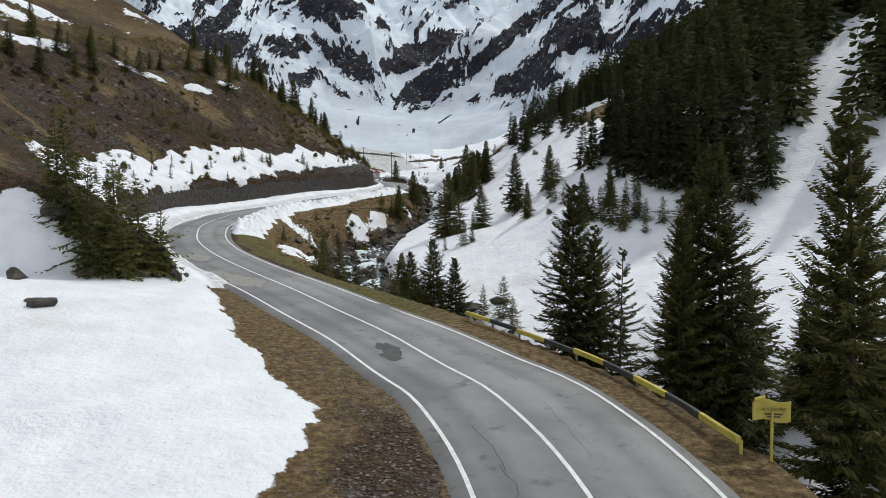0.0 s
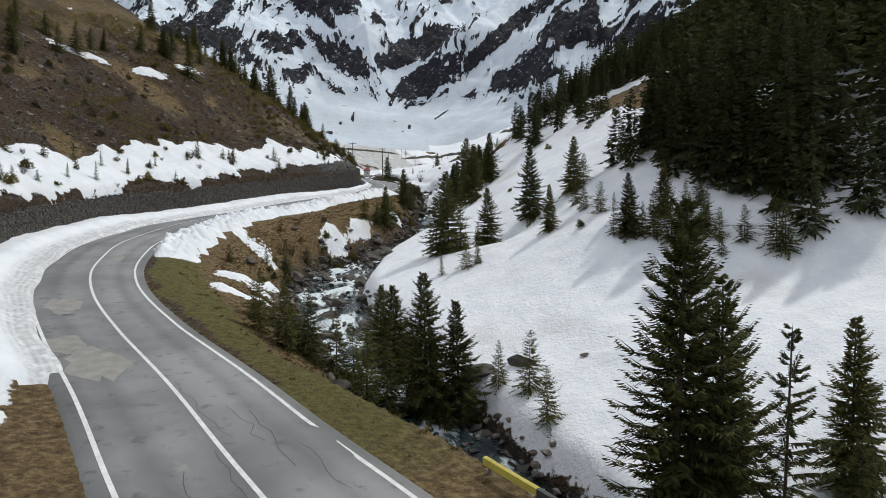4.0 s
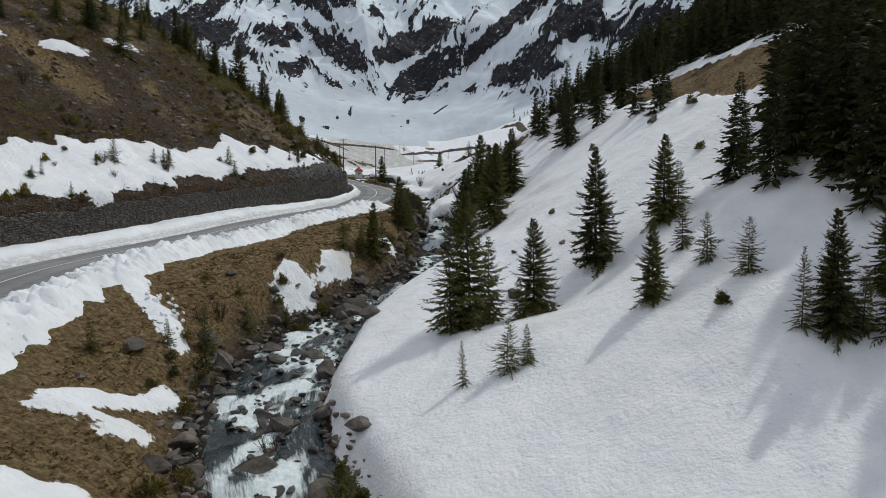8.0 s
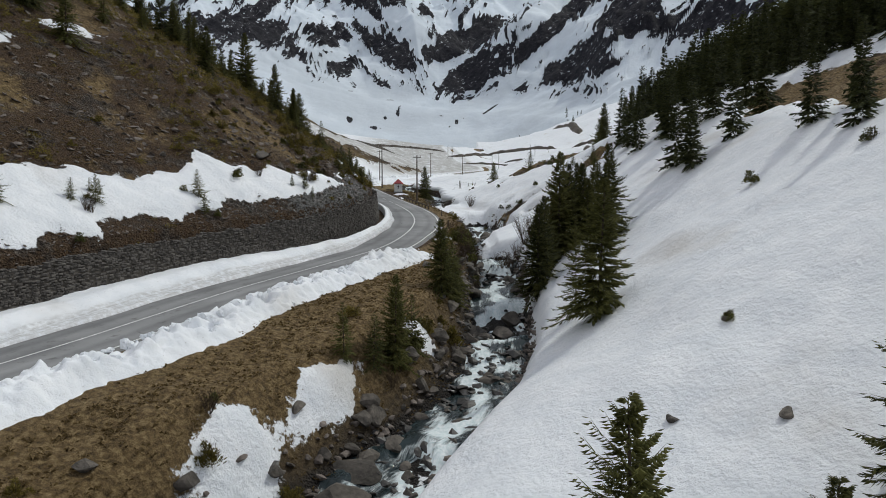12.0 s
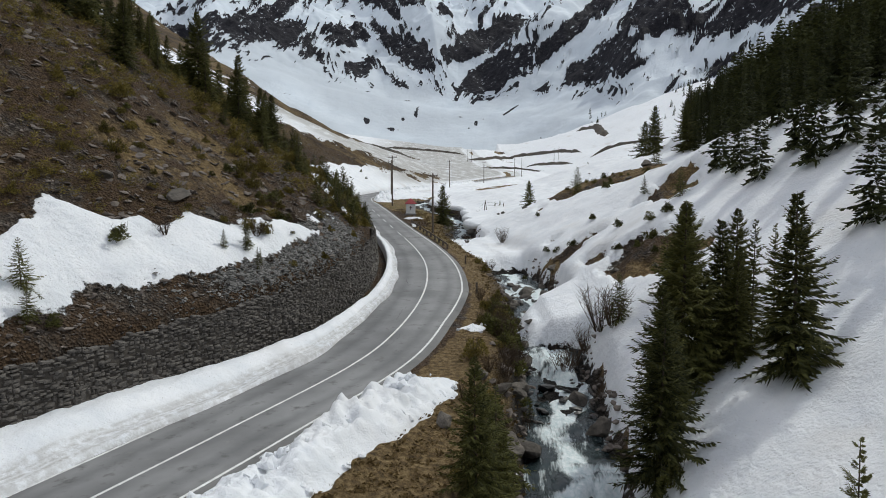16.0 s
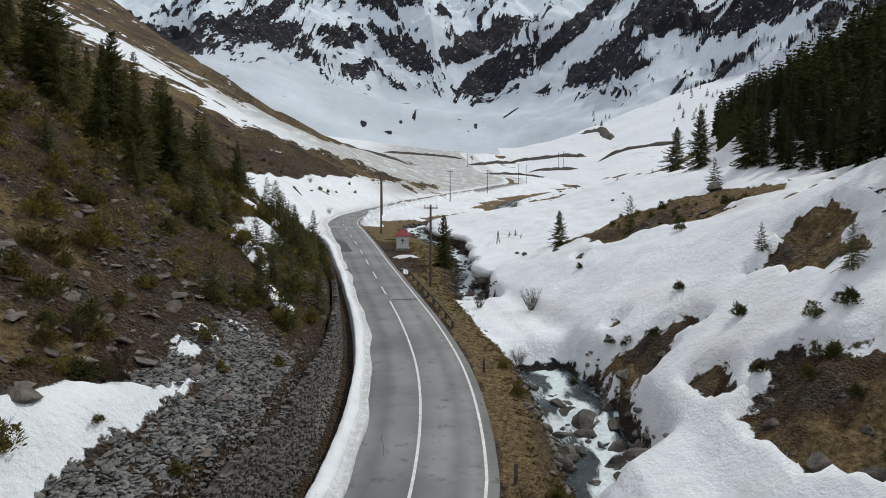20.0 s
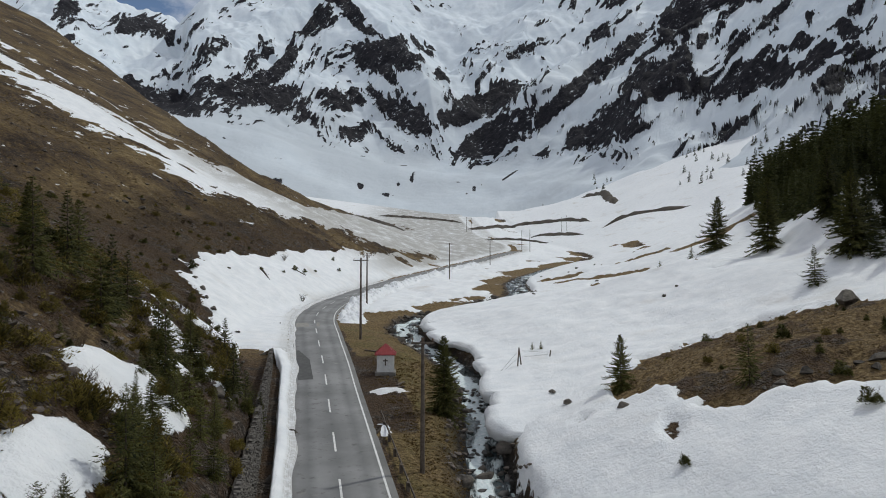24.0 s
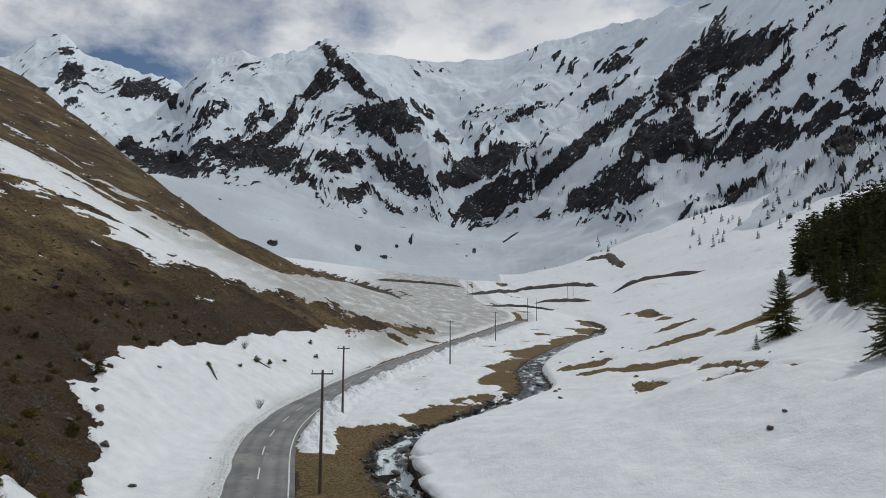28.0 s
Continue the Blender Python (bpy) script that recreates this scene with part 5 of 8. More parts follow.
for x, y, s in ((-17.7, 41.9, 1.0), (-16.9, 42.3, 1.3), (-16.2, 42.6, 1.0), (-15.5, 42.9, 1.2), (-14.8, 43.2, 1.0), (-14.0, 43.5, 0.9), (-13.3, 43.8, 0.8), (-18.2, 41.0, 1.0), (-19.4, 36.1, 1.3), (-15.5, 30.7, 1.0), (-16.4, 31.2, 0.5), (-20.6, 42.7, 1.6)):
    boulder(x, y, s, "dark rock poking out of the snow field", "rocks in the snow")
for x, y, s in ((32.4, 210.8, 2.4), (29.4, 222.0, 1.0), (10.0, 89.3, 1.2), (9.0, 213.6, 0.8), (15.5, 101.7, 0.5), (14.7, 94.8, 0.6), (11.4, 96.7, 0.5), (34.2, 266.5, 0.9), (27.8, 244.4, 0.7), (30.2, 246.5, 0.6),
                (12.2, 202.5, 0.9), (9.3, 208.0, 1.0), (12.3, 57.5, 0.5)):
    boulder(x, y, s, "rock standing out of the snow slope", "rocks on the snow slope")
for x, y, s in ((16.2, 154.6, 1.3), (15.9, 158.2, 1.0), (12.2, 171.0, 1.2), (17.4, 152.4, 1.2), (16.8, 160.4, 0.8), (18.3, 155.0, 0.9), (14.6, 170.6, 0.8), (15.2, 162.2, 0.9)):
    boulder(x, y, s, "dark rock in the washed-out earth bank", "rocks in the earth bank", 0.6)
for x, y, s in ((-15.2, 141.4, 1.5), (-13.6, 142.4, 1.0), (-18.6, 138.8, 1.1), (-17.2, 150.2, 1.0), (-11.0, 145.6, 0.9), (-10.5, 196.5, 1.2), (-11.6, 205.3, 1.0), (-14.9, 199, 1.4), (-21.4, 132, 1.0), (-10.8, 186.5, 1.1)):
    boulder(x, y, s, "block of grey rock on the scree slope", "blocks on the scree", 0.6)
for k in range(26):
    y = rng.uniform(200, 228)
    x = np.interp(y, RL[:, 1], RL[:, 0]) - np.interp(y, *TOE_D) - rng.uniform(-0.4, 2.2)
    boulder(x, y, rng.uniform(0.35, 0.95), "grey stone tumbled down behind the wall", "stones behind the wall", 0.5)
for k in range(16):
    boulder(19.5 + k * 0.45 + rng.uniform(-0.4, 0.4), 197.5 - k * 0.15 + rng.uniform(-1, 1.5), rng.uniform(0.4, 1.1), "dark rock at the edge of the bare slope", "rocks on the bare slope", 0.5)
for k in range(22):
    x, y = rng.uniform(14, 62), rng.uniform(256, 340)
    boulder(x, y, rng.uniform(0.35, 1.0), "dark stone poking out of the snow", "stones on the snow slope", 0.55)
for k in range(44):
    y = rng.uniform(240, 330)
    i = int(np.argmin(np.abs(RL[:, 1] - y)))
    x = RL[i, 0] - np.interp(y, *TOE_D) - rng.uniform(6, 46)
    if SNOWS[int(np.searchsorted(ys, y)) - 1, int(np.searchsorted(xs, x)) - 1] < -0.6:
        boulder(x, y, rng.uniform(0.5, 1.5), "dark block of rock on the brown hillside", "rocks on the hillside", 0.55)
for x, y, s in ((-9.7, 95.4, 0.9), (-12.5, 77.5, 0.7), (1.6, 128.6, 0.9), (3.4, 134.5, 1.0), (2.9, 122, 0.8), (-6.4, 63, 1.1)):
    boulder(x, y, s, "weathered stone in the dry grass", "stones in the grass")

places = []
while len(places) < 9500:
    x, y = rng.uniform(-62, -4), rng.uniform(50, 232)
    i, j = int(np.searchsorted(xs, x)) - 1, int(np.searchsorted(ys, y)) - 1
    u = LAND["up"][j, i]
    if LAND["dr"][j, i] > 0 or u < 0.8 or u > 27 or SNOWS[j, i] > -0.15 or rng.random() > (0.95 if u < 12 else 0.4):
        continue
    s = 0.05 + 0.3 * rng.random() ** 4.5
    places.append((rng.randrange(6), Matrix.Translation((x, y, top_z(x, y) + s * 0.15)) @ pose(0, 0, 0, rng.uniform(-30, 30), rng.uniform(-30, 30), rng.uniform(0, 360)) @ Matrix.Diagonal((s * 1.5, s, s * rng.uniform(0.4, 0.9), 1))))
for k in range(7000):
    x, y = rng.uniform(-50, -7), rng.uniform(88, 190)
    i, j = int(np.searchsorted(xs, x)) - 1, int(np.searchsorted(ys, y)) - 1
    u = LAND["up"][j, i]
    if LAND["dr"][j, i] > 0 or u < 3 or u > 34 or SNOWS[j, i] > -0.2 or LAND["n1"][j, i] > 0.15 + 0.4 * rng.random():
        continue
    s = 0.1 + 0.36 * rng.random() ** 4
    places.append((rng.randrange(6), Matrix.Translation((x, y, top_z(x, y) + s * 0.1)) @ pose(0, 0, 0, rng.uniform(-30, 30), rng.uniform(10, 50), rng.uniform(-30, 30)) @ Matrix.Diagonal((s * 1.1, s * 1.7, s * rng.uniform(0.3, 0.7), 1))))
rubble = []
for k in range(21000):
    y = rng.uniform(50, 160) if k < 6500 else rng.uniform(134, 158)
    i = int(np.argmin(np.abs(RL[:, 1] - y)))
    t = RL[i + 1] - RL[i]
    t = t / np.linalg.norm(t)
    o, slip = np.interp(y, *TOE_D) + 0.15 + 3.6 * rng.random() ** 1.2, rng.uniform(-0.7, 0.7)
    x, y = RL[i, 0] - t[1] * o + t[0] * slip, RL[i, 1] + t[0] * o + t[1] * slip
    s = 0.05 + 0.14 * rng.random() ** 2.5
    if SNOWS[int(np.searchsorted(ys, y)) - 1, int(np.searchsorted(xs, x)) - 1] > 0.1:
        continue
    (rubble if y > 132 else places).append((rng.randrange(6), Matrix.Translation((x, y, top_z(x, y) + s * 0.2)) @ pose(0, 0, 0, rng.uniform(-35, 35), rng.uniform(-35, 35), rng.uniform(0, 360)) @ Matrix.Diagonal((s * 1.5, s, s * 0.7, 1))))
for k in range(520):
    x, y, s = rng.gauss(-7.9, 0.7), rng.gauss(155.5, 1.7), rng.uniform(0.05, 0.12)
    if SNOWS[int(np.searchsorted(ys, y)) - 1, int(np.searchsorted(xs, x)) - 1] > -0.1:
        continue
    places.append((rng.randrange(6), Matrix.Translation((x, y, top_z(x, y) + s * 0.2)) @ pose(0, 0, 0, rng.uniform(-30, 30), rng.uniform(-30, 30), rng.uniform(0, 360)) @ Matrix.Diagonal((s * 1.6, s, s * 0.5, 1))))
for k in range(4200):
    y = rng.uniform(236, 430)
    i = int(np.argmin(np.abs(RL[:, 1] - y)))
    x = RL[i, 0] - np.interp(y, *TOE_D) - 1 - 95 * rng.random() ** 1.4
    s = (0.08 + 0.55 * rng.random() ** 4) * np.interp(y, [236, 300, 430], [0.8, 1.0, 1.4])
    if fbm(np.array([x / 14]), np.array([y / 14]), 3, 88)[0] < 0.05 - 0.5 * (rng.random() < 0.25) or SNOWS[int(np.searchsorted(ys, y)) - 1, int(np.searchsorted(xs, x)) - 1] > -0.8:
        continue
    places.append((rng.randrange(6), Matrix.Translation((x, y, top_z(x, y) + s * 0.1)) @ pose(0, 0, 0, rng.uniform(-30, 30), rng.uniform(-30, 30), rng.uniform(0, 360)) @ Matrix.Diagonal((s * 1.5, s, s * 0.7, 1))))
placed = len(places)
while len(places) < placed + 2000:
    i = rng.randrange(60, len(SL) - 300)
    side = rng.choice((-1, 1))
    off = side * width[i] * rng.uniform(0.6, 1.0) + side * rng.uniform(0, 0.9 if side > 0 else 2.0)
    x, y = SL[i, 0] + tangent[i, 1] * off, SL[i, 1] - tangent[i, 0] * off
    s = rng.uniform(0.1, 0.38)
    if 176 < y < 198 or (149.5 < y < 161 and x > 8.2) or (y > 198 and rng.random() < 0.7):
        continue
    places.append((rng.randrange(6), Matrix.Translation((x, y, top_z(x, y) + s * 0.3)) @ pose(0, 0, 0, rng.uniform(-30, 30), rng.uniform(-30, 30), rng.uniform(0, 360)) @ Matrix.Diagonal((s * 1.4, s, s, 1))))
for k in range(2600):
    y = rng.uniform(13, 30)
    x = np.interp(y, RL[:, 1], RL[:, 0]) - 3.4 - 4.6 * rng.random() ** 1.5
    s = 0.02 + 0.08 * rng.random() ** 2.5
    if SNOWS[int(np.searchsorted(ys, y)) - 1, int(np.searchsorted(xs, x)) - 1] > -0.4:
        continue
    places.append((rng.randrange(6), Matrix.Translation((x, y, top_z(x, y) + s * 0.1)) @ pose(0, 0, 0, 0, 0, rng.uniform(0, 360)) @ Matrix.Diagonal((s * 1.4, s, s * 0.7, 1))))
LOOSE = simple("loose_stone", (0.055, 0.043, 0.036), (0.22, 0.185, 0.16), 0.9, 0.95, relief=0.02, fine=5)
WETSTONE = simple("wet_stone", (0.016, 0.014, 0.013), (0.07, 0.062, 0.054), 1.5, 0.4, relief=0.03, fine=9)
bed = []
while len(bed) < 1300:
    i = rng.randrange(50, len(SL) - 250)
    if 176 < SL[i, 1] < 198 or 150 < SL[i, 1] < 161 or (SL[i, 1] > 124 and rng.random() < 0.75):
        continue
    off = width[i] * rng.uniform(-1.5, 1.05)
    s = rng.uniform(0.1, 0.34) + 0.3 * rng.random() ** 4
    x, y = SL[i, 0] + tangent[i, 1] * off, SL[i, 1] - tangent[i, 0] * off
    bed.append((rng.randrange(6), Matrix.Translation((x, y, max(top_z(x, y), stream_z[i] - 0.15) + s * 0.05)) @ pose(0, 0, 0, rng.uniform(-30, 30), rng.uniform(-30, 30), rng.uniform(0, 360)) @ Matrix.Diagonal((s * 1.5, s * 1.1, s * rng.uniform(0.7, 1.2), 1))))
ROUGH = [rock_mesh("stone", 70 + k, 0.36, 0.8, 2) for k in range(6)]
big_stones = [(rng.randrange(6), Matrix.Translation((x, y, top_z(x, y) + z * 0.12)) @ pose(0, 0, 0, rng.uniform(-20, 20), rng.uniform(-20, 20), rng.uniform(0, 360)) @ Matrix.Diagonal((z * 0.62, z * 0.5, z * 0.46, 1))) for x, y, z in bed_rocks]
for k in range(210):
    i = rng.randrange(40, len(SL) - 330)
    x = SL[i, 0] + tangent[i, 1] * width[i] * rng.uniform(-1.25, 0.95)
    y = SL[i, 1] - tangent[i, 0] * width[i] * rng.uniform(-1.25, 0.95)
    if not 60 < y < 176 or (x > 8.2 and 149.4 < y < 161) or 124 < y < 149:
        continue
    s = 0.25 + 0.6 * rng.random() ** 2
    big_stones.append((rng.randrange(6), Matrix.Translation((x, y, max(top_z(x, y), stream_z[i] - 0.2) + s * 0.15)) @ pose(0, 0, 0, rng.uniform(-20, 20), rng.uniform(-20, 20), rng.uniform(0, 360)) @ Matrix.Diagonal((s * rng.uniform(1, 1.5), s, s * rng.uniform(0.7, 1.1), 1))))
joined("stream_boulders", ROUGH, big_stones, BOULDER, "tumbled grey-brown boulders between the threads of water", "stones")
joined("stream_stones", PEBBLES, bed, WETSTONE, "dark wet stones in the bed of the stream", "stones")
RUBBLE = simple("grey_rubble", (0.07, 0.069, 0.066), (0.26, 0.25, 0.235), 1.7, 0.95, relief=0.02, fine=6)
single = [p for p in rubble if 141 < p[1].translation.y < 147][:300]
picked = set(id(p) for p in single)
rubble_slope = joined("rubble_slope", PEBBLES, [p for p in rubble if id(p) not in picked], RUBBLE, "small grey rubble spilled down to the wall top", "rubble")
GREY_PEBBLES = [me.copy() for me in PEBBLES]
for me in GREY_PEBBLES:
    me.materials.append(RUBBLE)
for k, m in single:
    piece = new("stone", GREY_PEBBLES[k])
    piece.parent = rubble_slope
    piece.matrix_basis = m
joined("loose_stones", PEBBLES, places, LOOSE, "loose broken stones on scree, banks and verge", "stones")

lumps = []
for k in range(950):
    y = rng.uniform(75, 134.5)
    i = int(np.argmin(np.abs(RL[:, 1] - y)))
    t = RL[i + 1] - RL[i]
    t = t / np.linalg.norm(t)
    o = min(6.6, 3.4 + abs(rng.gauss(1.7, 1.1)))
    x, yy = RL[i, 0] + t[1] * o, RL[i, 1] - t[0] * o
    s = rng.uniform(0.08, 0.26) + 0.2 * rng.random() ** 3
    hump = 0.75 * max(0, 1 - abs(o - 4.9) / 1.7)
    lumps.append((rng.randrange(6), Matrix.Translation((x, yy, top_z(x, yy) + s * 0.25 + hump)) @ pose(0, 0, 0, rng.uniform(0, 360), rng.uniform(0, 360), 0) @ Matrix.Diagonal((s, s, s * 1.2, 1))))
for cx, cy, n in ((-12.6, 89.5, 16), (3.1, 143.7, 10), (-11.5, 88.2, 12)):
    for k in range(n):
        x, y, s = rng.gauss(cx, 0.7), rng.gauss(cy, 0.8), rng.uniform(0.1, 0.3)
        lumps.append((rng.randrange(6), Matrix.Translation((x, y, top_z(x, y) + s * 0.2)) @ pose(0, 0, 0, rng.uniform(0, 360), rng.uniform(0, 360), 0) @ Matrix.Diagonal((s, s, s, 1))))
joined("snow_lumps", PEBBLES, lumps, SNOW, "broken lumps of old snow thrown up by the plough", "snow")


# ---- trees ----
def spruce_shape(seed, levels, per, twigs, radius=0.235, fill=1.0, slim=0.012):
    """A spruce of height 1: drooping branches with upturned tips, hung with narrow sprays of needles. Returns verts and faces."""
    r = random.Random(seed)
    V, F = [], []
    thin_side, bulge = r.uniform(0, 6.3), r.uniform(0.8, 1.25)
    for lv in range(levels):
        z = 0.045 + 0.93 * (lv / (levels - 1)) ** 0.92
        reach = radius * (1 - z) ** 0.85 * r.uniform(0.72, 1.18) + 0.008
        n = max(3, int(per * (0.5 + 0.5 * (1 - z)) + 0.5))
        turn = r.uniform(0, 6.3)
        for b in range(n):
            if r.random() < 0.12:
                continue
            a = turn + 6.283 * b / n + r.uniform(-0.35, 0.35)
            length = reach * r.uniform(0.5, 1.28) * (1 - 0.22 * max(0.0, math.cos(a - thin_side)) * bulge)
            ca, sa = math.cos(a), math.sin(a)
            lift, droop = r.uniform(-0.15, 0.12) + 0.8 * z, r.uniform(0.45, 0.85) * (1.05 - z)
            zb = z + r.uniform(-0.015, 0.015)
            steps = max(3, int(twigs * (0.35 + 0.65 * length / radius)))
            bough = [(length * s, zb + length * (lift * s - droop * s * s + 0.26 * s ** 5)) for s in (0.0, 0.35, 0.7, 1.0)]
            for (xa, za), (xb, zz) in zip(bough[:-1], bough[1:]):
                i, th = len(V), 0.0022
                V.extend((u * ca - v * sa, u * sa + v * ca, h) for u, v, h in ((xa, th, za), (xa, -th, za), (xb, 0, zz + 0.001), (xa, 0, za - th * 1.6)))
                F.extend(((i, i + 1, i + 2), (i + 1, i + 3, i + 2)))
            for k in range(steps + 1):
                s = 0.1 + 0.9 * k / steps
                px, pz = length * s, zb + length * (lift * s - droop * s * s + 0.26 * s ** 5)
                last = k == steps
                tl = (0.05 * (1.08 - 0.52 * s) * r.uniform(0.55, 1.35) + 0.1 * length * (1 - s)) * fill * (0.3 + 0.7 * (1 - z) ** 0.7) + 0.006
                for sd in ((0,) if last else (-1, 1)):
                    dx, dy = (1.0, 0.0) if last else (r.uniform(0.45, 0.9), sd * r.uniform(0.45, 0.85))
                    hang = r.uniform(-0.25, 0.1) if last else r.uniform(0.0, 0.85) * (1.15 - z)
                    w = min(slim * r.uniform(0.7, 1.25) * (0.55 + 0.45 * (1 - z)), tl * (0.12 if last else 0.24))
                    xm, ym, zm = px + dx * tl * 0.45, dy * tl * 0.45, pz - hang * tl * 0.3
                    q = ((px, 0.0, pz), (xm - dy * w, ym + dx * w, zm), (px + dx * tl, dy * tl, pz - hang * tl), (xm + dy * w * 0.4, ym - dx * w * 0.4, zm - w * 1.3))
                    i = len(V)
                    V.extend((u * ca - v * sa, u * sa + v * ca, h) for u, v, h in q)
                    F.extend(((i, i + 1, i + 2), (i, i + 2, i + 3)))
    i = len(V)
    V.extend(((0.004, 0, 0.93), (-0.004, 0.003, 0.93), (0, -0.004, 0.93), (0, 0, 1.0)))
    F.extend(((i, i + 1, i + 3), (i + 1, i + 2, i + 3), (i + 2, i, i + 3)))
    return V, F


def trunk_shape(height=0.97, foot=0.014, sides=7):
    V, F = [], []
    for z, r in ((-0.06, foot * 1.35), (0.02, foot), (0.5, foot * 0.6), (height, 0.002)):
        V.extend((r * math.cos(6.283 * k / sides), r * math.sin(6.283 * k / sides), z) for k in range(sides))
    for ring in range(3):
        for k in range(sides):
            F.append((ring * sides + k, ring * sides + (k + 1) % sides, (ring + 1) * sides + (k + 1) % sides, (ring + 1) * sides + k))
    return V, F


def tree_kind(seed, levels, per, twigs, radius, fill=1.0, slim=0.012, foot=0.014):
    thing = new("spruce_tree")
    link("trunk", *trunk_shape(0.97, foot), BARK, thing, smooth=True)
    link("crown", *spruce_shape(seed, levels, per, twigs, radius, fill, slim), NEEDLES, thing)
    return tagged(thing, "dark green spruce standing on the valley side", "tree", "spruces of the valley")


HERO = [tree_kind(90 + k, 38, 9, 22, (0.26, 0.29, 0.33)[k], 1.1, 0.0085) for k in range(3)]
GIANT = [tree_kind(80 + k, 54, 10, 34, (0.255, 0.29)[k], 0.62, 0.0052) for k in range(2)]
FULL = [tree_kind(100 + k, 28 + 2 * (k % 3), 7, 11, (0.26, 0.3, 0.25, 0.32)[k], 1.3, 0.0135) for k in range(4)]
YOUNG = [tree_kind(140 + k, 19, 7, 10, (0.36, 0.41, 0.46, 0.33)[k], 1.4, 0.0145) for k in range(4)]
THIN = [tree_kind(150 + k, 30, 6, 34, 0.2, 0.55, 0.0045, 0.008) for k in range(3)]
used = set()


def plant(x, y, h, kinds, label="", group="", lean=2.0, broad=1.0):
    src = rng.choice(kinds)
    m = Matrix.Translation((x, y, top_z(x, y) - 0.05)) @ pose(0, 0, 0, rng.uniform(-lean, lean), rng.uniform(-lean, lean), rng.uniform(0, 360)) @ Matrix.Diagonal((h * broad * rng.uniform(0.92, 1.1), h * broad * rng.uniform(0.92, 1.1), h, 1))
    if src.name not in used:
        used.add(src.name)
        ob = src
        ob.matrix_basis = m
    else:
        ob = copy_thing(src, m)
        ob.matrix_basis = m
    return tagged(ob, label, "", group)


TALL = [(9.8, 39.3, 15.2), (11.4, 39.0, 12.7), (13.2, 31.5, 14.3), (14.4, 32.2, 15.7), (15.8, 31.4, 15.9), (16.6, 23.0, 19.4)]
BIG = [(17.7, 41.9, 6.5), (19.6, 36.8, 6.8), (24.0, 30.0, 12), (20.9, 33.0, 7.0), (22.6, 33.6, 6.2), (21.6, 27.6, 9.5),
       (3.1, 57, 8.6), (4.9, 56.6, 7.2), (1.4, 63.3, 6.2), (0.2, 66.4, 5.6), (6.6, 84.3, 8.0), (10.4, 84.6, 5.8), (15.4, 88.8, 7.6), (19.9, 88.8, 5.8), (14.9, 77.6, 4.1), (19.3, 70.0, 5.0), (22.6, 71.5, 4.5)]
BIG2 = [(13.4, 134.5, 5.6), (14.6, 133.0, 5.2), (15.8, 132.4, 5.6), (17.4, 136.5, 6.2), (15.8, 140.8, 6.4), (17.2, 143.7, 5.3), (10.7, 127.4, 7.6), (12.0, 131.0, 6.4), (0.2, 111, 5.4), (2.9, 122.5, 5.7), (3.9, 124.3, 3.9), (11.9, 110.8, 8.0), (13.4, 132.9, 9.4), (16.0, 134.3, 6.8), (16.8, 128.6, 8.1), (-0.3, 212.9, 6.8),
        (13.5, 208.2, 4.4), (46.8, 256.2, 10.8), (53, 251, 10), (47, 235, 10), (56.2, 301, 11.4), (-17.2, 166.5, 5.4), (-18.7, 173.5, 5.2), (-24.9, 170.8, 8.4), (-17.4, 171.4, 5.8), (-20.9, 170.8, 7.0), (-25.3, 155.4, 5.6)]
SMALL = [(12.4, 35.8, 3.2), (11.6, 36.8, 2.6), (13.6, 34.2, 3.6), (12.2, 33.6, 2.8), (14.6, 29.8, 3.2), (15.4, 28.2, 3.8), (16.4, 30.0, 4.2), (7.6, 37.6, 2.0), (8.6, 38.4, 2.4), (9.6, 31.2, 2.4), (8.0, 34.2, 2.2), (11.2, 27.6, 2.4), (7.2, 35.6, 1.8), (10.6, 29.4, 1.8), (13.2, 145.4, 3.4), (16.4, 145.3, 4.1), (3.9, 126.6, 4.0), (18.4, 82.3, 2.9), (18.3, 79.0, 2.6), (18.8, 75.8, 2.7), (20.0, 71.4, 3.2), (20.9, 69.1, 3.6), (21.8, 67.9, 4.4), (22.9, 67.4, 3.4), (24.0, 67.6, 3.4), (24.6, 66.3, 2.4), (23.8, 64.3, 1.6), (27.0, 63.0, 3.4), (-6.3, 57.4, 3.6), (-4.8, 57.2, 4.0), (-3.6, 58.2, 4.2), (-2.2, 59.4, 4.4), (-1.2, 60.4, 4.6), (-0.4, 58.2, 5.0), (0.8, 57.0, 4.6), (18.4, 36.2, 3.6), (19.4, 32.6, 3.4), (17.2, 40.6, 3.2), (15.0, 44.6, 2.6), (20.4, 30.4, 3.8), (21.4, 31.8, 4.2), (22.0, 35.6, 4.0), (8.5, 54.9, 3.5), (7.1, 56.6, 2.6), (8.8, 51.8, 2.9), (-7.1, 60, 2.4), (-5, 59.3, 3.1), (-3.6, 59, 2.8), (-6.2, 61.2, 2.2), (25.6, 71.7, 2.5), (27.1, 62.1, 3.7), (7.4, 76.4, 2.7), (8.4, 76.5, 1.9), (7.8, 85.4, 5.2), (5.4, 83.6, 5.6), (9.3, 83.4, 2.6), (21.2, 89.4, 3.2), (24.2, 71.2, 2.6),
         (-2.4, 108.5, 3.1), (-9.3, 86.8, 2.9), (-13.2, 80.3, 1.7), (-7.9, 92.2, 2.2), (-10.8, 84.6, 1.6), (-0.9, 109.6, 3.2), (1.1, 113.2, 3.6), (-5.9, 96.5, 1.7), (-4.6, 97.6, 1.6), (22.9, 175.6, 2.0), (23.8, 166.1, 2.8), (19.6, 199.2, 3.8)]
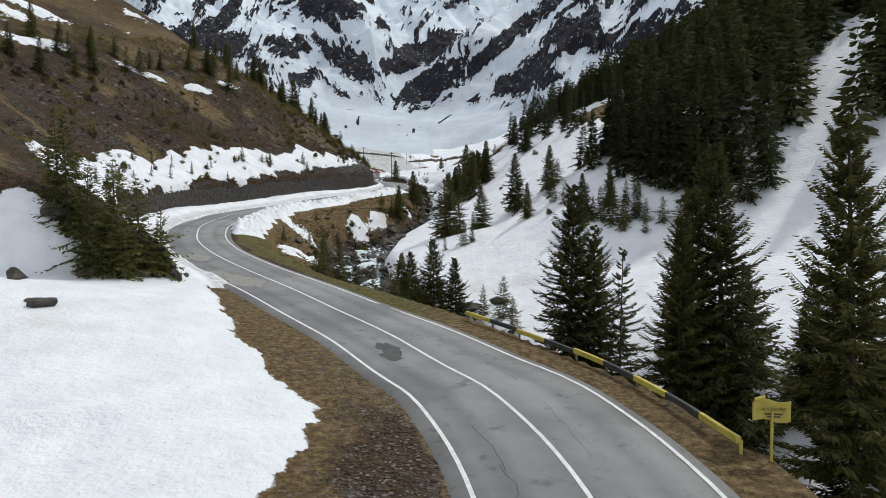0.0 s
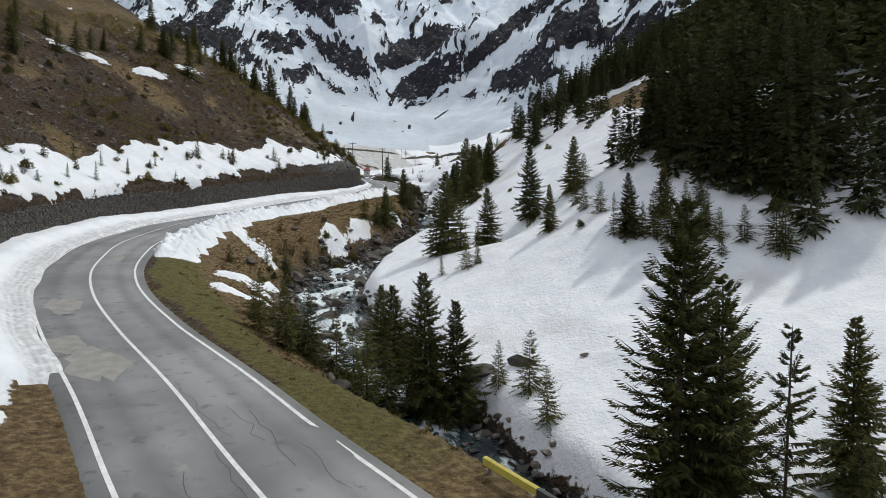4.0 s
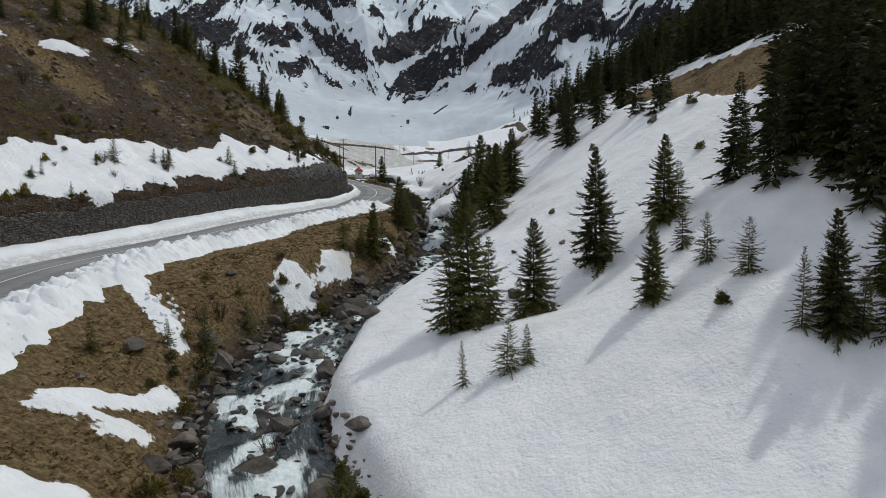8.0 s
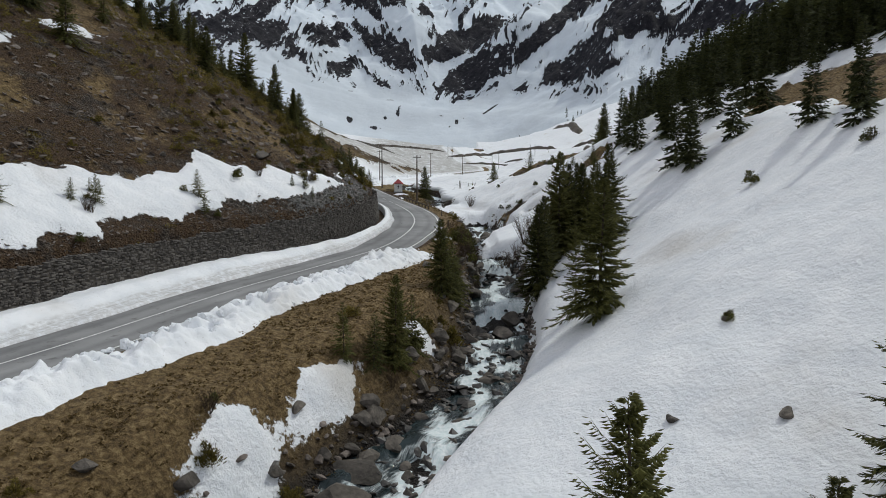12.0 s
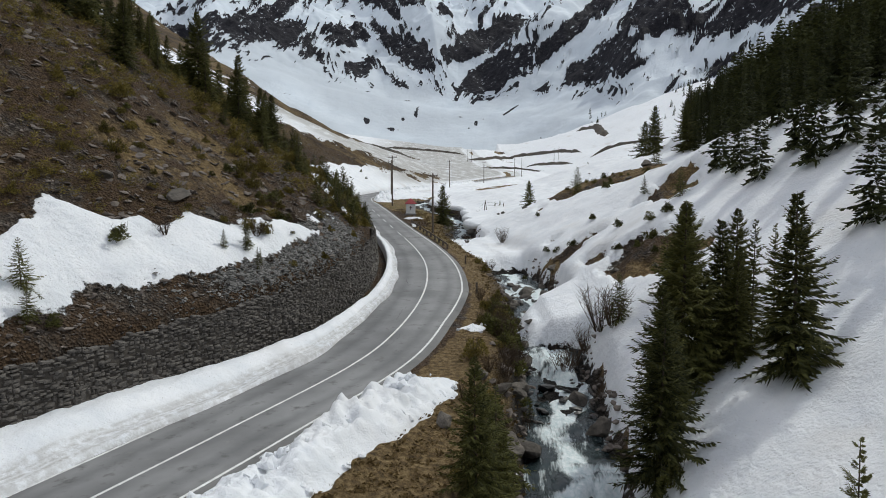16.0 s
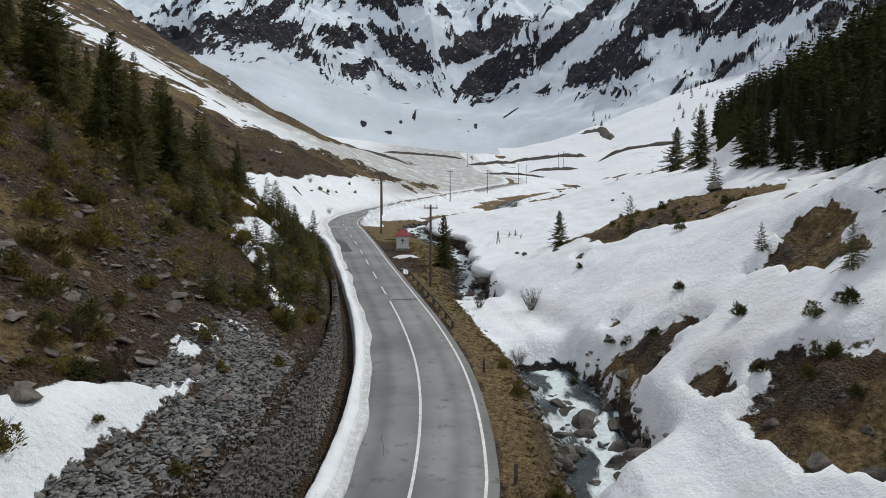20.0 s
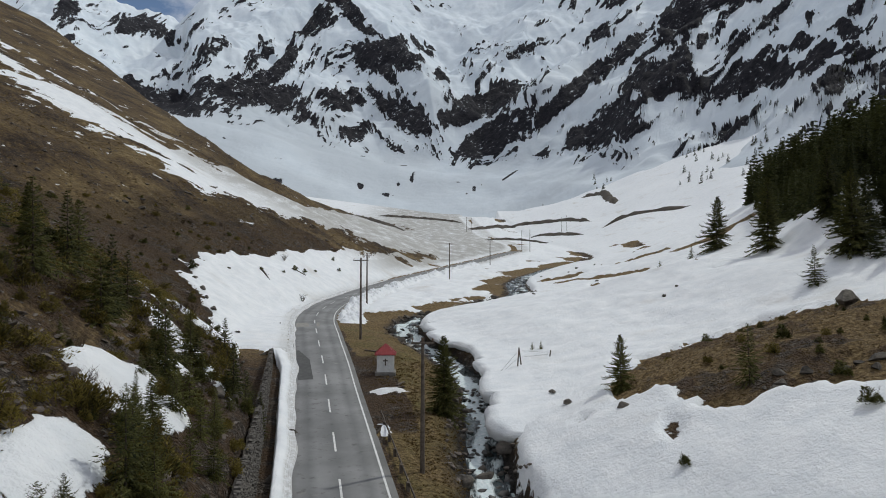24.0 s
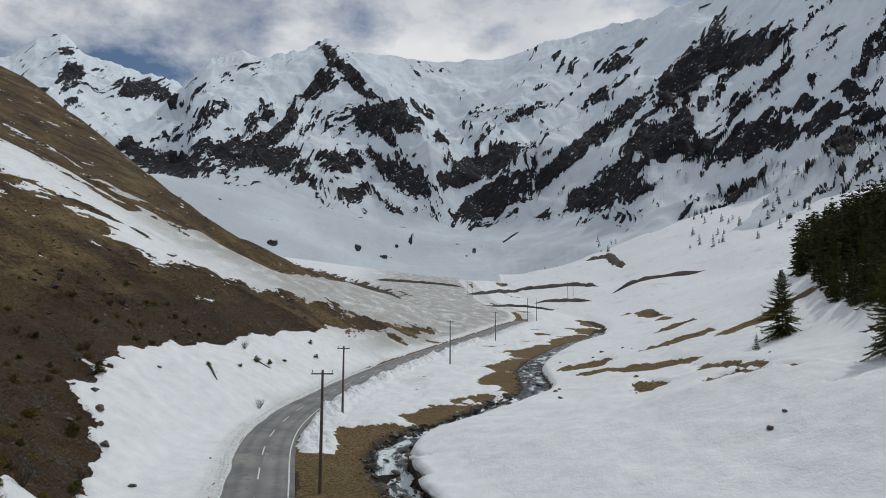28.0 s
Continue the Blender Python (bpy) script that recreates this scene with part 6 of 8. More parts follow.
SMALL2 = [(-17.2, 196.5, 4.6), (-17.8, 202, 3.6), (-18.9, 204.2, 3.0), (-20.5, 195, 5), (-22, 199, 5.2), (-24, 194, 5.6), (-26, 201, 5.6), (-28, 206, 5), (-23.5, 204.5, 4.2), (-30, 198, 5.6), (-19, 199.5, 4), (24.6, 68.4, 3.0), (22.2, 66.0, 2.8), (25.8, 65.0, 2.6), (20.2, 69.8, 2.6), (39.4, 229, 4.4), (33.0, 263.3, 1.8), (48.1, 292.8, 2.8), (-18.5, 42.0, 6.2), (-17.0, 42.4, 7.2), (-15.7, 42.9, 6.2), (-14.7, 43.5, 4.6), (-19.8, 42.6, 6.6), (-16.3, 41.4, 4.4), (-18.0, 40.9, 3.8), (-20.8, 43.6, 5.4), (-13.5, 166.3, 3.6), (-17.4, 129.2, 2.3), (-16.6, 128.3, 1.8), (-11.3, 179.3, 3.9), (-17.2, 201.8, 3.1), (-14.3, 200.4, 3.7), (-12.9, 183.5, 2.6), (-14.8, 205, 3.2),
          (-16.4, 194.5, 3.7), (-12.4, 189.5, 2.4), (-19.5, 214, 3.5), (9.4, 233, 0.9), (10.3, 232.3, 1.0)]
SLIM = [(5.3, 76.2, 2.2), (11.3, 114.2, 6.2), (12.4, 37.5, 11.6), (17, 133.4, 6.2), (17.5, 132.1, 5.8), (18.3, 70.7, 3.4), (-14.6, 187, 1.7), (-13.3, 204, 3.4), (2.3, 60.4, 5.2), (0.9, 61.3, 5.0)]
for trees, kinds, label in ((TALL, GIANT, "tall old spruce close behind the guard rail"), (BIG, HERO, "tall dark spruce above the mountain stream"), (BIG2, HERO, "full dark green spruce on the valley side"), (SMALL, YOUNG, "young bushy spruce by the stream"),
                            (SMALL2, YOUNG, "young spruce on the slope"), (SLIM, THIN, "slender sparse young spruce")):
    for x, y, h in trees:
        plant(x, y, h, kinds, label, broad=0.92 if trees is TALL else 1.0)

# trees along the brow of the spur above the road
for k in range(46):
    y = rng.uniform(60, 196)
    t = rng.gauss(29, 3.0) if y < 165 else rng.uniform(12, 34)
    i = int(np.argmin(np.abs(RL[:, 1] - y)))
    plant(RL[i, 0] - t - 5.5, y, rng.uniform(2.8, 6.2), FULL + YOUNG, "spruce on the brow of the scree slope", "spruces on the brow")

for k in range(30):
    y = rng.uniform(58, 146)
    i = int(np.argmin(np.abs(RL[:, 1] - y)))
    plant(RL[i, 0] - np.interp(y, *TOE_D) - rng.uniform(1.5, 5.6), y, rng.uniform(1.0, 2.4), YOUNG + THIN, "small spruce standing in the snow above the wall", "small spruces above the wall")

# the thicket where the spur runs out
for k in range(30):
    y = rng.uniform(158, 206)
    i = int(np.argmin(np.abs(RL[:, 1] - y)))
    plant(RL[i, 0] - np.interp(y, *TOE_D) - rng.uniform(13, 36), y, rng.uniform(3.6, 7.0), FULL, "spruce in the thicket above the road bend", "spruces on the spur")
for k in range(80):
    y = rng.uniform(158, 203)
    i = int(np.argmin(np.abs(RL[:, 1] - y)))
    u = rng.uniform(0.8, 24) if k > 30 else rng.uniform(0.8, 5)
    plant(RL[i, 0] - np.interp(y, *TOE_D) - u, y, rng.uniform(1.0, 2.9), YOUNG, "bushy young spruce on the steep slope", "young spruces on the spur")

# the wood on the shaded side; its needle colour is darkened to stand for shade
EDGE = ([15, 30, 50, 68, 78, 87, 92, 100, 115, 150, 170, 186, 200, 215, 232, 260, 330, 380], [24, 23.5, 28, 29.5, 25.5, 22.5, 27, 32, 45, 45, 40, 36, 44, 49, 47, 56, 78, 122])
near_wood, far_wood = [], []


def in_gap(x, y):
    """Open snow between the clumps of trees."""
    lane = np.interp(y, [40, 47, 52, 62, 66, 71, 77, 84], [30, 33, 33, 37.5, 41.5, 46, 51, 60])
    wide = np.interp(y, [40, 55, 62, 66, 70, 80], [9, 6.0, 3.0, 2.6, 3.4, 4.0])
    slot = np.interp(y, [62, 68, 76, 84], [28.5, 30.2, 33.8, 37])
    return abs(x - lane) < wide or (y > 71 and abs(x - slot) < 0.9)


for gy in np.arange(14, 380, 2.9):
    for gx in np.arange(0, 62, 2.9):
        y, d = gy + rng.uniform(-1.3, 1.3), gx + rng.uniform(-1.3, 1.3)
        x = np.interp(y, *EDGE) + max(0, d)
        if rng.random() < 0.14 or (y < 61 and d < 30) or (96 < y < 150 and d < 3):
            continue
        if y < 90 and in_gap(x, y):
            continue
        h = rng.uniform(7.0, 11.5) * (0.75 + 0.25 * min(1, gx / 9)) * (1.12 if y < 120 else 0.95)
        (near_wood if gx < 7 and len(near_wood) < 260 and y < 265 else far_wood).append((x, y, h))
for x, y, h in ((28.4, 75.2, 11), (28.9, 72.8, 12), (29.6, 70.4, 12), (30.4, 68.2, 11.5), (31.4, 66.6, 11), (30.2, 73.6, 13), (31.6, 70.8, 13), (33.0, 68.6, 12), (27.4, 78.0, 11), (26.6, 80.6, 10), (28.2, 167.9, 8), (28.1, 162.7, 7), (27.4, 157, 7), (29.6, 152.3, 8), (31.7, 152, 9), (25.5, 137.9, 7), (26, 135.8, 6.5), (25.4, 133.4, 7), (29.6, 134.6, 8), (33.5, 149, 9), (31, 157.6, 8), (33.7, 122.6, 7), (30.8, 123.6, 6),
                (34, 168, 9), (37, 160, 9.5), (33, 175, 8), (36, 180, 9), (38, 150, 10), (35, 140, 9), (39, 170, 10), (31, 118, 7)):
    near_wood.append((x, y, h))
MID = []
for k in range(4):
    me = bpy.data.meshes.new("wood_spruce")
    me.from_pydata(*[(v, [], f) for v, f in [spruce_shape(180 + k, 24, 6, 7, 0.18 + 0.02 * k, 1.5, 0.02)]][0])
    MID.append(me)
places = [(rng.randrange(4), Matrix.Translation((x, y, top_z(x, y) - 0.1)) @ pose(0, 0, 0, 0, 0, rng.uniform(0, 360)) @ Matrix.Diagonal((h * 1.05, h * 1.05, h, 1))) for x, y, h in near_wood]
joined("wood_edge", MID, places, SHADED_NEEDLES, "dark spruces at the edge of the dense wood", "wood")
PLAIN = []
for k in range(3):
    me = bpy.data.meshes.new("far_spruce")
    me.from_pydata(*[(v, [], f) for v, f in [spruce_shape(170 + k, 13, 4, 3, 0.2, 2.7, 0.042)]][0])
    PLAIN.append(me)
places = [(rng.randrange(3), Matrix.Translation((x, y, top_z(x, y) - 0.1)) @ pose(0, 0, 0, 0, 0, rng.uniform(0, 360)) @ Matrix.Diagonal((h * 1.1, h * 1.1, h, 1))) for x, y, h in far_wood]
for k in range(1100):
    y = 322 + 210 * rng.random()
    x = 0.5 * (y - 182) + np.interp(y, [322, 350, 430, 530], [8, 0, 6, 30]) + 150 * rng.random() ** 1.2
    h = rng.uniform(9, 15)
    places.append((rng.randrange(3), Matrix.Translation((x, y, far_z(x, y) - 0.3)) @ pose(0, 0, 0, 0, 0, rng.uniform(0, 360)) @ Matrix.Diagonal((h * 1.1, h * 1.1, h, 1))))
joined("spruce_wood", PLAIN, places, SHADED_NEEDLES, "dense dark spruce wood covering the shaded slope", "wood")

# scattered little trees at the foot of the mountains
places = []
for k in range(110):
    if k % 5 == 0:
        ca, cd = (33 - 27 * rng.random() ** 1.5), rng.uniform(0, 1)
    a = ca + rng.gauss(0, 0.45)
    d = (520 + 260 * cd if ca > 16 else 640 + 400 * cd) + rng.gauss(0, 26)
    x, y = ORIGIN[0] + d * math.sin(radians(a)), ORIGIN[1] + d * math.cos(radians(a))
    z = far_z(x, y)
    h = rng.uniform(3.5, 8)
    places.append((rng.randrange(3), Matrix.Translation((x, y, z - 0.4)) @ Matrix.Diagonal((h * 1.3, h * 1.3, h, 1))))
joined("distant_spruces", PLAIN, places, SHADED_NEEDLES, "scattered dwarf spruces at the foot of the mountain wall", "trees")


# ---- shrubs ----
def shrub_shape(seed, count, spread_, blade, upright):
    """Several leafy lobes of unlike height, with ragged outlines."""
    r = random.Random(seed)
    V, F = [], []
    lobes = [(r.uniform(0, spread_ * 0.8), r.uniform(0, 6.283), r.uniform(0.35, 1.0), r.uniform(0.22, 0.42)) for _ in range(7)]
    for k in range(count):
        d, ang, top, wide = lobes[k % 7]
        t = r.random() ** 0.8
        a, s = r.uniform(0, 6.283), wide * (1.05 - t) * r.uniform(0.4, 1.15)
        p = Vector((d * math.cos(ang) + s * math.cos(a), d * math.sin(ang) + s * math.sin(a), top * (0.06 + 0.86 * t)))
        up = Vector((math.cos(a) * (1 - upright) * 1.6 + r.uniform(-0.35, 0.35), math.sin(a) * (1 - upright) * 1.6 + r.uniform(-0.35, 0.35), upright + r.uniform(-0.3, 0.2))).normalized()
        side = up.cross(Vector((r.uniform(-1, 1), r.uniform(-1, 1), r.uniform(-1, 1)))).normalized() * blade * r.uniform(0.09, 0.17)
        q = p + up * blade * r.uniform(0.6, 1.3)
        i = len(V)
        V.extend((tuple(p - side * 0.4), tuple(p + side * 0.4 + up * 0.02), tuple((p + q) / 2 + side), tuple(q), tuple((p + q) / 2 - side)))
        F.extend(((i, i + 1, i + 2, i + 4), (i + 2, i + 3, i + 4)))
    return V, F


def twig_shape(seed, count):
    r = random.Random(seed)
    V, F = [], []

    def stick(p, q, w):
        i, d = len(V), (q - p).normalized()
        s = d.cross(Vector((0.3, 0.5, 0.8))).normalized() * w
        t = d.cross(s).normalized() * w
        V.extend((tuple(p + s), tuple(p - s * 0.5 + t), tuple(p - s * 0.5 - t), tuple(q)))
        F.extend(((i, i + 1, i + 3), (i + 1, i + 2, i + 3), (i + 2, i, i + 3)))
    for k in range(count):
        a = r.uniform(0, 6.283)
        p = Vector((0.1 * math.cos(a), 0.1 * math.sin(a), 0))
        q = Vector((r.uniform(0.2, 0.6) * math.cos(a), r.uniform(0.2, 0.6) * math.sin(a), r.uniform(0.55, 1.05)))
        stick(p, q, 0.011)
        for b in range(6):
            f = r.uniform(0.3, 0.95)
            m = p.lerp(q, f)
            stick(m, m + Vector((r.uniform(-0.22, 0.22), r.uniform(-0.22, 0.22), r.uniform(0.08, 0.3))), 0.006)
    return V, F


def shrub_kind(name, shape, mat, stem, label, category):
    thing = new(name)
    link("branchwork", *twig_shape(len(label), 7), stem, thing)
    link("foliage", *shape, mat, thing)
    return tagged(thing, label, category)


JUNIPER = [shrub_kind("juniper_bush", shrub_shape(200 + k, 900, 0.8, 0.15, 0.6), SHRUB, BARK, "low green-brown juniper bush on the slope", "bush") for k in range(3)]
DARKBUSH = [shrub_kind("dwarf_pine", shrub_shape(210 + k, 800, 0.75, 0.17, 0.5), NEEDLES, BARK, "low dark dwarf pine half buried in snow", "bush") for k in range(2)]
BARE = []
for k in range(2):
    thing = new("bare_shrub")
    link("branchwork", *twig_shape(220 + k, 34), TWIG, thing)
    BARE.append(tagged(thing, "leafless brown shrub with fine twigs", "shrub"))
for k in range(330):
    y, u = (rng.uniform(104, 232), rng.uniform(1.0, 27)) if k < 90 else (rng.uniform(140, 215), rng.uniform(0.6, 16)) if k < 270 else (rng.uniform(166, 230), rng.uniform(0.5, 9))
    i = int(np.argmin(np.abs(RL[:, 1] - y)))
    x = RL[i, 0] - np.interp(y, *TOE_D) - u
    kind = JUNIPER if rng.random() < 0.85 else DARKBUSH
    if SNOWS[int(np.searchsorted(ys, y)) - 1, int(np.searchsorted(xs, x)) - 1] > 0.2 and rng.random() < 0.8:
        continue
    plant(x, y, (0.4 + 0.9 * rng.random() ** 1.6) * (1.3 if y > 148 else 0.9), kind, "", "bushes on the scree slope", 10)
SCRUB = []
for k in range(6):
    V, F = shrub_shape(230 + k, 110, 0.85, 0.22, 0.55)
    me = bpy.data.meshes.new("scrub")
    me.from_pydata(V, [], [(f[0], f[k], f[k + 1]) for f in F for k in range(1, len(f) - 1)])
    SCRUB.append(me)
places = []
for k in range(8600):
    y, u = rng.uniform(52, 236), rng.uniform(1.6, 42)
    i = int(np.argmin(np.abs(RL[:, 1] - y)))
    x = RL[i, 0] - np.interp(y, *TOE_D) - u
    a, b = int(np.searchsorted(ys, y)) - 1, int(np.searchsorted(xs, x)) - 1
    if SNOWS[a, b] > -0.1 or LAND["n1"][a, b] + 0.35 * LAND["n3"][a, b] < np.interp(y, [60, 96, 130, 150, 180, 195, 236], [0.25, 0.2, -0.05, -0.35, -0.5, -0.1, 0.0]) + (0.4 if u < 4 and y < 166 else 0):
        continue
    s = 0.3 + 0.75 * rng.random() ** 2
    places.append((rng.randrange(6), Matrix.Translation((x, y, top_z(x, y) - 0.04)) @ pose(0, 0, 0, rng.uniform(-12, 12), rng.uniform(-12, 12), rng.uniform(0, 360)) @ Matrix.Diagonal((s * 1.1, s * 1.1, s * rng.uniform(0.7, 1.1), 1))))
joined("juniper_scrub", SCRUB, places, SHRUB, "olive and brown scrub covering the steep slope", "scrub")
for k in range(60):
    y, u = rng.uniform(52, 165), rng.uniform(0.8, 6.5)
    i = int(np.argmin(np.abs(RL[:, 1] - y)))
    x = RL[i, 0] - np.interp(y, *TOE_D) - u
    plant(x, y, rng.uniform(0.5, 1.3), rng.choice((DARKBUSH, BARE, BARE, JUNIPER)), "", "bushes on the snowy ledge", 10)
for k in range(110):
    y, u = (rng.uniform(56, 120), rng.uniform(8, 30)) if k < 66 else (rng.uniform(148, 230), rng.uniform(0.6, 14))
    i = int(np.argmin(np.abs(RL[:, 1] - y)))
    plant(RL[i, 0] - 7.5 - u, y, rng.uniform(0.6, 1.5), rng.choice((DARKBUSH, BARE, BARE)), "", "bushes on the upper slope", 10)
for x, y, h in ((15.5, 101.7, 0.6), (16.6, 73.8, 0.9), (17.3, 176, 0.9), (18.3, 168, 1.1), (13, 192, 0.8), (22, 190, 1.0), (25, 205, 1.2), (31, 203, 1.3), (20, 163, 1.0), (21.4, 162, 1.2), (9.8, 175, 1.0), (28.5, 112.8, 1.0), (32, 111, 1.1),
                (24.5, 119, 1.0), (19.5, 160, 1.3), (24, 196, 1.0), (34, 214, 1.1), (11, 126.5, 1.1), (11.6, 129.5, 1.2), (27, 99, 1.0), (29, 66, 1.3), (13.0, 173.4, 0.8), (14.6, 172.8, 0.9), (16.8, 161.6, 0.8), (17.9, 158.8, 0.9), (18.8, 156.6, 0.8), (18.2, 152.6, 0.9), (12.0, 174.2, 0.7)):
    plant(x, y, h, DARKBUSH, "dark dwarf pine on the snow slope", "dwarf pines on the snow slope", 8)
for k in range(26):
    plant(rng.uniform(18, 36), rng.uniform(198, 223), rng.uniform(0.4, 1.0), DARKBUSH + JUNIPER, "small dark bush in the brown grass", "bushes on the bare slope", 8)
for x, y, h in ((12.3, 147.0, 3.2), (11.7, 149.4, 2.3), (12.8, 145.6, 2.6), (9.7, 146.0, 2.4), (10.5, 147.5, 2.0), (6.6, 148, 1.6), (5.8, 141, 1.7), (4.9, 136, 1.5), (8.0, 188, 2.0), (4.0, 152.5, 1.3), (-3.8, 77, 1.5), (5.4, 144.5, 1.5), (3.4, 190, 1.3), (6, 178, 1.4), (4.2, 130, 1.3), (-27.5, 280, 1.4), (-36, 300, 1.5)):
    plant(x, y, h, BARE, "", "leafless shrubs by the stream", 6)
for k in range(46):
    y0 = rng.uniform(60, 150)
    i = int(np.argmin(np.abs(SL[:, 1] - y0)))
    off = -width[i] - rng.uniform(0.4, 3.6)
    x, y = SL[i, 0] + tangent[i, 1] * off, SL[i, 1] - tangent[i, 0] * off
    plant(x, y, rng.uniform(0.5, 1.3), rng.choice((JUNIPER, DARKBUSH, BARE)), "", "bushes along the stream", 8)
for k in range(26):
    x, y = rng.gauss(5.4, 0.7), rng.uniform(135, 152)
    plant(x, y, rng.uniform(0.9, 1.8), BARE if k % 3 else DARKBUSH, "", "shrubs over the stream", 8)
for x, y, h in ((5.2, 147, 1.3), (4.6, 150, 1.2), (5.4, 154, 1.1), (4.9, 166, 1.0), (4.4, 171, 0.9), (-4.9, 97.2, 1.2), (-3.6, 101, 1.2), (-8.4, 79.5, 1.1), (-8.8, 94, 0.8), (-2.4, 113, 1.0), (3.2, 137.5, 1.4), (-11, 93.5, 0.7), (-6.6, 72.5, 1.0), (3.6, 118.5, 1.6)):
    plant(x, y, h, JUNIPER, "green juniper bush on the stream bank", "bushes on the stream bank", 6)
for k in range(110):
    y = rng.uniform(232, 300)
    i = int(np.argmin(np.abs(RL[:, 1] - y)))
    x = RL[i, 0] - np.interp(y, *TOE_D) - rng.uniform(0.5, 34)
    if SNOWS[int(np.searchsorted(ys, y)) - 1, int(np.searchsorted(xs, x)) - 1] < -0.5:
        plant(x, y, rng.uniform(0.5, 1.2), rng.choice((DARKBUSH, JUNIPER, BARE)), "", "bushes on the brown hillside", 8)
for unused in JUNIPER + DARKBUSH + BARE + GIANT + HERO + FULL + YOUNG + THIN:
    if unused.name not in used:
        plant(30, 260, 2, [unused])

# ---- what the avalanche left on the snow field ----
def fallen_log(x, y, length, thick, turn, label):
    thing = new("fallen_log")
    V, F, sides = [], [], 8
    r = random.Random(int(x * 7 + y))
    for k in range(7):
        u = k / 6
        cx, cy = (u - 0.5) * length, 0.06 * math.sin(u * 5)
        rad = thick * (1 - 0.55 * u)
        V.extend((cx, cy + rad * math.cos(6.283 * j / sides) * r.uniform(0.88, 1.1), thick * 0.6 + rad * math.sin(6.283 * j / sides)) for j in range(sides))
    for k in range(6):
        F.extend((k * sides + j, k * sides + (j + 1) % sides, (k + 1) * sides + (j + 1) % sides, (k + 1) * sides + j) for j in range(sides))
    F.extend((tuple(range(sides - 1, -1, -1)), tuple(range(6 * sides, 7 * sides))))
    link("trunk", V, F, BARK, thing, smooth=True)
    V, F = [], []
    for k in range(9):
        u, a = r.uniform(0.1, 0.95), r.uniform(0.2, 2.9)
        p = Vector(((u - 0.5) * length, 0, thick * 0.7))
        q = p + Vector((r.uniform(0.1, 0.5), math.cos(a), math.sin(a) * 0.8)) * r.uniform(0.3, 0.9)
        i = len(V)
        V.extend((tuple(p + Vector((0.03, 0, 0))), tuple(p - Vector((0.03, 0, 0))), tuple(p + Vector((0, 0.03, 0.03))), tuple(q)))
        F.extend(((i, i + 1, i + 3), (i + 1, i + 2, i + 3), (i + 2, i, i + 3)))
    link("branch_stubs", V, F, BARK, thing)
    slope = math.degrees(math.atan2(top_z(x + 0.5 * math.cos(radians(turn)), y + 0.5 * math.sin(radians(turn))) - top_z(x - 0.5 * math.cos(radians(turn)), y - 0.5 * math.sin(radians(turn))), 1.0))
    thing.matrix_basis = Matrix.Translation((x, y, top_z(x, y) - 0.05)) @ pose(0, 0, 0, 0, -slope, turn)
    return tagged(thing, label, "log")


fallen_log(-34.8, 281.4, 5.5, 0.2, -55, "dark fallen spruce trunk lying on the snow field")
fallen_log(-32.2, 297.5, 3.2, 0.16, 20, "short dark log half sunk in the snow field")
for x, y, h in ((-40.7, 260.0, 1.6), (-32.8, 296.2, 1.2), (-31.6, 299.4, 1.0), (-36.0, 283.2, 0.9), (-27.5, 318, 0.9), (-33.6, 290.2, 0.7), (-30.4, 306.0, 0.8), (-30.0, 326.0, 1.0)):
    plant(x, y, h, DARKBUSH, "torn dark branches lying in the snow", "debris on the snow field", 25)
for x, y, s in ((-35.2, 250.8, 1.2), (-33.6, 248.2, 0.9), (-27.1, 241.2, 0.6), (-37.6, 254.4, 0.9), (-31.6, 245.2, 1.0), (-38.6, 272.2, 0.6), (-24.5, 252.5, 0.4)):
    boulder(x, y, s, "dark rock lying in the snow field", "rocks on the snow field")
# ---- tufts of dry grass ----
STRAW = needle_material("dry_grass", (0.07, 0.045, 0.018), (0.27, 0.19, 0.085))


def tuft_mesh(seed):
    r = random.Random(seed)
    V, F = [], []
    for k in range(9):
        a, l = r.uniform(0, 6.283), r.uniform(0.5, 1.0)
        d = Vector((math.cos(a), math.sin(a), 0))
        s = Vector((-d.y, d.x, 0)) * 0.07
        i = len(V)
        V.extend((tuple(d * 0.05 - s), tuple(d * 0.05 + s), tuple(d * l * 0.55 + Vector((0, 0, l * 0.6)) + s * 0.6), tuple(d * l * 1.05 + Vector((0, 0, l * 0.35)))))
        F.extend(((i, i + 1, i + 2), (i, i + 2, i + 3)))
    me = bpy.data.meshes.new("tuft")
    me.from_pydata(V, [], F)
    return me


TUFTS = [tuft_mesh(k) for k in range(5)]
places = []
for k in range(60000):
    if len(places) > 15000:
        break
    x, y = rng.uniform(-26, 12), rng.uniform(36, 235)
    i, j = int(np.searchsorted(xs, x)) - 1, int(np.searchsorted(ys, y)) - 1
    dr, ds = LAND["dr"][j, i], LAND["ds"][j, i]
    if dr < 3.9 or -ds < LAND["half"][j, i] + 0.3 or SNOWS[j, i] > -0.15 or (dr < 6.9 and 71 < y < 138 and dr < 6.4) or (dr < 8 and y < 108 and rng.random() < 0.8):
        continue
    s = rng.uniform(0.09, 0.28) * (0.6 if dr < 5 else 1.0)
    places.append((rng.randrange(5), Matrix.Translation((x, y, top_z(x, y) - 0.03)) @ pose(0, 0, 0, rng.uniform(-15, 15), rng.uniform(-15, 15), rng.uniform(0, 360)) @ Matrix.Diagonal((s, s, s * rng.uniform(0.6, 1.2), 1))))
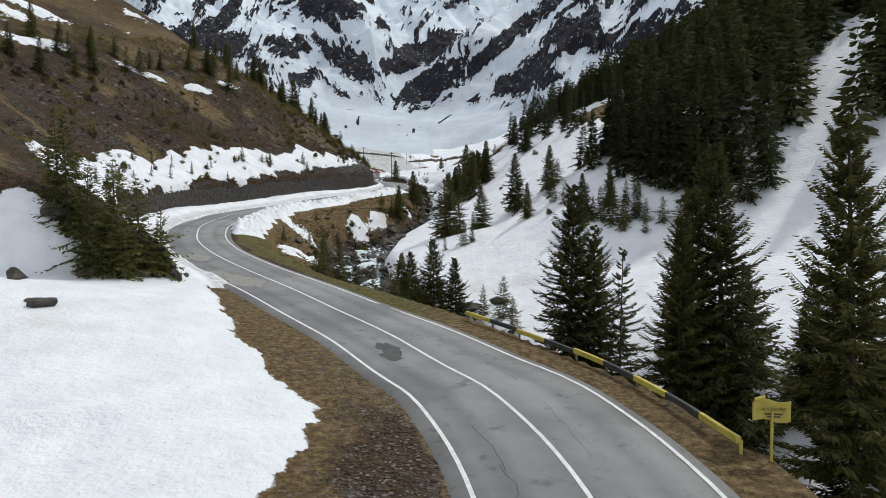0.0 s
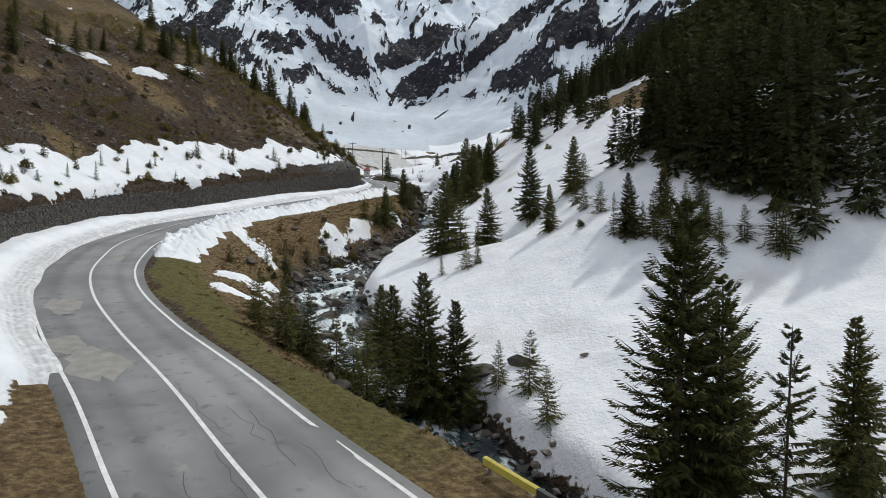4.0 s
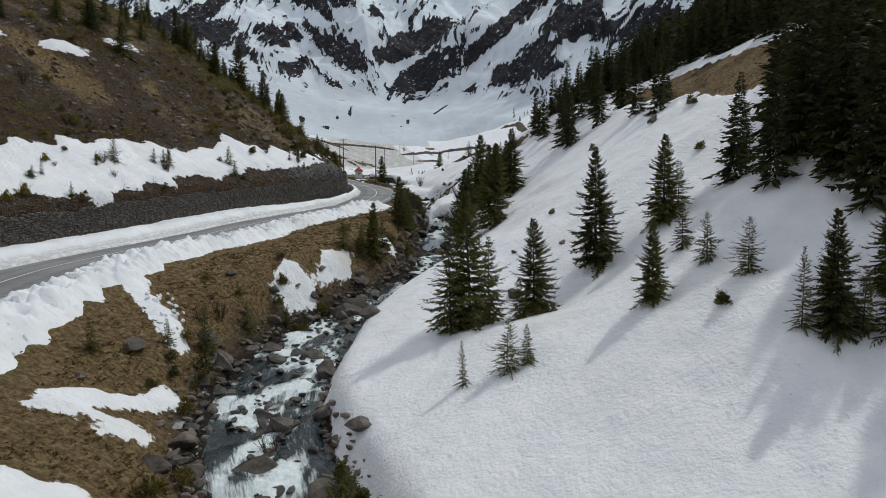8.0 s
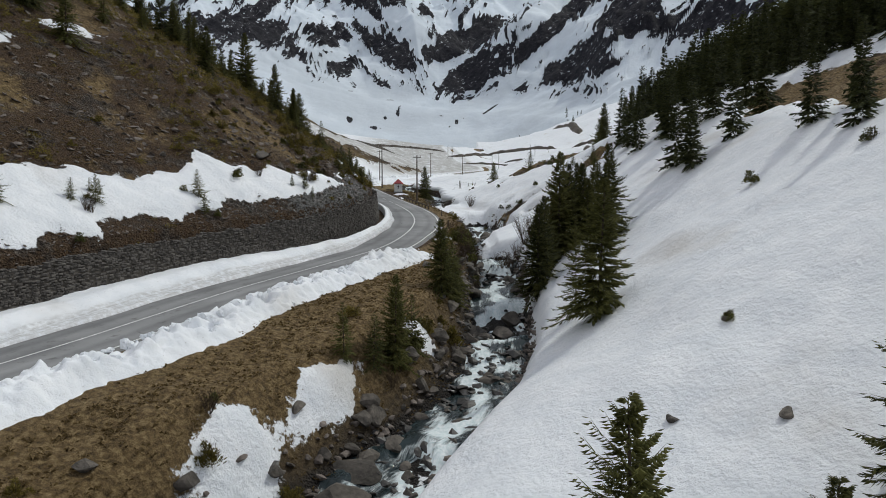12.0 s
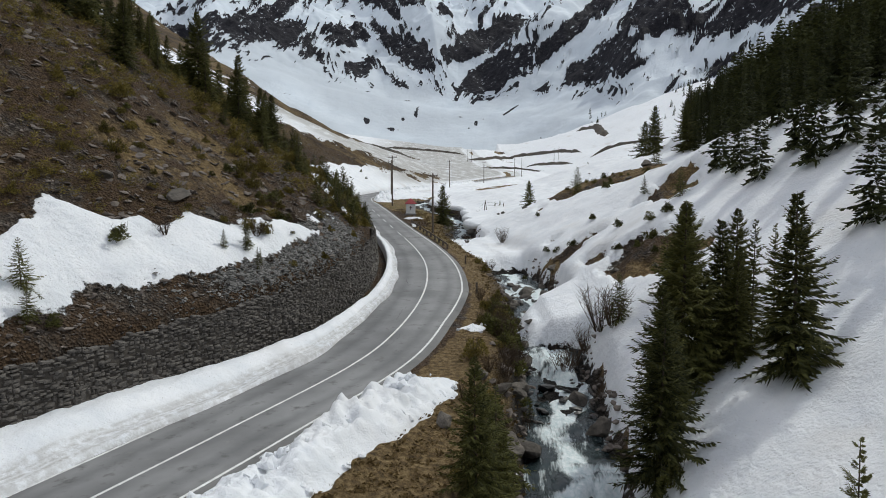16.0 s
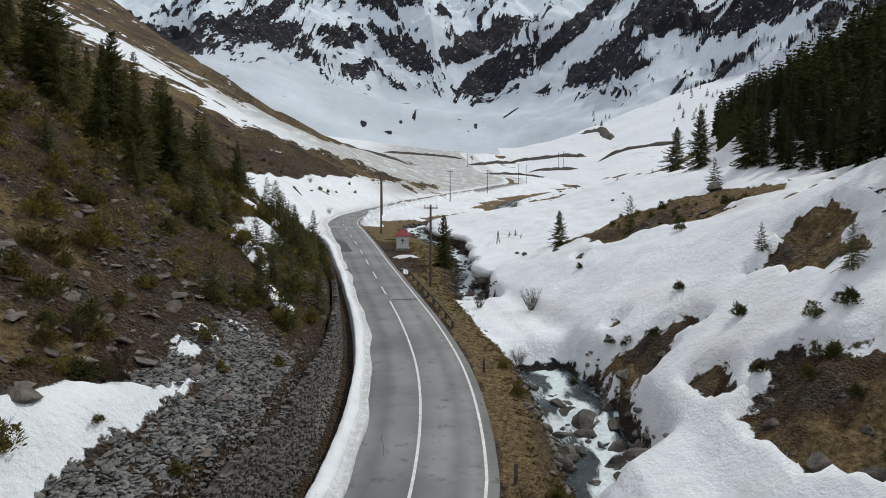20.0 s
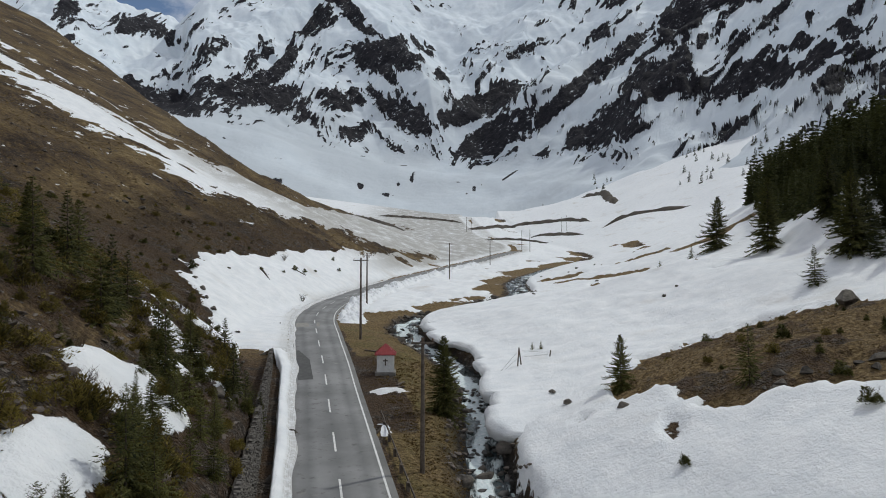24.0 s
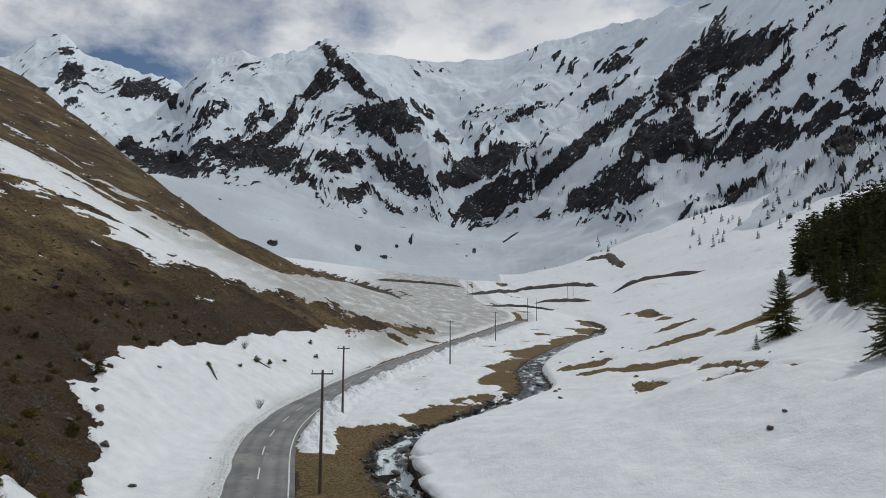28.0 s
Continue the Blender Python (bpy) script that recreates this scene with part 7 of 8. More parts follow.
for k in range(9000):
    x, y = rng.uniform(10, 46), rng.uniform(150, 236)
    i, j = int(np.searchsorted(xs, x)) - 1, int(np.searchsorted(ys, y)) - 1
    if SNOWS[j, i] > -0.15:
        continue
    s = rng.uniform(0.08, 0.19)
    places.append((rng.randrange(5), Matrix.Translation((x, y, top_z(x, y) - 0.03)) @ pose(0, 0, 0, 0, 0, rng.uniform(0, 360)) @ Matrix.Diagonal((s, s, s, 1))))
for k in range(40000):
    if len(places) > 34000:
        break
    x, y = rng.uniform(-44, -5), rng.uniform(98, 250)
    i, j = int(np.searchsorted(xs, x)) - 1, int(np.searchsorted(ys, y)) - 1
    u = LAND["up"][j, i]
    if LAND["dr"][j, i] > 0 or u < 2.6 or SNOWS[j, i] > -0.2 or LAND["n1"][j, i] + 0.5 * LAND["n2"][j, i] < -0.15 + 0.5 * (u < 5):
        continue
    s = rng.uniform(0.1, 0.26)
    places.append((rng.randrange(5), Matrix.Translation((x, y, top_z(x, y) - 0.03)) @ pose(0, 0, 0, rng.uniform(-15, 15), rng.uniform(-15, 15), rng.uniform(0, 360)) @ Matrix.Diagonal((s, s, s * rng.uniform(0.6, 1.1), 1))))
for k in range(9000):
    y = rng.uniform(232, 380)
    x = np.interp(y, RL[:, 1], RL[:, 0]) - np.interp(y, *TOE_D) - 2 - 90 * rng.random() ** 1.3
    if SNOWS[int(np.searchsorted(ys, y)) - 1, int(np.searchsorted(xs, x)) - 1] > -0.7:
        continue
    s = rng.uniform(0.2, 0.5)
    places.append((rng.randrange(5), Matrix.Translation((x, y, top_z(x, y) - 0.04)) @ pose(0, 0, 0, rng.uniform(-15, 15), rng.uniform(-15, 15), rng.uniform(0, 360)) @ Matrix.Diagonal((s, s, s * rng.uniform(0.5, 0.9), 1))))
joined("dry_grass", TUFTS, places, STRAW, "flattened tufts of last year's dry grass", "grass")


# ---- built things ----
def box(bm, size, at=(0, 0, 0), turn=0.0, bevel=0.0):
    m = Matrix.Translation(at) @ pose(0, 0, 0, 0, 0, turn) @ Matrix.Diagonal((*size, 1))
    made = bmesh.ops.create_cube(bm, size=1.0, matrix=m)
    if bevel:
        edges = list({e for v in made["verts"] for e in v.link_edges})
        bmesh.ops.bevel(bm, geom=edges, offset=bevel, segments=1, affect="EDGES")


def tube(bm, p, q, r0, r1, sides=8):
    p, q = Vector(p), Vector(q)
    d = q - p
    m = Matrix.Translation((p + q) / 2) @ d.to_track_quat("Z", "Y").to_matrix().to_4x4()
    bmesh.ops.create_cone(bm, cap_ends=True, segments=sides, radius1=r0, radius2=r1, depth=d.length, matrix=m)


CONCRETE = simple("weathered_concrete", (0.13, 0.125, 0.115), (0.27, 0.255, 0.235), 3, 0.9, relief=0.01)
OLDWOOD = simple("weathered_wood", (0.055, 0.042, 0.033), (0.15, 0.12, 0.095), 5, 0.9, relief=0.015)
PORCELAIN = simple("insulator_porcelain", (0.12, 0.07, 0.045), (0.2, 0.12, 0.08), 5, 0.35, relief=0.001)
LIME = simple("white_limewash", (0.62, 0.62, 0.61), (0.8, 0.8, 0.79), 2.5, 0.85, relief=0.008)
REDTIN = simple("red_tin_roof", (0.22, 0.018, 0.022), (0.36, 0.035, 0.04), 3, 0.5, relief=0.004)
YELLOW = simple("yellow_road_paint", (0.36, 0.29, 0.04), (0.55, 0.46, 0.09), 2.5, 0.6, relief=0.004)
BLACK = simple("black_road_paint", (0.018, 0.018, 0.02), (0.05, 0.05, 0.052), 3, 0.55, relief=0.004)
STEEL = simple("dull_steel", (0.16, 0.16, 0.165), (0.3, 0.3, 0.3), 8, 0.5, 0.6, relief=0.002)
TAR = simple("fresh_asphalt", (0.045, 0.045, 0.046), (0.085, 0.084, 0.083), 2.2, 0.8, relief=0.006)
PALE = simple("pale_asphalt", (0.2, 0.19, 0.175), (0.31, 0.295, 0.27), 1.6, 0.85, relief=0.006)
CRACK = simple("crack_filler", (0.035, 0.035, 0.037), (0.065, 0.064, 0.064), 6, 0.7, relief=0.002)


def power_pole(x, y, height, label, arm=1.7, stays=True):
    pole = new("power_pole")
    z = top_z(x, y)
    pole.location = (x, y, z)
    bm = bmesh.new()
    tube(bm, (0, 0, -0.5), (0, 0, height), 0.17, 0.105, 10)
    part("shaft", bm, OLDWOOD, pole, smooth=False)
    if arm:
        bm = bmesh.new()
        box(bm, (arm, 0.1, 0.12), (0, -0.12, height - 0.35), bevel=0.012)
        cross = part("crossarm", bm, OLDWOOD, pole)
        for o in (-arm / 2 + 0.1, 0.0, arm / 2 - 0.1):
            bm = bmesh.new()
            tube(bm, (o, -0.12, height - 0.3), (o, -0.12, height - 0.16), 0.02, 0.02, 6)
            tube(bm, (o, -0.12, height - 0.17), (o, -0.12, height - 0.03), 0.055, 0.035, 8)
            part("insulator", bm, PORCELAIN, cross, "brown glazed insulator")
    return tagged(pole, label, "power pole", "power poles along the road")


power_pole(-11.8, 244.2, 10.7, "tall weathered wooden power pole beside the road bend", 2.0)
power_pole(-1.5, 199.0, 8.7, "weathered wooden power pole by the stream bank", 1.5)
for x, y, h in ((-15.3, 277.5, 9.4), (-1.0, 346.3, 10.4), (13.8, 413, 9.6)):
    power_pole(x, y, h, "weathered wooden power pole along the snowy road")
for x, y, h in ((38, 538, 12), (42.5, 538, 12), (84, 690, 12), (88, 690, 12), (10, 720, 12), (14, 724, 12)):
    power_pole(x, y, h, "distant wooden pole of a twin pylon", 0)

# roadside shrine
shrine = new("wayside_shrine")
sx, sy_ = -6.6, 225.6
shrine.location, shrine.rotation_euler = (sx, sy_, top_z(sx, sy_) - 0.02), (0, 0, radians(4))
bm = bmesh.new()
box(bm, (2.1, 2.1, 0.4), (0, 0, 0.1), bevel=0.03)
part("plinth", bm, CONCRETE, shrine, "grey concrete plinth")
bm = bmesh.new()
box(bm, (1.75, 1.75, 1.85), (0, 0, 1.2), bevel=0.015)
part("body", bm, LIME, shrine, "whitewashed walls")
bm = bmesh.new()
rv = [bm.verts.new(p) for p in ((-1.1, -1.1, 2.1), (1.1, -1.1, 2.1), (1.1, 1.1, 2.1), (-1.1, 1.1, 2.1), (-1.1, -1.1, 2.02), (1.1, -1.1, 2.02), (1.1, 1.1, 2.02), (-1.1, 1.1, 2.02), (0, 0, 3.15))]
for f in ((0, 1, 8), (1, 2, 8), (2, 3, 8), (3, 0, 8), (4, 5, 1, 0), (5, 6, 2, 1), (6, 7, 3, 2), (7, 4, 0, 3), (7, 6, 5, 4)):
    bm.faces.new([rv[k] for k in f])
roof = part("roof", bm, REDTIN, shrine, "pointed red tin roof")
for side in range(4):
    for o in np.linspace(-0.9, 0.9, 8):
        bm = bmesh.new()
        m = pose(0, 0, 0, 0, 0, 90 * side)
        k = 1 - abs(o) / 1.1
        tube(bm, m @ Vector((o, -1.1, 2.12)), m @ Vector((o, -1.1 + 1.1 * k, 2.12 + 1.05 * k)), 0.022, 0.022, 5)
        part("roof_seam", bm, REDTIN, roof)
bm = bmesh.new()
box(bm, (0.13, 0.05, 0.72), (0, -0.895, 1.32), bevel=0.008)
box(bm, (0.46, 0.046, 0.13), (0, -0.896, 1.45), bevel=0.008)
part("cross", bm, OLDWOOD, shrine, "dark wooden cross on the front wall")
tagged(shrine, "small whitewashed wayside shrine with a pointed red roof", "shrine")


def road_point(y, offset, lift=0.0):
    i = int(np.argmin(np.abs(RL[:, 1] - y)))
    t = RL[min(i + 1, len(RL) - 1)] - RL[i - 1]
    t = t / np.linalg.norm(t)
    return Vector((RL[i, 0] + t[1] * offset, RL[i, 1] - t[0] * offset, RZ[i] + lift)), math.degrees(math.atan2(t[1], t[0]))


# striped guard barrier on the outside of the bend
barrier = new("guard_barrier")
tagged(barrier, "bent roadside guard rail striped yellow and black", "guard rail")
rail = smooth_line([(3.7, 36.9), (6.4, 32.3), (8.35, 27.95), (9.5, 23.4), (10.0, 19.2)], 0.05)
length = np.concatenate([[0], np.cumsum(np.linalg.norm(np.diff(rail, axis=0), axis=1))])
count = 9
bend = np.polyfit(length, [top_z(x, y) for x, y in rail], 2)
for k in range(count):
    a, b = length[-1] * k / count, length[-1] * (k + 1) / count
    stops = np.linspace(a + 0.01, b - 0.01, 6)
    px, py = np.interp(stops, length, rail[:, 0]), np.interp(stops, length, rail[:, 1])
    tx, ty = np.gradient(px), np.gradient(py)
    n = np.hypot(tx, ty)
    nx, ny = -ty / n, tx / n
    V, F = [], []
    prof = ((0.0, 0.4), (0.08, 0.385), (0.09, 0.34), (0.06, 0.3), (0.09, 0.26), (0.08, 0.2), (0.0, 0.18), (-0.07, 0.19), (-0.07, 0.39))
    for j in range(6):
        z = float(np.polyval(bend, stops[j])) + 0.1 - 0.06 * (k in (2, 3))
        V.extend((px[j] - nx[j] * -o, py[j] - ny[j] * -o, z + h) for o, h in prof)
    m = len(prof)
    for j in range(5):
        for q_ in range(m):
            F.append((j * m + q_, j * m + (q_ + 1) % m, (j + 1) * m + (q_ + 1) % m, (j + 1) * m + q_))
    F.append(tuple(range(m)))
    F.append(tuple(range(5 * m + m - 1, 5 * m - 1, -1)))
    link("rail_section", V, F, YELLOW if k % 2 == 0 else BLACK, barrier, "yellow rail section" if k % 2 == 0 else "black rail section")
for k in range(count + 1):
    s = min(max(length[-1] * k / count, 0.05), length[-1] - 0.05)
    x, y = float(np.interp(s, length, rail[:, 0])), float(np.interp(s, length, rail[:, 1]))
    bm = bmesh.new()
    z = top_z(x, y)
    box(bm, (0.1, 0.1, 1.0), (x + 0.12, y + 0.04, z - 0.08), 70, 0.008)
    part("post", bm, STEEL if k < count else YELLOW, barrier)

# altitude sign
sign = new("altitude_sign")
gx, gy = 10.75, 18.75
sign.location, sign.rotation_euler = (gx, gy, top_z(gx, gy)), (0, 0, radians(-12))
bm = bmesh.new()
tube(bm, (0, 0, -0.4), (0, 0, 1.5), 0.045, 0.045, 8)
part("post", bm, YELLOW, sign)
V, F = [], []
steps = 14
for k in range(steps + 1):
    u = k / steps
    x, bend = -0.5 + u, 0.05 * math.sin(u * math.pi * 2)
    for yy in (-0.02, 0.02):
        V.extend(((x, yy + 0.05 * math.sin(u * 3.1), 1.18 + bend), (x, yy + 0.05 * math.sin(u * 3.1), 1.78 + bend)))
for k in range(steps):
    i = k * 4
    F.extend(((i, i + 4, i + 5, i + 1), (i + 2, i + 3, i + 7, i + 6), (i + 1, i + 5, i + 7, i + 3), (i, i + 2, i + 6, i + 4)))
F.extend(((0, 1, 3, 2), (steps * 4, steps * 4 + 2, steps * 4 + 3, steps * 4 + 1)))
board = link("board", V, F, YELLOW, sign, "yellow sheet cut like an unrolled scroll")
bm = bmesh.new()
tube(bm, (-0.47, 0, 1.78), (-0.2, 0.02, 1.9), 0.07, 0.05, 10)
part("scroll_curl", bm, YELLOW, board)
bm = bmesh.new()
tube(bm, (-0.5, 0.0, 1.2), (-0.5, 0.0, 1.72), 0.045, 0.045, 10)
part("scroll_end", bm, YELLOW, board)
words = bpy.data.curves.new("lettering", "FONT")
words.body, words.size, words.extrude, words.align_x = "ALTITUDINE", 0.125, 0.002, "CENTER"
temp = new("lettering_curve", words)
letters = bpy.data.meshes.new_from_object(temp)
bpy.data.objects.remove(temp)
letters.materials.append(BLACK)
lettering = new("lettering", letters)
lettering.parent = board
lettering.matrix_basis = Matrix.Translation((0.03, -0.0, 1.5)) @ pose(0, 0, 0, 90, 0, 0) @ pose(0, 0, 0.03)
for z, w in ((1.4, 0.5), (1.32, 0.36)):
    bm = bmesh.new()
    box(bm, (w, 0.006, 0.04), (0.03, -0.03, z))
    part("text_bar", bm, BLACK, board)
tagged(sign, "yellow scroll-shaped altitude sign on a thin post", "sign")

# low guard of posts and planks on the stream side
guard = new("low_guard_rail")
tagged(guard, "low weathered guard of short posts and planks by the road edge", "guard rail")
gys = np.arange(180, 213, 3.0)
for a, b in zip(gys[:-1], gys[1:]):
    p, turn = road_point(a, 3.95)
    p2, _ = road_point(b, 3.95)
    bm = bmesh.new()
    box(bm, (0.3, 0.2, 0.75), (p.x, p.y, p.z + 0.02), turn, 0.02)
    part("post", bm, OLDWOOD, guard)
    bm = bmesh.new()
    d = (p2 - p)
    m = Matrix.Translation((p + p2) / 2 + Vector((0.08, 0, 0.3))) @ d.to_track_quat("X", "Z").to_matrix().to_4x4() @ Matrix.Diagonal((d.length * 0.96, 0.06, 0.2, 1))
    bmesh.ops.create_cube(bm, size=1.0, matrix=m)
    part("plank", bm, OLDWOOD, guard)
for y, off in ((155.0, 4.3), (168.5, 4.2)):
    p, _ = road_point(y, off)
    marker = new("marker_post")
    marker.location = (p.x, p.y, top_z(p.x, p.y))
    bm = bmesh.new()
    box(bm, (0.14, 0.14, 1.1), (0, 0, 0.35), 20, 0.02)
    part("shaft", bm, OLDWOOD, marker)
    tagged(marker, "short dark wooden post on the road verge", "post")

# wire fence across the snow
fence = new("wire_fence")
tagged(fence, "leaning wooden fence posts with slack wire in the snow", "fence")
spots = [(7.0, 225.2, 1.9, 5), (7.5, 225.8, 1.8, -9), (10.6, 227.5, 0.7, 12), (4.9, 224.2, 0.5, 3)]
for x, y, h, lean in spots:
    z = top_z(x, y)
    bm = bmesh.new()
    tube(bm, (x, y, z - 0.4), (x + h * math.tan(radians(lean)), y, z + h), 0.075, 0.06, 7)
    part("post", bm, OLDWOOD, fence)
for (xa, ya, ha, _), (xb, yb, hb, _) in ((spots[1], spots[2]), (spots[0], spots[3])):
    for f in (0.45, 0.8):
        bm = bmesh.new()
        tube(bm, (xa, ya, top_z(xa, ya) + ha * f), (xb, yb, top_z(xb, yb) + hb * f * 0.8), 0.012, 0.012, 4)
        part("wire", bm, STEEL, fence)

# planks and rubble by the shrine
for x, y, turn, l in ((-5.3, 219.4, 30, 2.4), (-4.7, 221.2, 75, 1.9), (-9.4, 236.5, -35, 2.2), (-19.9, 233.2, 150, 1.8)):
    log = new("old_plank")
    log.matrix_basis = Matrix.Translation((x, y, top_z(x, y) + 0.09)) @ pose(0, 0, 0, 2, 0, turn)
    bm = bmesh.new()
    box(bm, (l, 0.22, 0.14), (0, 0, 0), 0, 0.015)
    part("board", bm, OLDWOOD, log)
    tagged(log, "old grey plank lying on the ground", "plank")


# banks of bare earth along the old track in the valley head
EARTH = simple("dark_bank_earth", (0.03, 0.024, 0.02), (0.085, 0.068, 0.052), 0.12, 0.95, relief=0.3, fine=0.8)
for points, w_, h_ in (([(10, 742), (35, 770), (60, 795), (90, 760), (112, 712)], 5, 2.5), ([(60, 700), (72, 688), (92, 640)], 4, 2), ([(106, 645), (130, 650), (168, 640)], 4, 2.5), ([(136, 890), (150, 850), (142, 760)], 6, 3),
                      ([(-55, 500), (-42, 515), (-22, 548)], 3.5, 1.5), ([(-70, 760), (-20, 800), (10, 805)], 4, 2), ([(20, 640), (45, 655), (70, 640)], 3, 1.5), ([(-130, 1010), (-90, 1020), (-60, 1005)], 9, 3), ([(-60, 960), (-35, 990), (-20, 1000)], 7, 3)):
    line = smooth_line(points, 4.0)
    t = np.gradient(line, axis=0)
    t /= np.linalg.norm(t, axis=1)[:, None]
    V, F = [], []
    for k, (x, y) in enumerate(line):
        taper = min(1, k / 3, (len(line) - 1 - k) / 3) * (0.7 + 0.5 * rng.random())
        for o, up_ in ((-1, -0.8), (-0.5, 0.6), (0.1, 1.0), (1, -0.8)):
            px, py = x + t[k, 1] * o * w_ * taper, y - t[k, 0] * o * w_ * taper
            V.append((px, py, far_z(px, py) + up_ * h_ * taper))
    for k in range(len(line) - 1):
        for c in range(3):
            F.append((k * 4 + c, k * 4 + c + 1, k * 4 + 5 + c, k * 4 + 4 + c))
    tagged(link("earth_bank", V, F, EARTH, smooth=True), "bank of dark bare earth in the snowy valley head", "bank", kind="structure")


# ---- marks on the asphalt ----
def patch(points, mat, name, lift=0.006):
    """A flat repair on the road: points are (y, offset)."""
    V = []
    for y, o in points:
        p, _ = road_point(y, 0)
        i = np.interp(y, RL[:, 1], np.arange(len(RL)))
        k = int(i)
        f = i - k
        c = RL[k] * (1 - f) + RL[k + 1] * f
        t = RL[k + 1] - RL[k]
        t = t / np.linalg.norm(t)
        V.append((c[0] + t[1] * o, c[1] - t[0] * o, RZ[k] * (1 - f) + RZ[k + 1] * f + 0.03 * (1 - abs(o) / 3.3) + lift))
    return link(name, V, [tuple(range(len(V)))], mat, road)


def blob(y, o, ry, ro, mat, name, seed, n=18):
    r = random.Random(seed)
    return patch([(y + ry * math.sin(6.283 * k / n) * r.uniform(0.7, 1.15), o + ro * math.cos(6.283 * k / n) * r.uniform(0.7, 1.15)) for k in range(n)][::-1], mat, name)


blob(30.6, -1.1, 1.1, 0.5, TAR, "asphalt_repair", 1)
blob(29.6, -1.5, 0.7, 0.45, TAR, "asphalt_repair", 2)
blob(46.5, -1.7, 2.0, 1.1, PALE, "pale_asphalt_repair", 3, 26)
blob(49.3, -2.3, 1.3, 0.9, PALE, "pale_asphalt_repair", 4, 22)
blob(56, -1.6, 1.8, 0.9, PALE, "pale_asphalt_repair", 14, 22)
blob(71, 1.2, 1.6, 0.35, PALE, "pale_asphalt_repair", 5)
patch([(16, -2.6), (16, -0.2), (25.5, -0.25), (25.5, -2.7)], ASPHALT, "asphalt_repair", 0.003)
patch([(222, -2.7), (222, -1.2), (231, -1.4), (236, -2.5), (236, -2.8)], TAR, "asphalt_repair")
patch([(253, -2.7), (253, 0.6), (257, 0.7), (257, -2.7)], PALE, "pale_asphalt_repair")
patch([(190, 0.3), (190, 2.8), (190.5, 2.8), (190.5, 0.3)], TAR, "asphalt_repair")
for k in range(26):
    y0, o = rng.uniform(14, 40) if k < 14 else rng.uniform(40, 240), rng.uniform(-2.6, 2.6)
    if k < 9:
        o = rng.uniform(0.4, 2.7)
    n = rng.randint(5, 10)
    line, along = [], rng.random() < 0.75
    for j in range(n):
        line.append((y0 + j * (0.55 if along else 0.12), o + (rng.uniform(-0.12, 0.12) if along else j * 0.3)))
        o += rng.uniform(-0.13, 0.13) if along else 0
    w = rng.uniform(0.006, 0.011)
    left_side = [(y, max(-3.1, min(3.1, q_ - w))) for y, q_ in line]
    right_side = [(y + (0 if along else 0.03), max(-3.1, min(3.1, q_ + w))) for y, q_ in line][::-1]
    patch(right_side[::-1] + left_side[::-1], CRACK, "crack", 0.005)

# ---- the stone wall ----
wl_line = smooth_line(ROAD, 0.25)
wl_line = wl_line[(wl_line[:, 1] > 45.8) & (wl_line[:, 1] < 232.5)]
wt = np.gradient(wl_line, axis=0)
wt /= np.linalg.norm(wt, axis=1)[:, None]
wd, wh, wz = np.interp(wl_line[:, 1], *WALL_D), np.interp(wl_line[:, 1], *WALL_H), np.interp(wl_line[:, 1], *ROAD_Z)
wh = wh + 0.16 * fbm(wl_line[:, 1] / 5, wl_line[:, 0] / 5, 3, 77) + 0.16 * fbm(wl_line[:, 1] / 0.8, wl_line[:, 0] / 0.8, 2, 78)
wh = (wh - 0.12) * (0.35 + 0.65 * ease(45.8, 49.0, wl_line[:, 1]))
wn_ = np.stack([wt[:, 1], -wt[:, 0]], 1)


def wall_at(k, back, h):
    """A point of the wall's face: back is how far behind the face line, h above the road."""
    o = -(wd[k] + 0.05 + 0.1 * h + back)
    return (wl_line[k, 0] + wn_[k, 0] * o, wl_line[k, 1] + wn_[k, 1] * o, wz[k] + h)


V, F = [], []
for k in range(len(wl_line)):
    V.extend((wall_at(k, 0, -0.5), wall_at(k, 0, wh[k]), wall_at(k, 0.3, wh[k] - 0.06), wall_at(k, 0.55, -0.5)))
for k in range(len(wl_line) - 1):
    i = k * 4
    F.extend(((i, i + 4, i + 5, i + 1), (i + 1, i + 5, i + 6, i + 2), (i + 2, i + 6, i + 7, i + 3)))
F.extend(((0, 1, 2, 3), (len(V) - 4, len(V) - 1, len(V) - 2, len(V) - 3)))
wall = link("stone_wall", V, F, MORTAR)
tagged(wall, "dry grey rubble retaining wall beside the road", "wall", kind="structure")


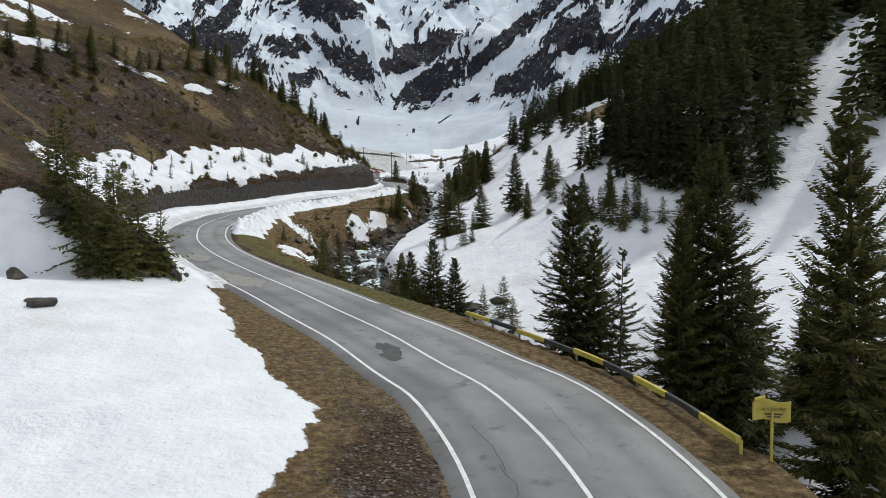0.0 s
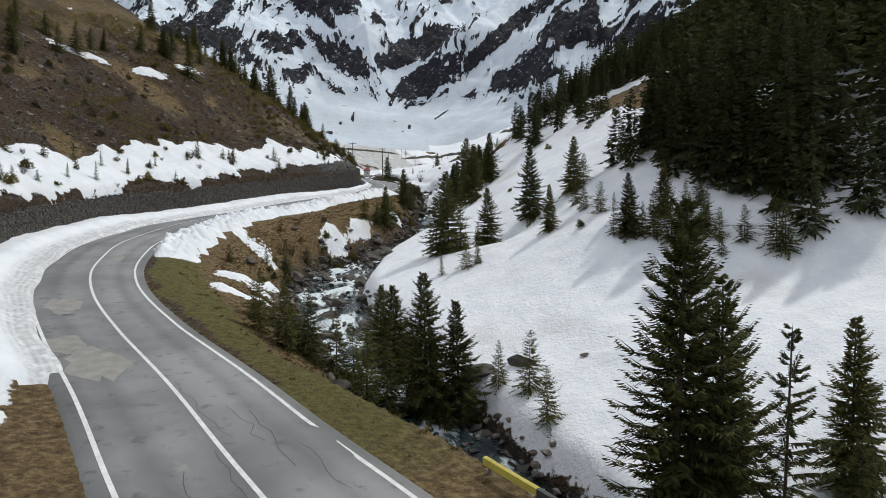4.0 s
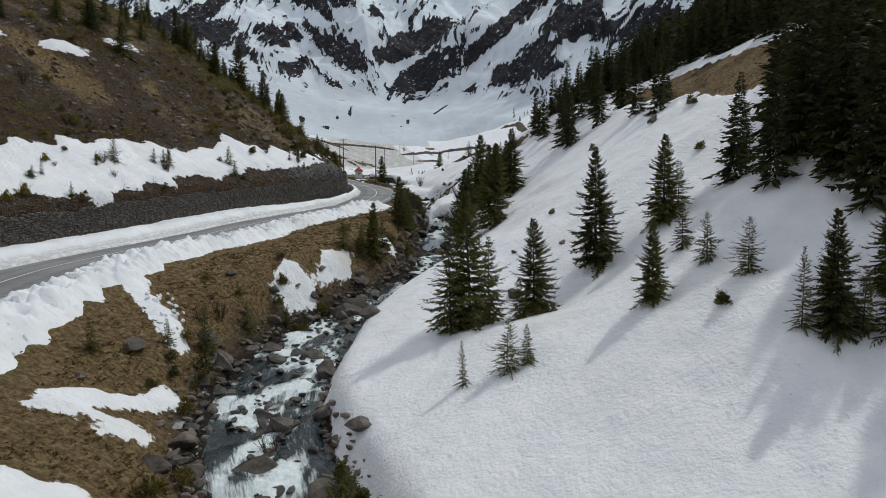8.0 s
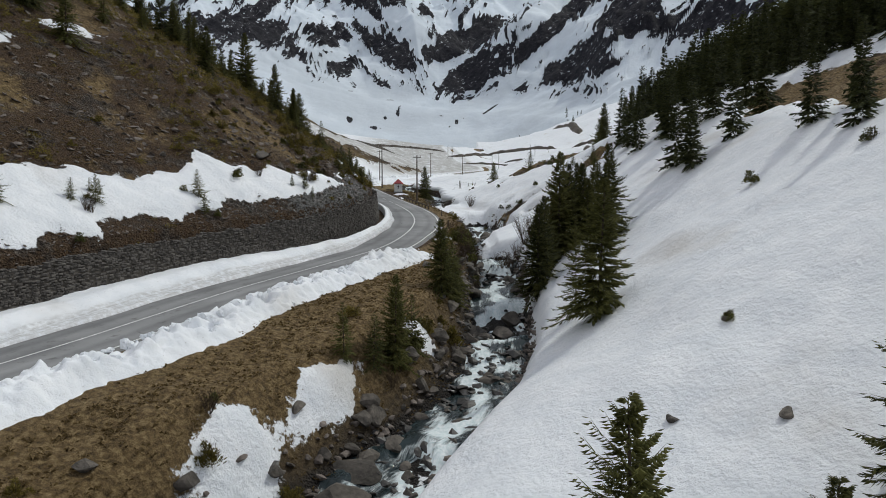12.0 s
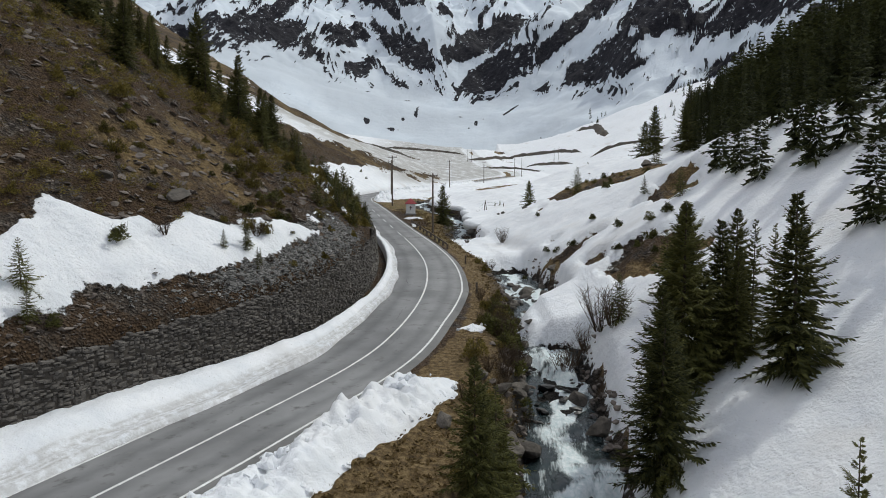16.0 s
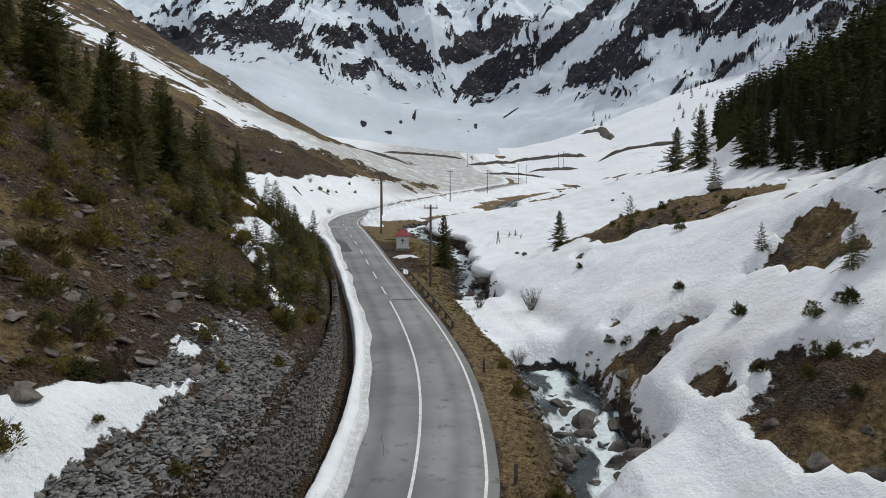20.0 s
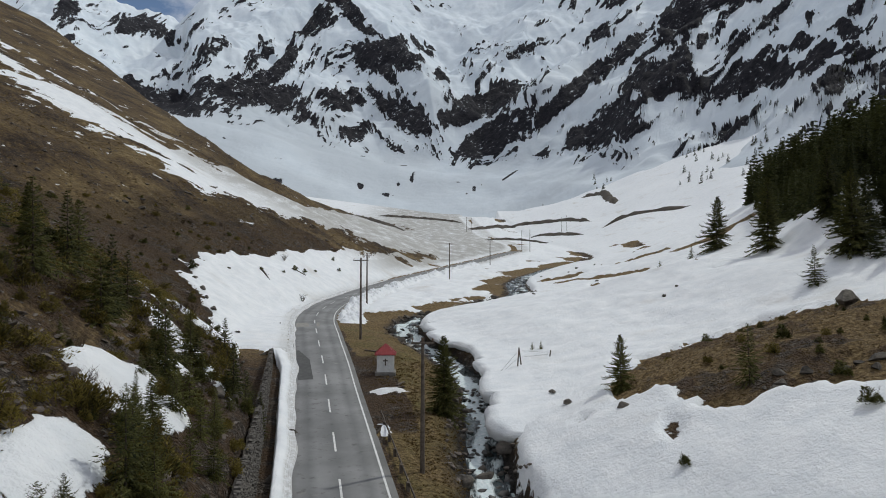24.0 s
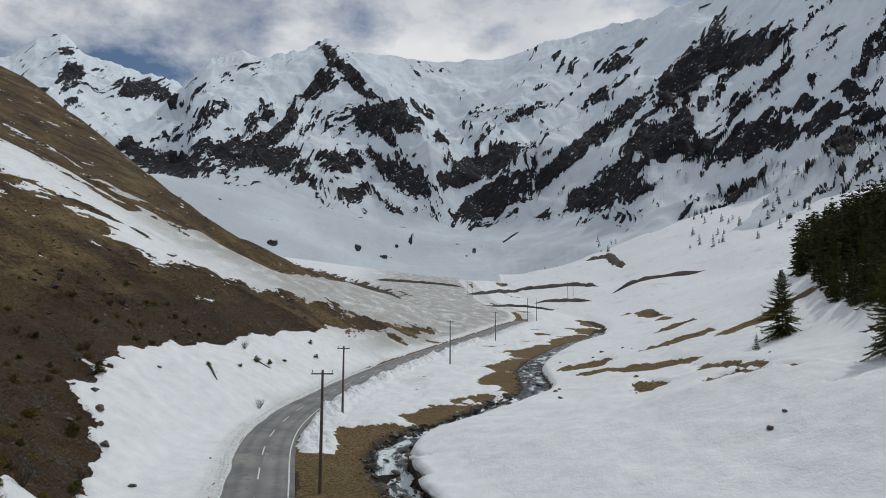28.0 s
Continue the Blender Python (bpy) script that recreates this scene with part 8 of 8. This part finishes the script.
def stone_mesh(seed):
    r = random.Random(seed)
    c = [(x + r.uniform(-0.09, 0.09), y, z + r.uniform(-0.1, 0.1)) for y in (0.5, -0.42) for z in (-0.47, 0.47) for x in (-0.47, 0.47)]
    V = [(x * (0.86 if y < 0 else 1), y + (r.uniform(-0.12, 0.12) if y < 0 else 0), z * (0.84 if y < 0 else 1)) for x, y, z in c]
    V.append((r.uniform(-0.15, 0.15), -0.62, r.uniform(-0.15, 0.15)))
    F = [(0, 1, 5, 4), (2, 6, 7, 3), (0, 4, 6, 2), (1, 3, 7, 5), (4, 5, 8), (5, 7, 8), (7, 6, 8), (6, 4, 8)]
    me = bpy.data.meshes.new("stone")
    me.from_pydata(V, [], F)
    me.materials.append(STONE)
    return me


STONES = [stone_mesh(300 + k) for k in range(10)]
tri = []
for me in STONES:
    bm = bmesh.new()
    bm.from_mesh(me)
    bmesh.ops.triangulate(bm, faces=bm.faces)
    t = bpy.data.meshes.new("stone_tri")
    bm.to_mesh(t)
    bm.free()
    tri.append(t)
near_stones, rest = 0, []
h = 0.1
while h < 3.7:
    course = rng.uniform(0.1, 0.21)
    s = rng.uniform(0, 2)
    while s < len(wl_line) - 5:
        w = rng.uniform(0.14, 0.56) * (0.75 + course)
        k = int(s + w * 2)
        hh = h + rng.uniform(-0.06, 0.06) + 0.1 * math.sin(k * 0.09 + h * 3)
        if k < len(wl_line) and hh + course < wh[k] + 0.14 and rng.random() > 0.02:
            x, y, z = wall_at(k, 0.03, hh + course / 2)
            turn = math.degrees(math.atan2(wt[k, 1], wt[k, 0]))
            m = Matrix.Translation((x, y, z)) @ pose(0, 0, 0, rng.uniform(-9, 9) + 4, rng.uniform(-10, 10), turn + rng.uniform(-7, 7)) @ Matrix.Diagonal((w * 0.98, rng.uniform(0.14, 0.34), course * rng.uniform(0.75, 1.25), 1))
            pick = rng.randrange(10)
            if 158 < y < 170 and near_stones < 300:
                near_stones += 1
                ob = new("stone", STONES[pick])
                ob.parent = wall
                ob.matrix_basis = m
            else:
                rest.append((pick, m))
        s += w * 4
    h += course
joined("wall_stones", tri, rest, STONE, "", "", parent=wall)
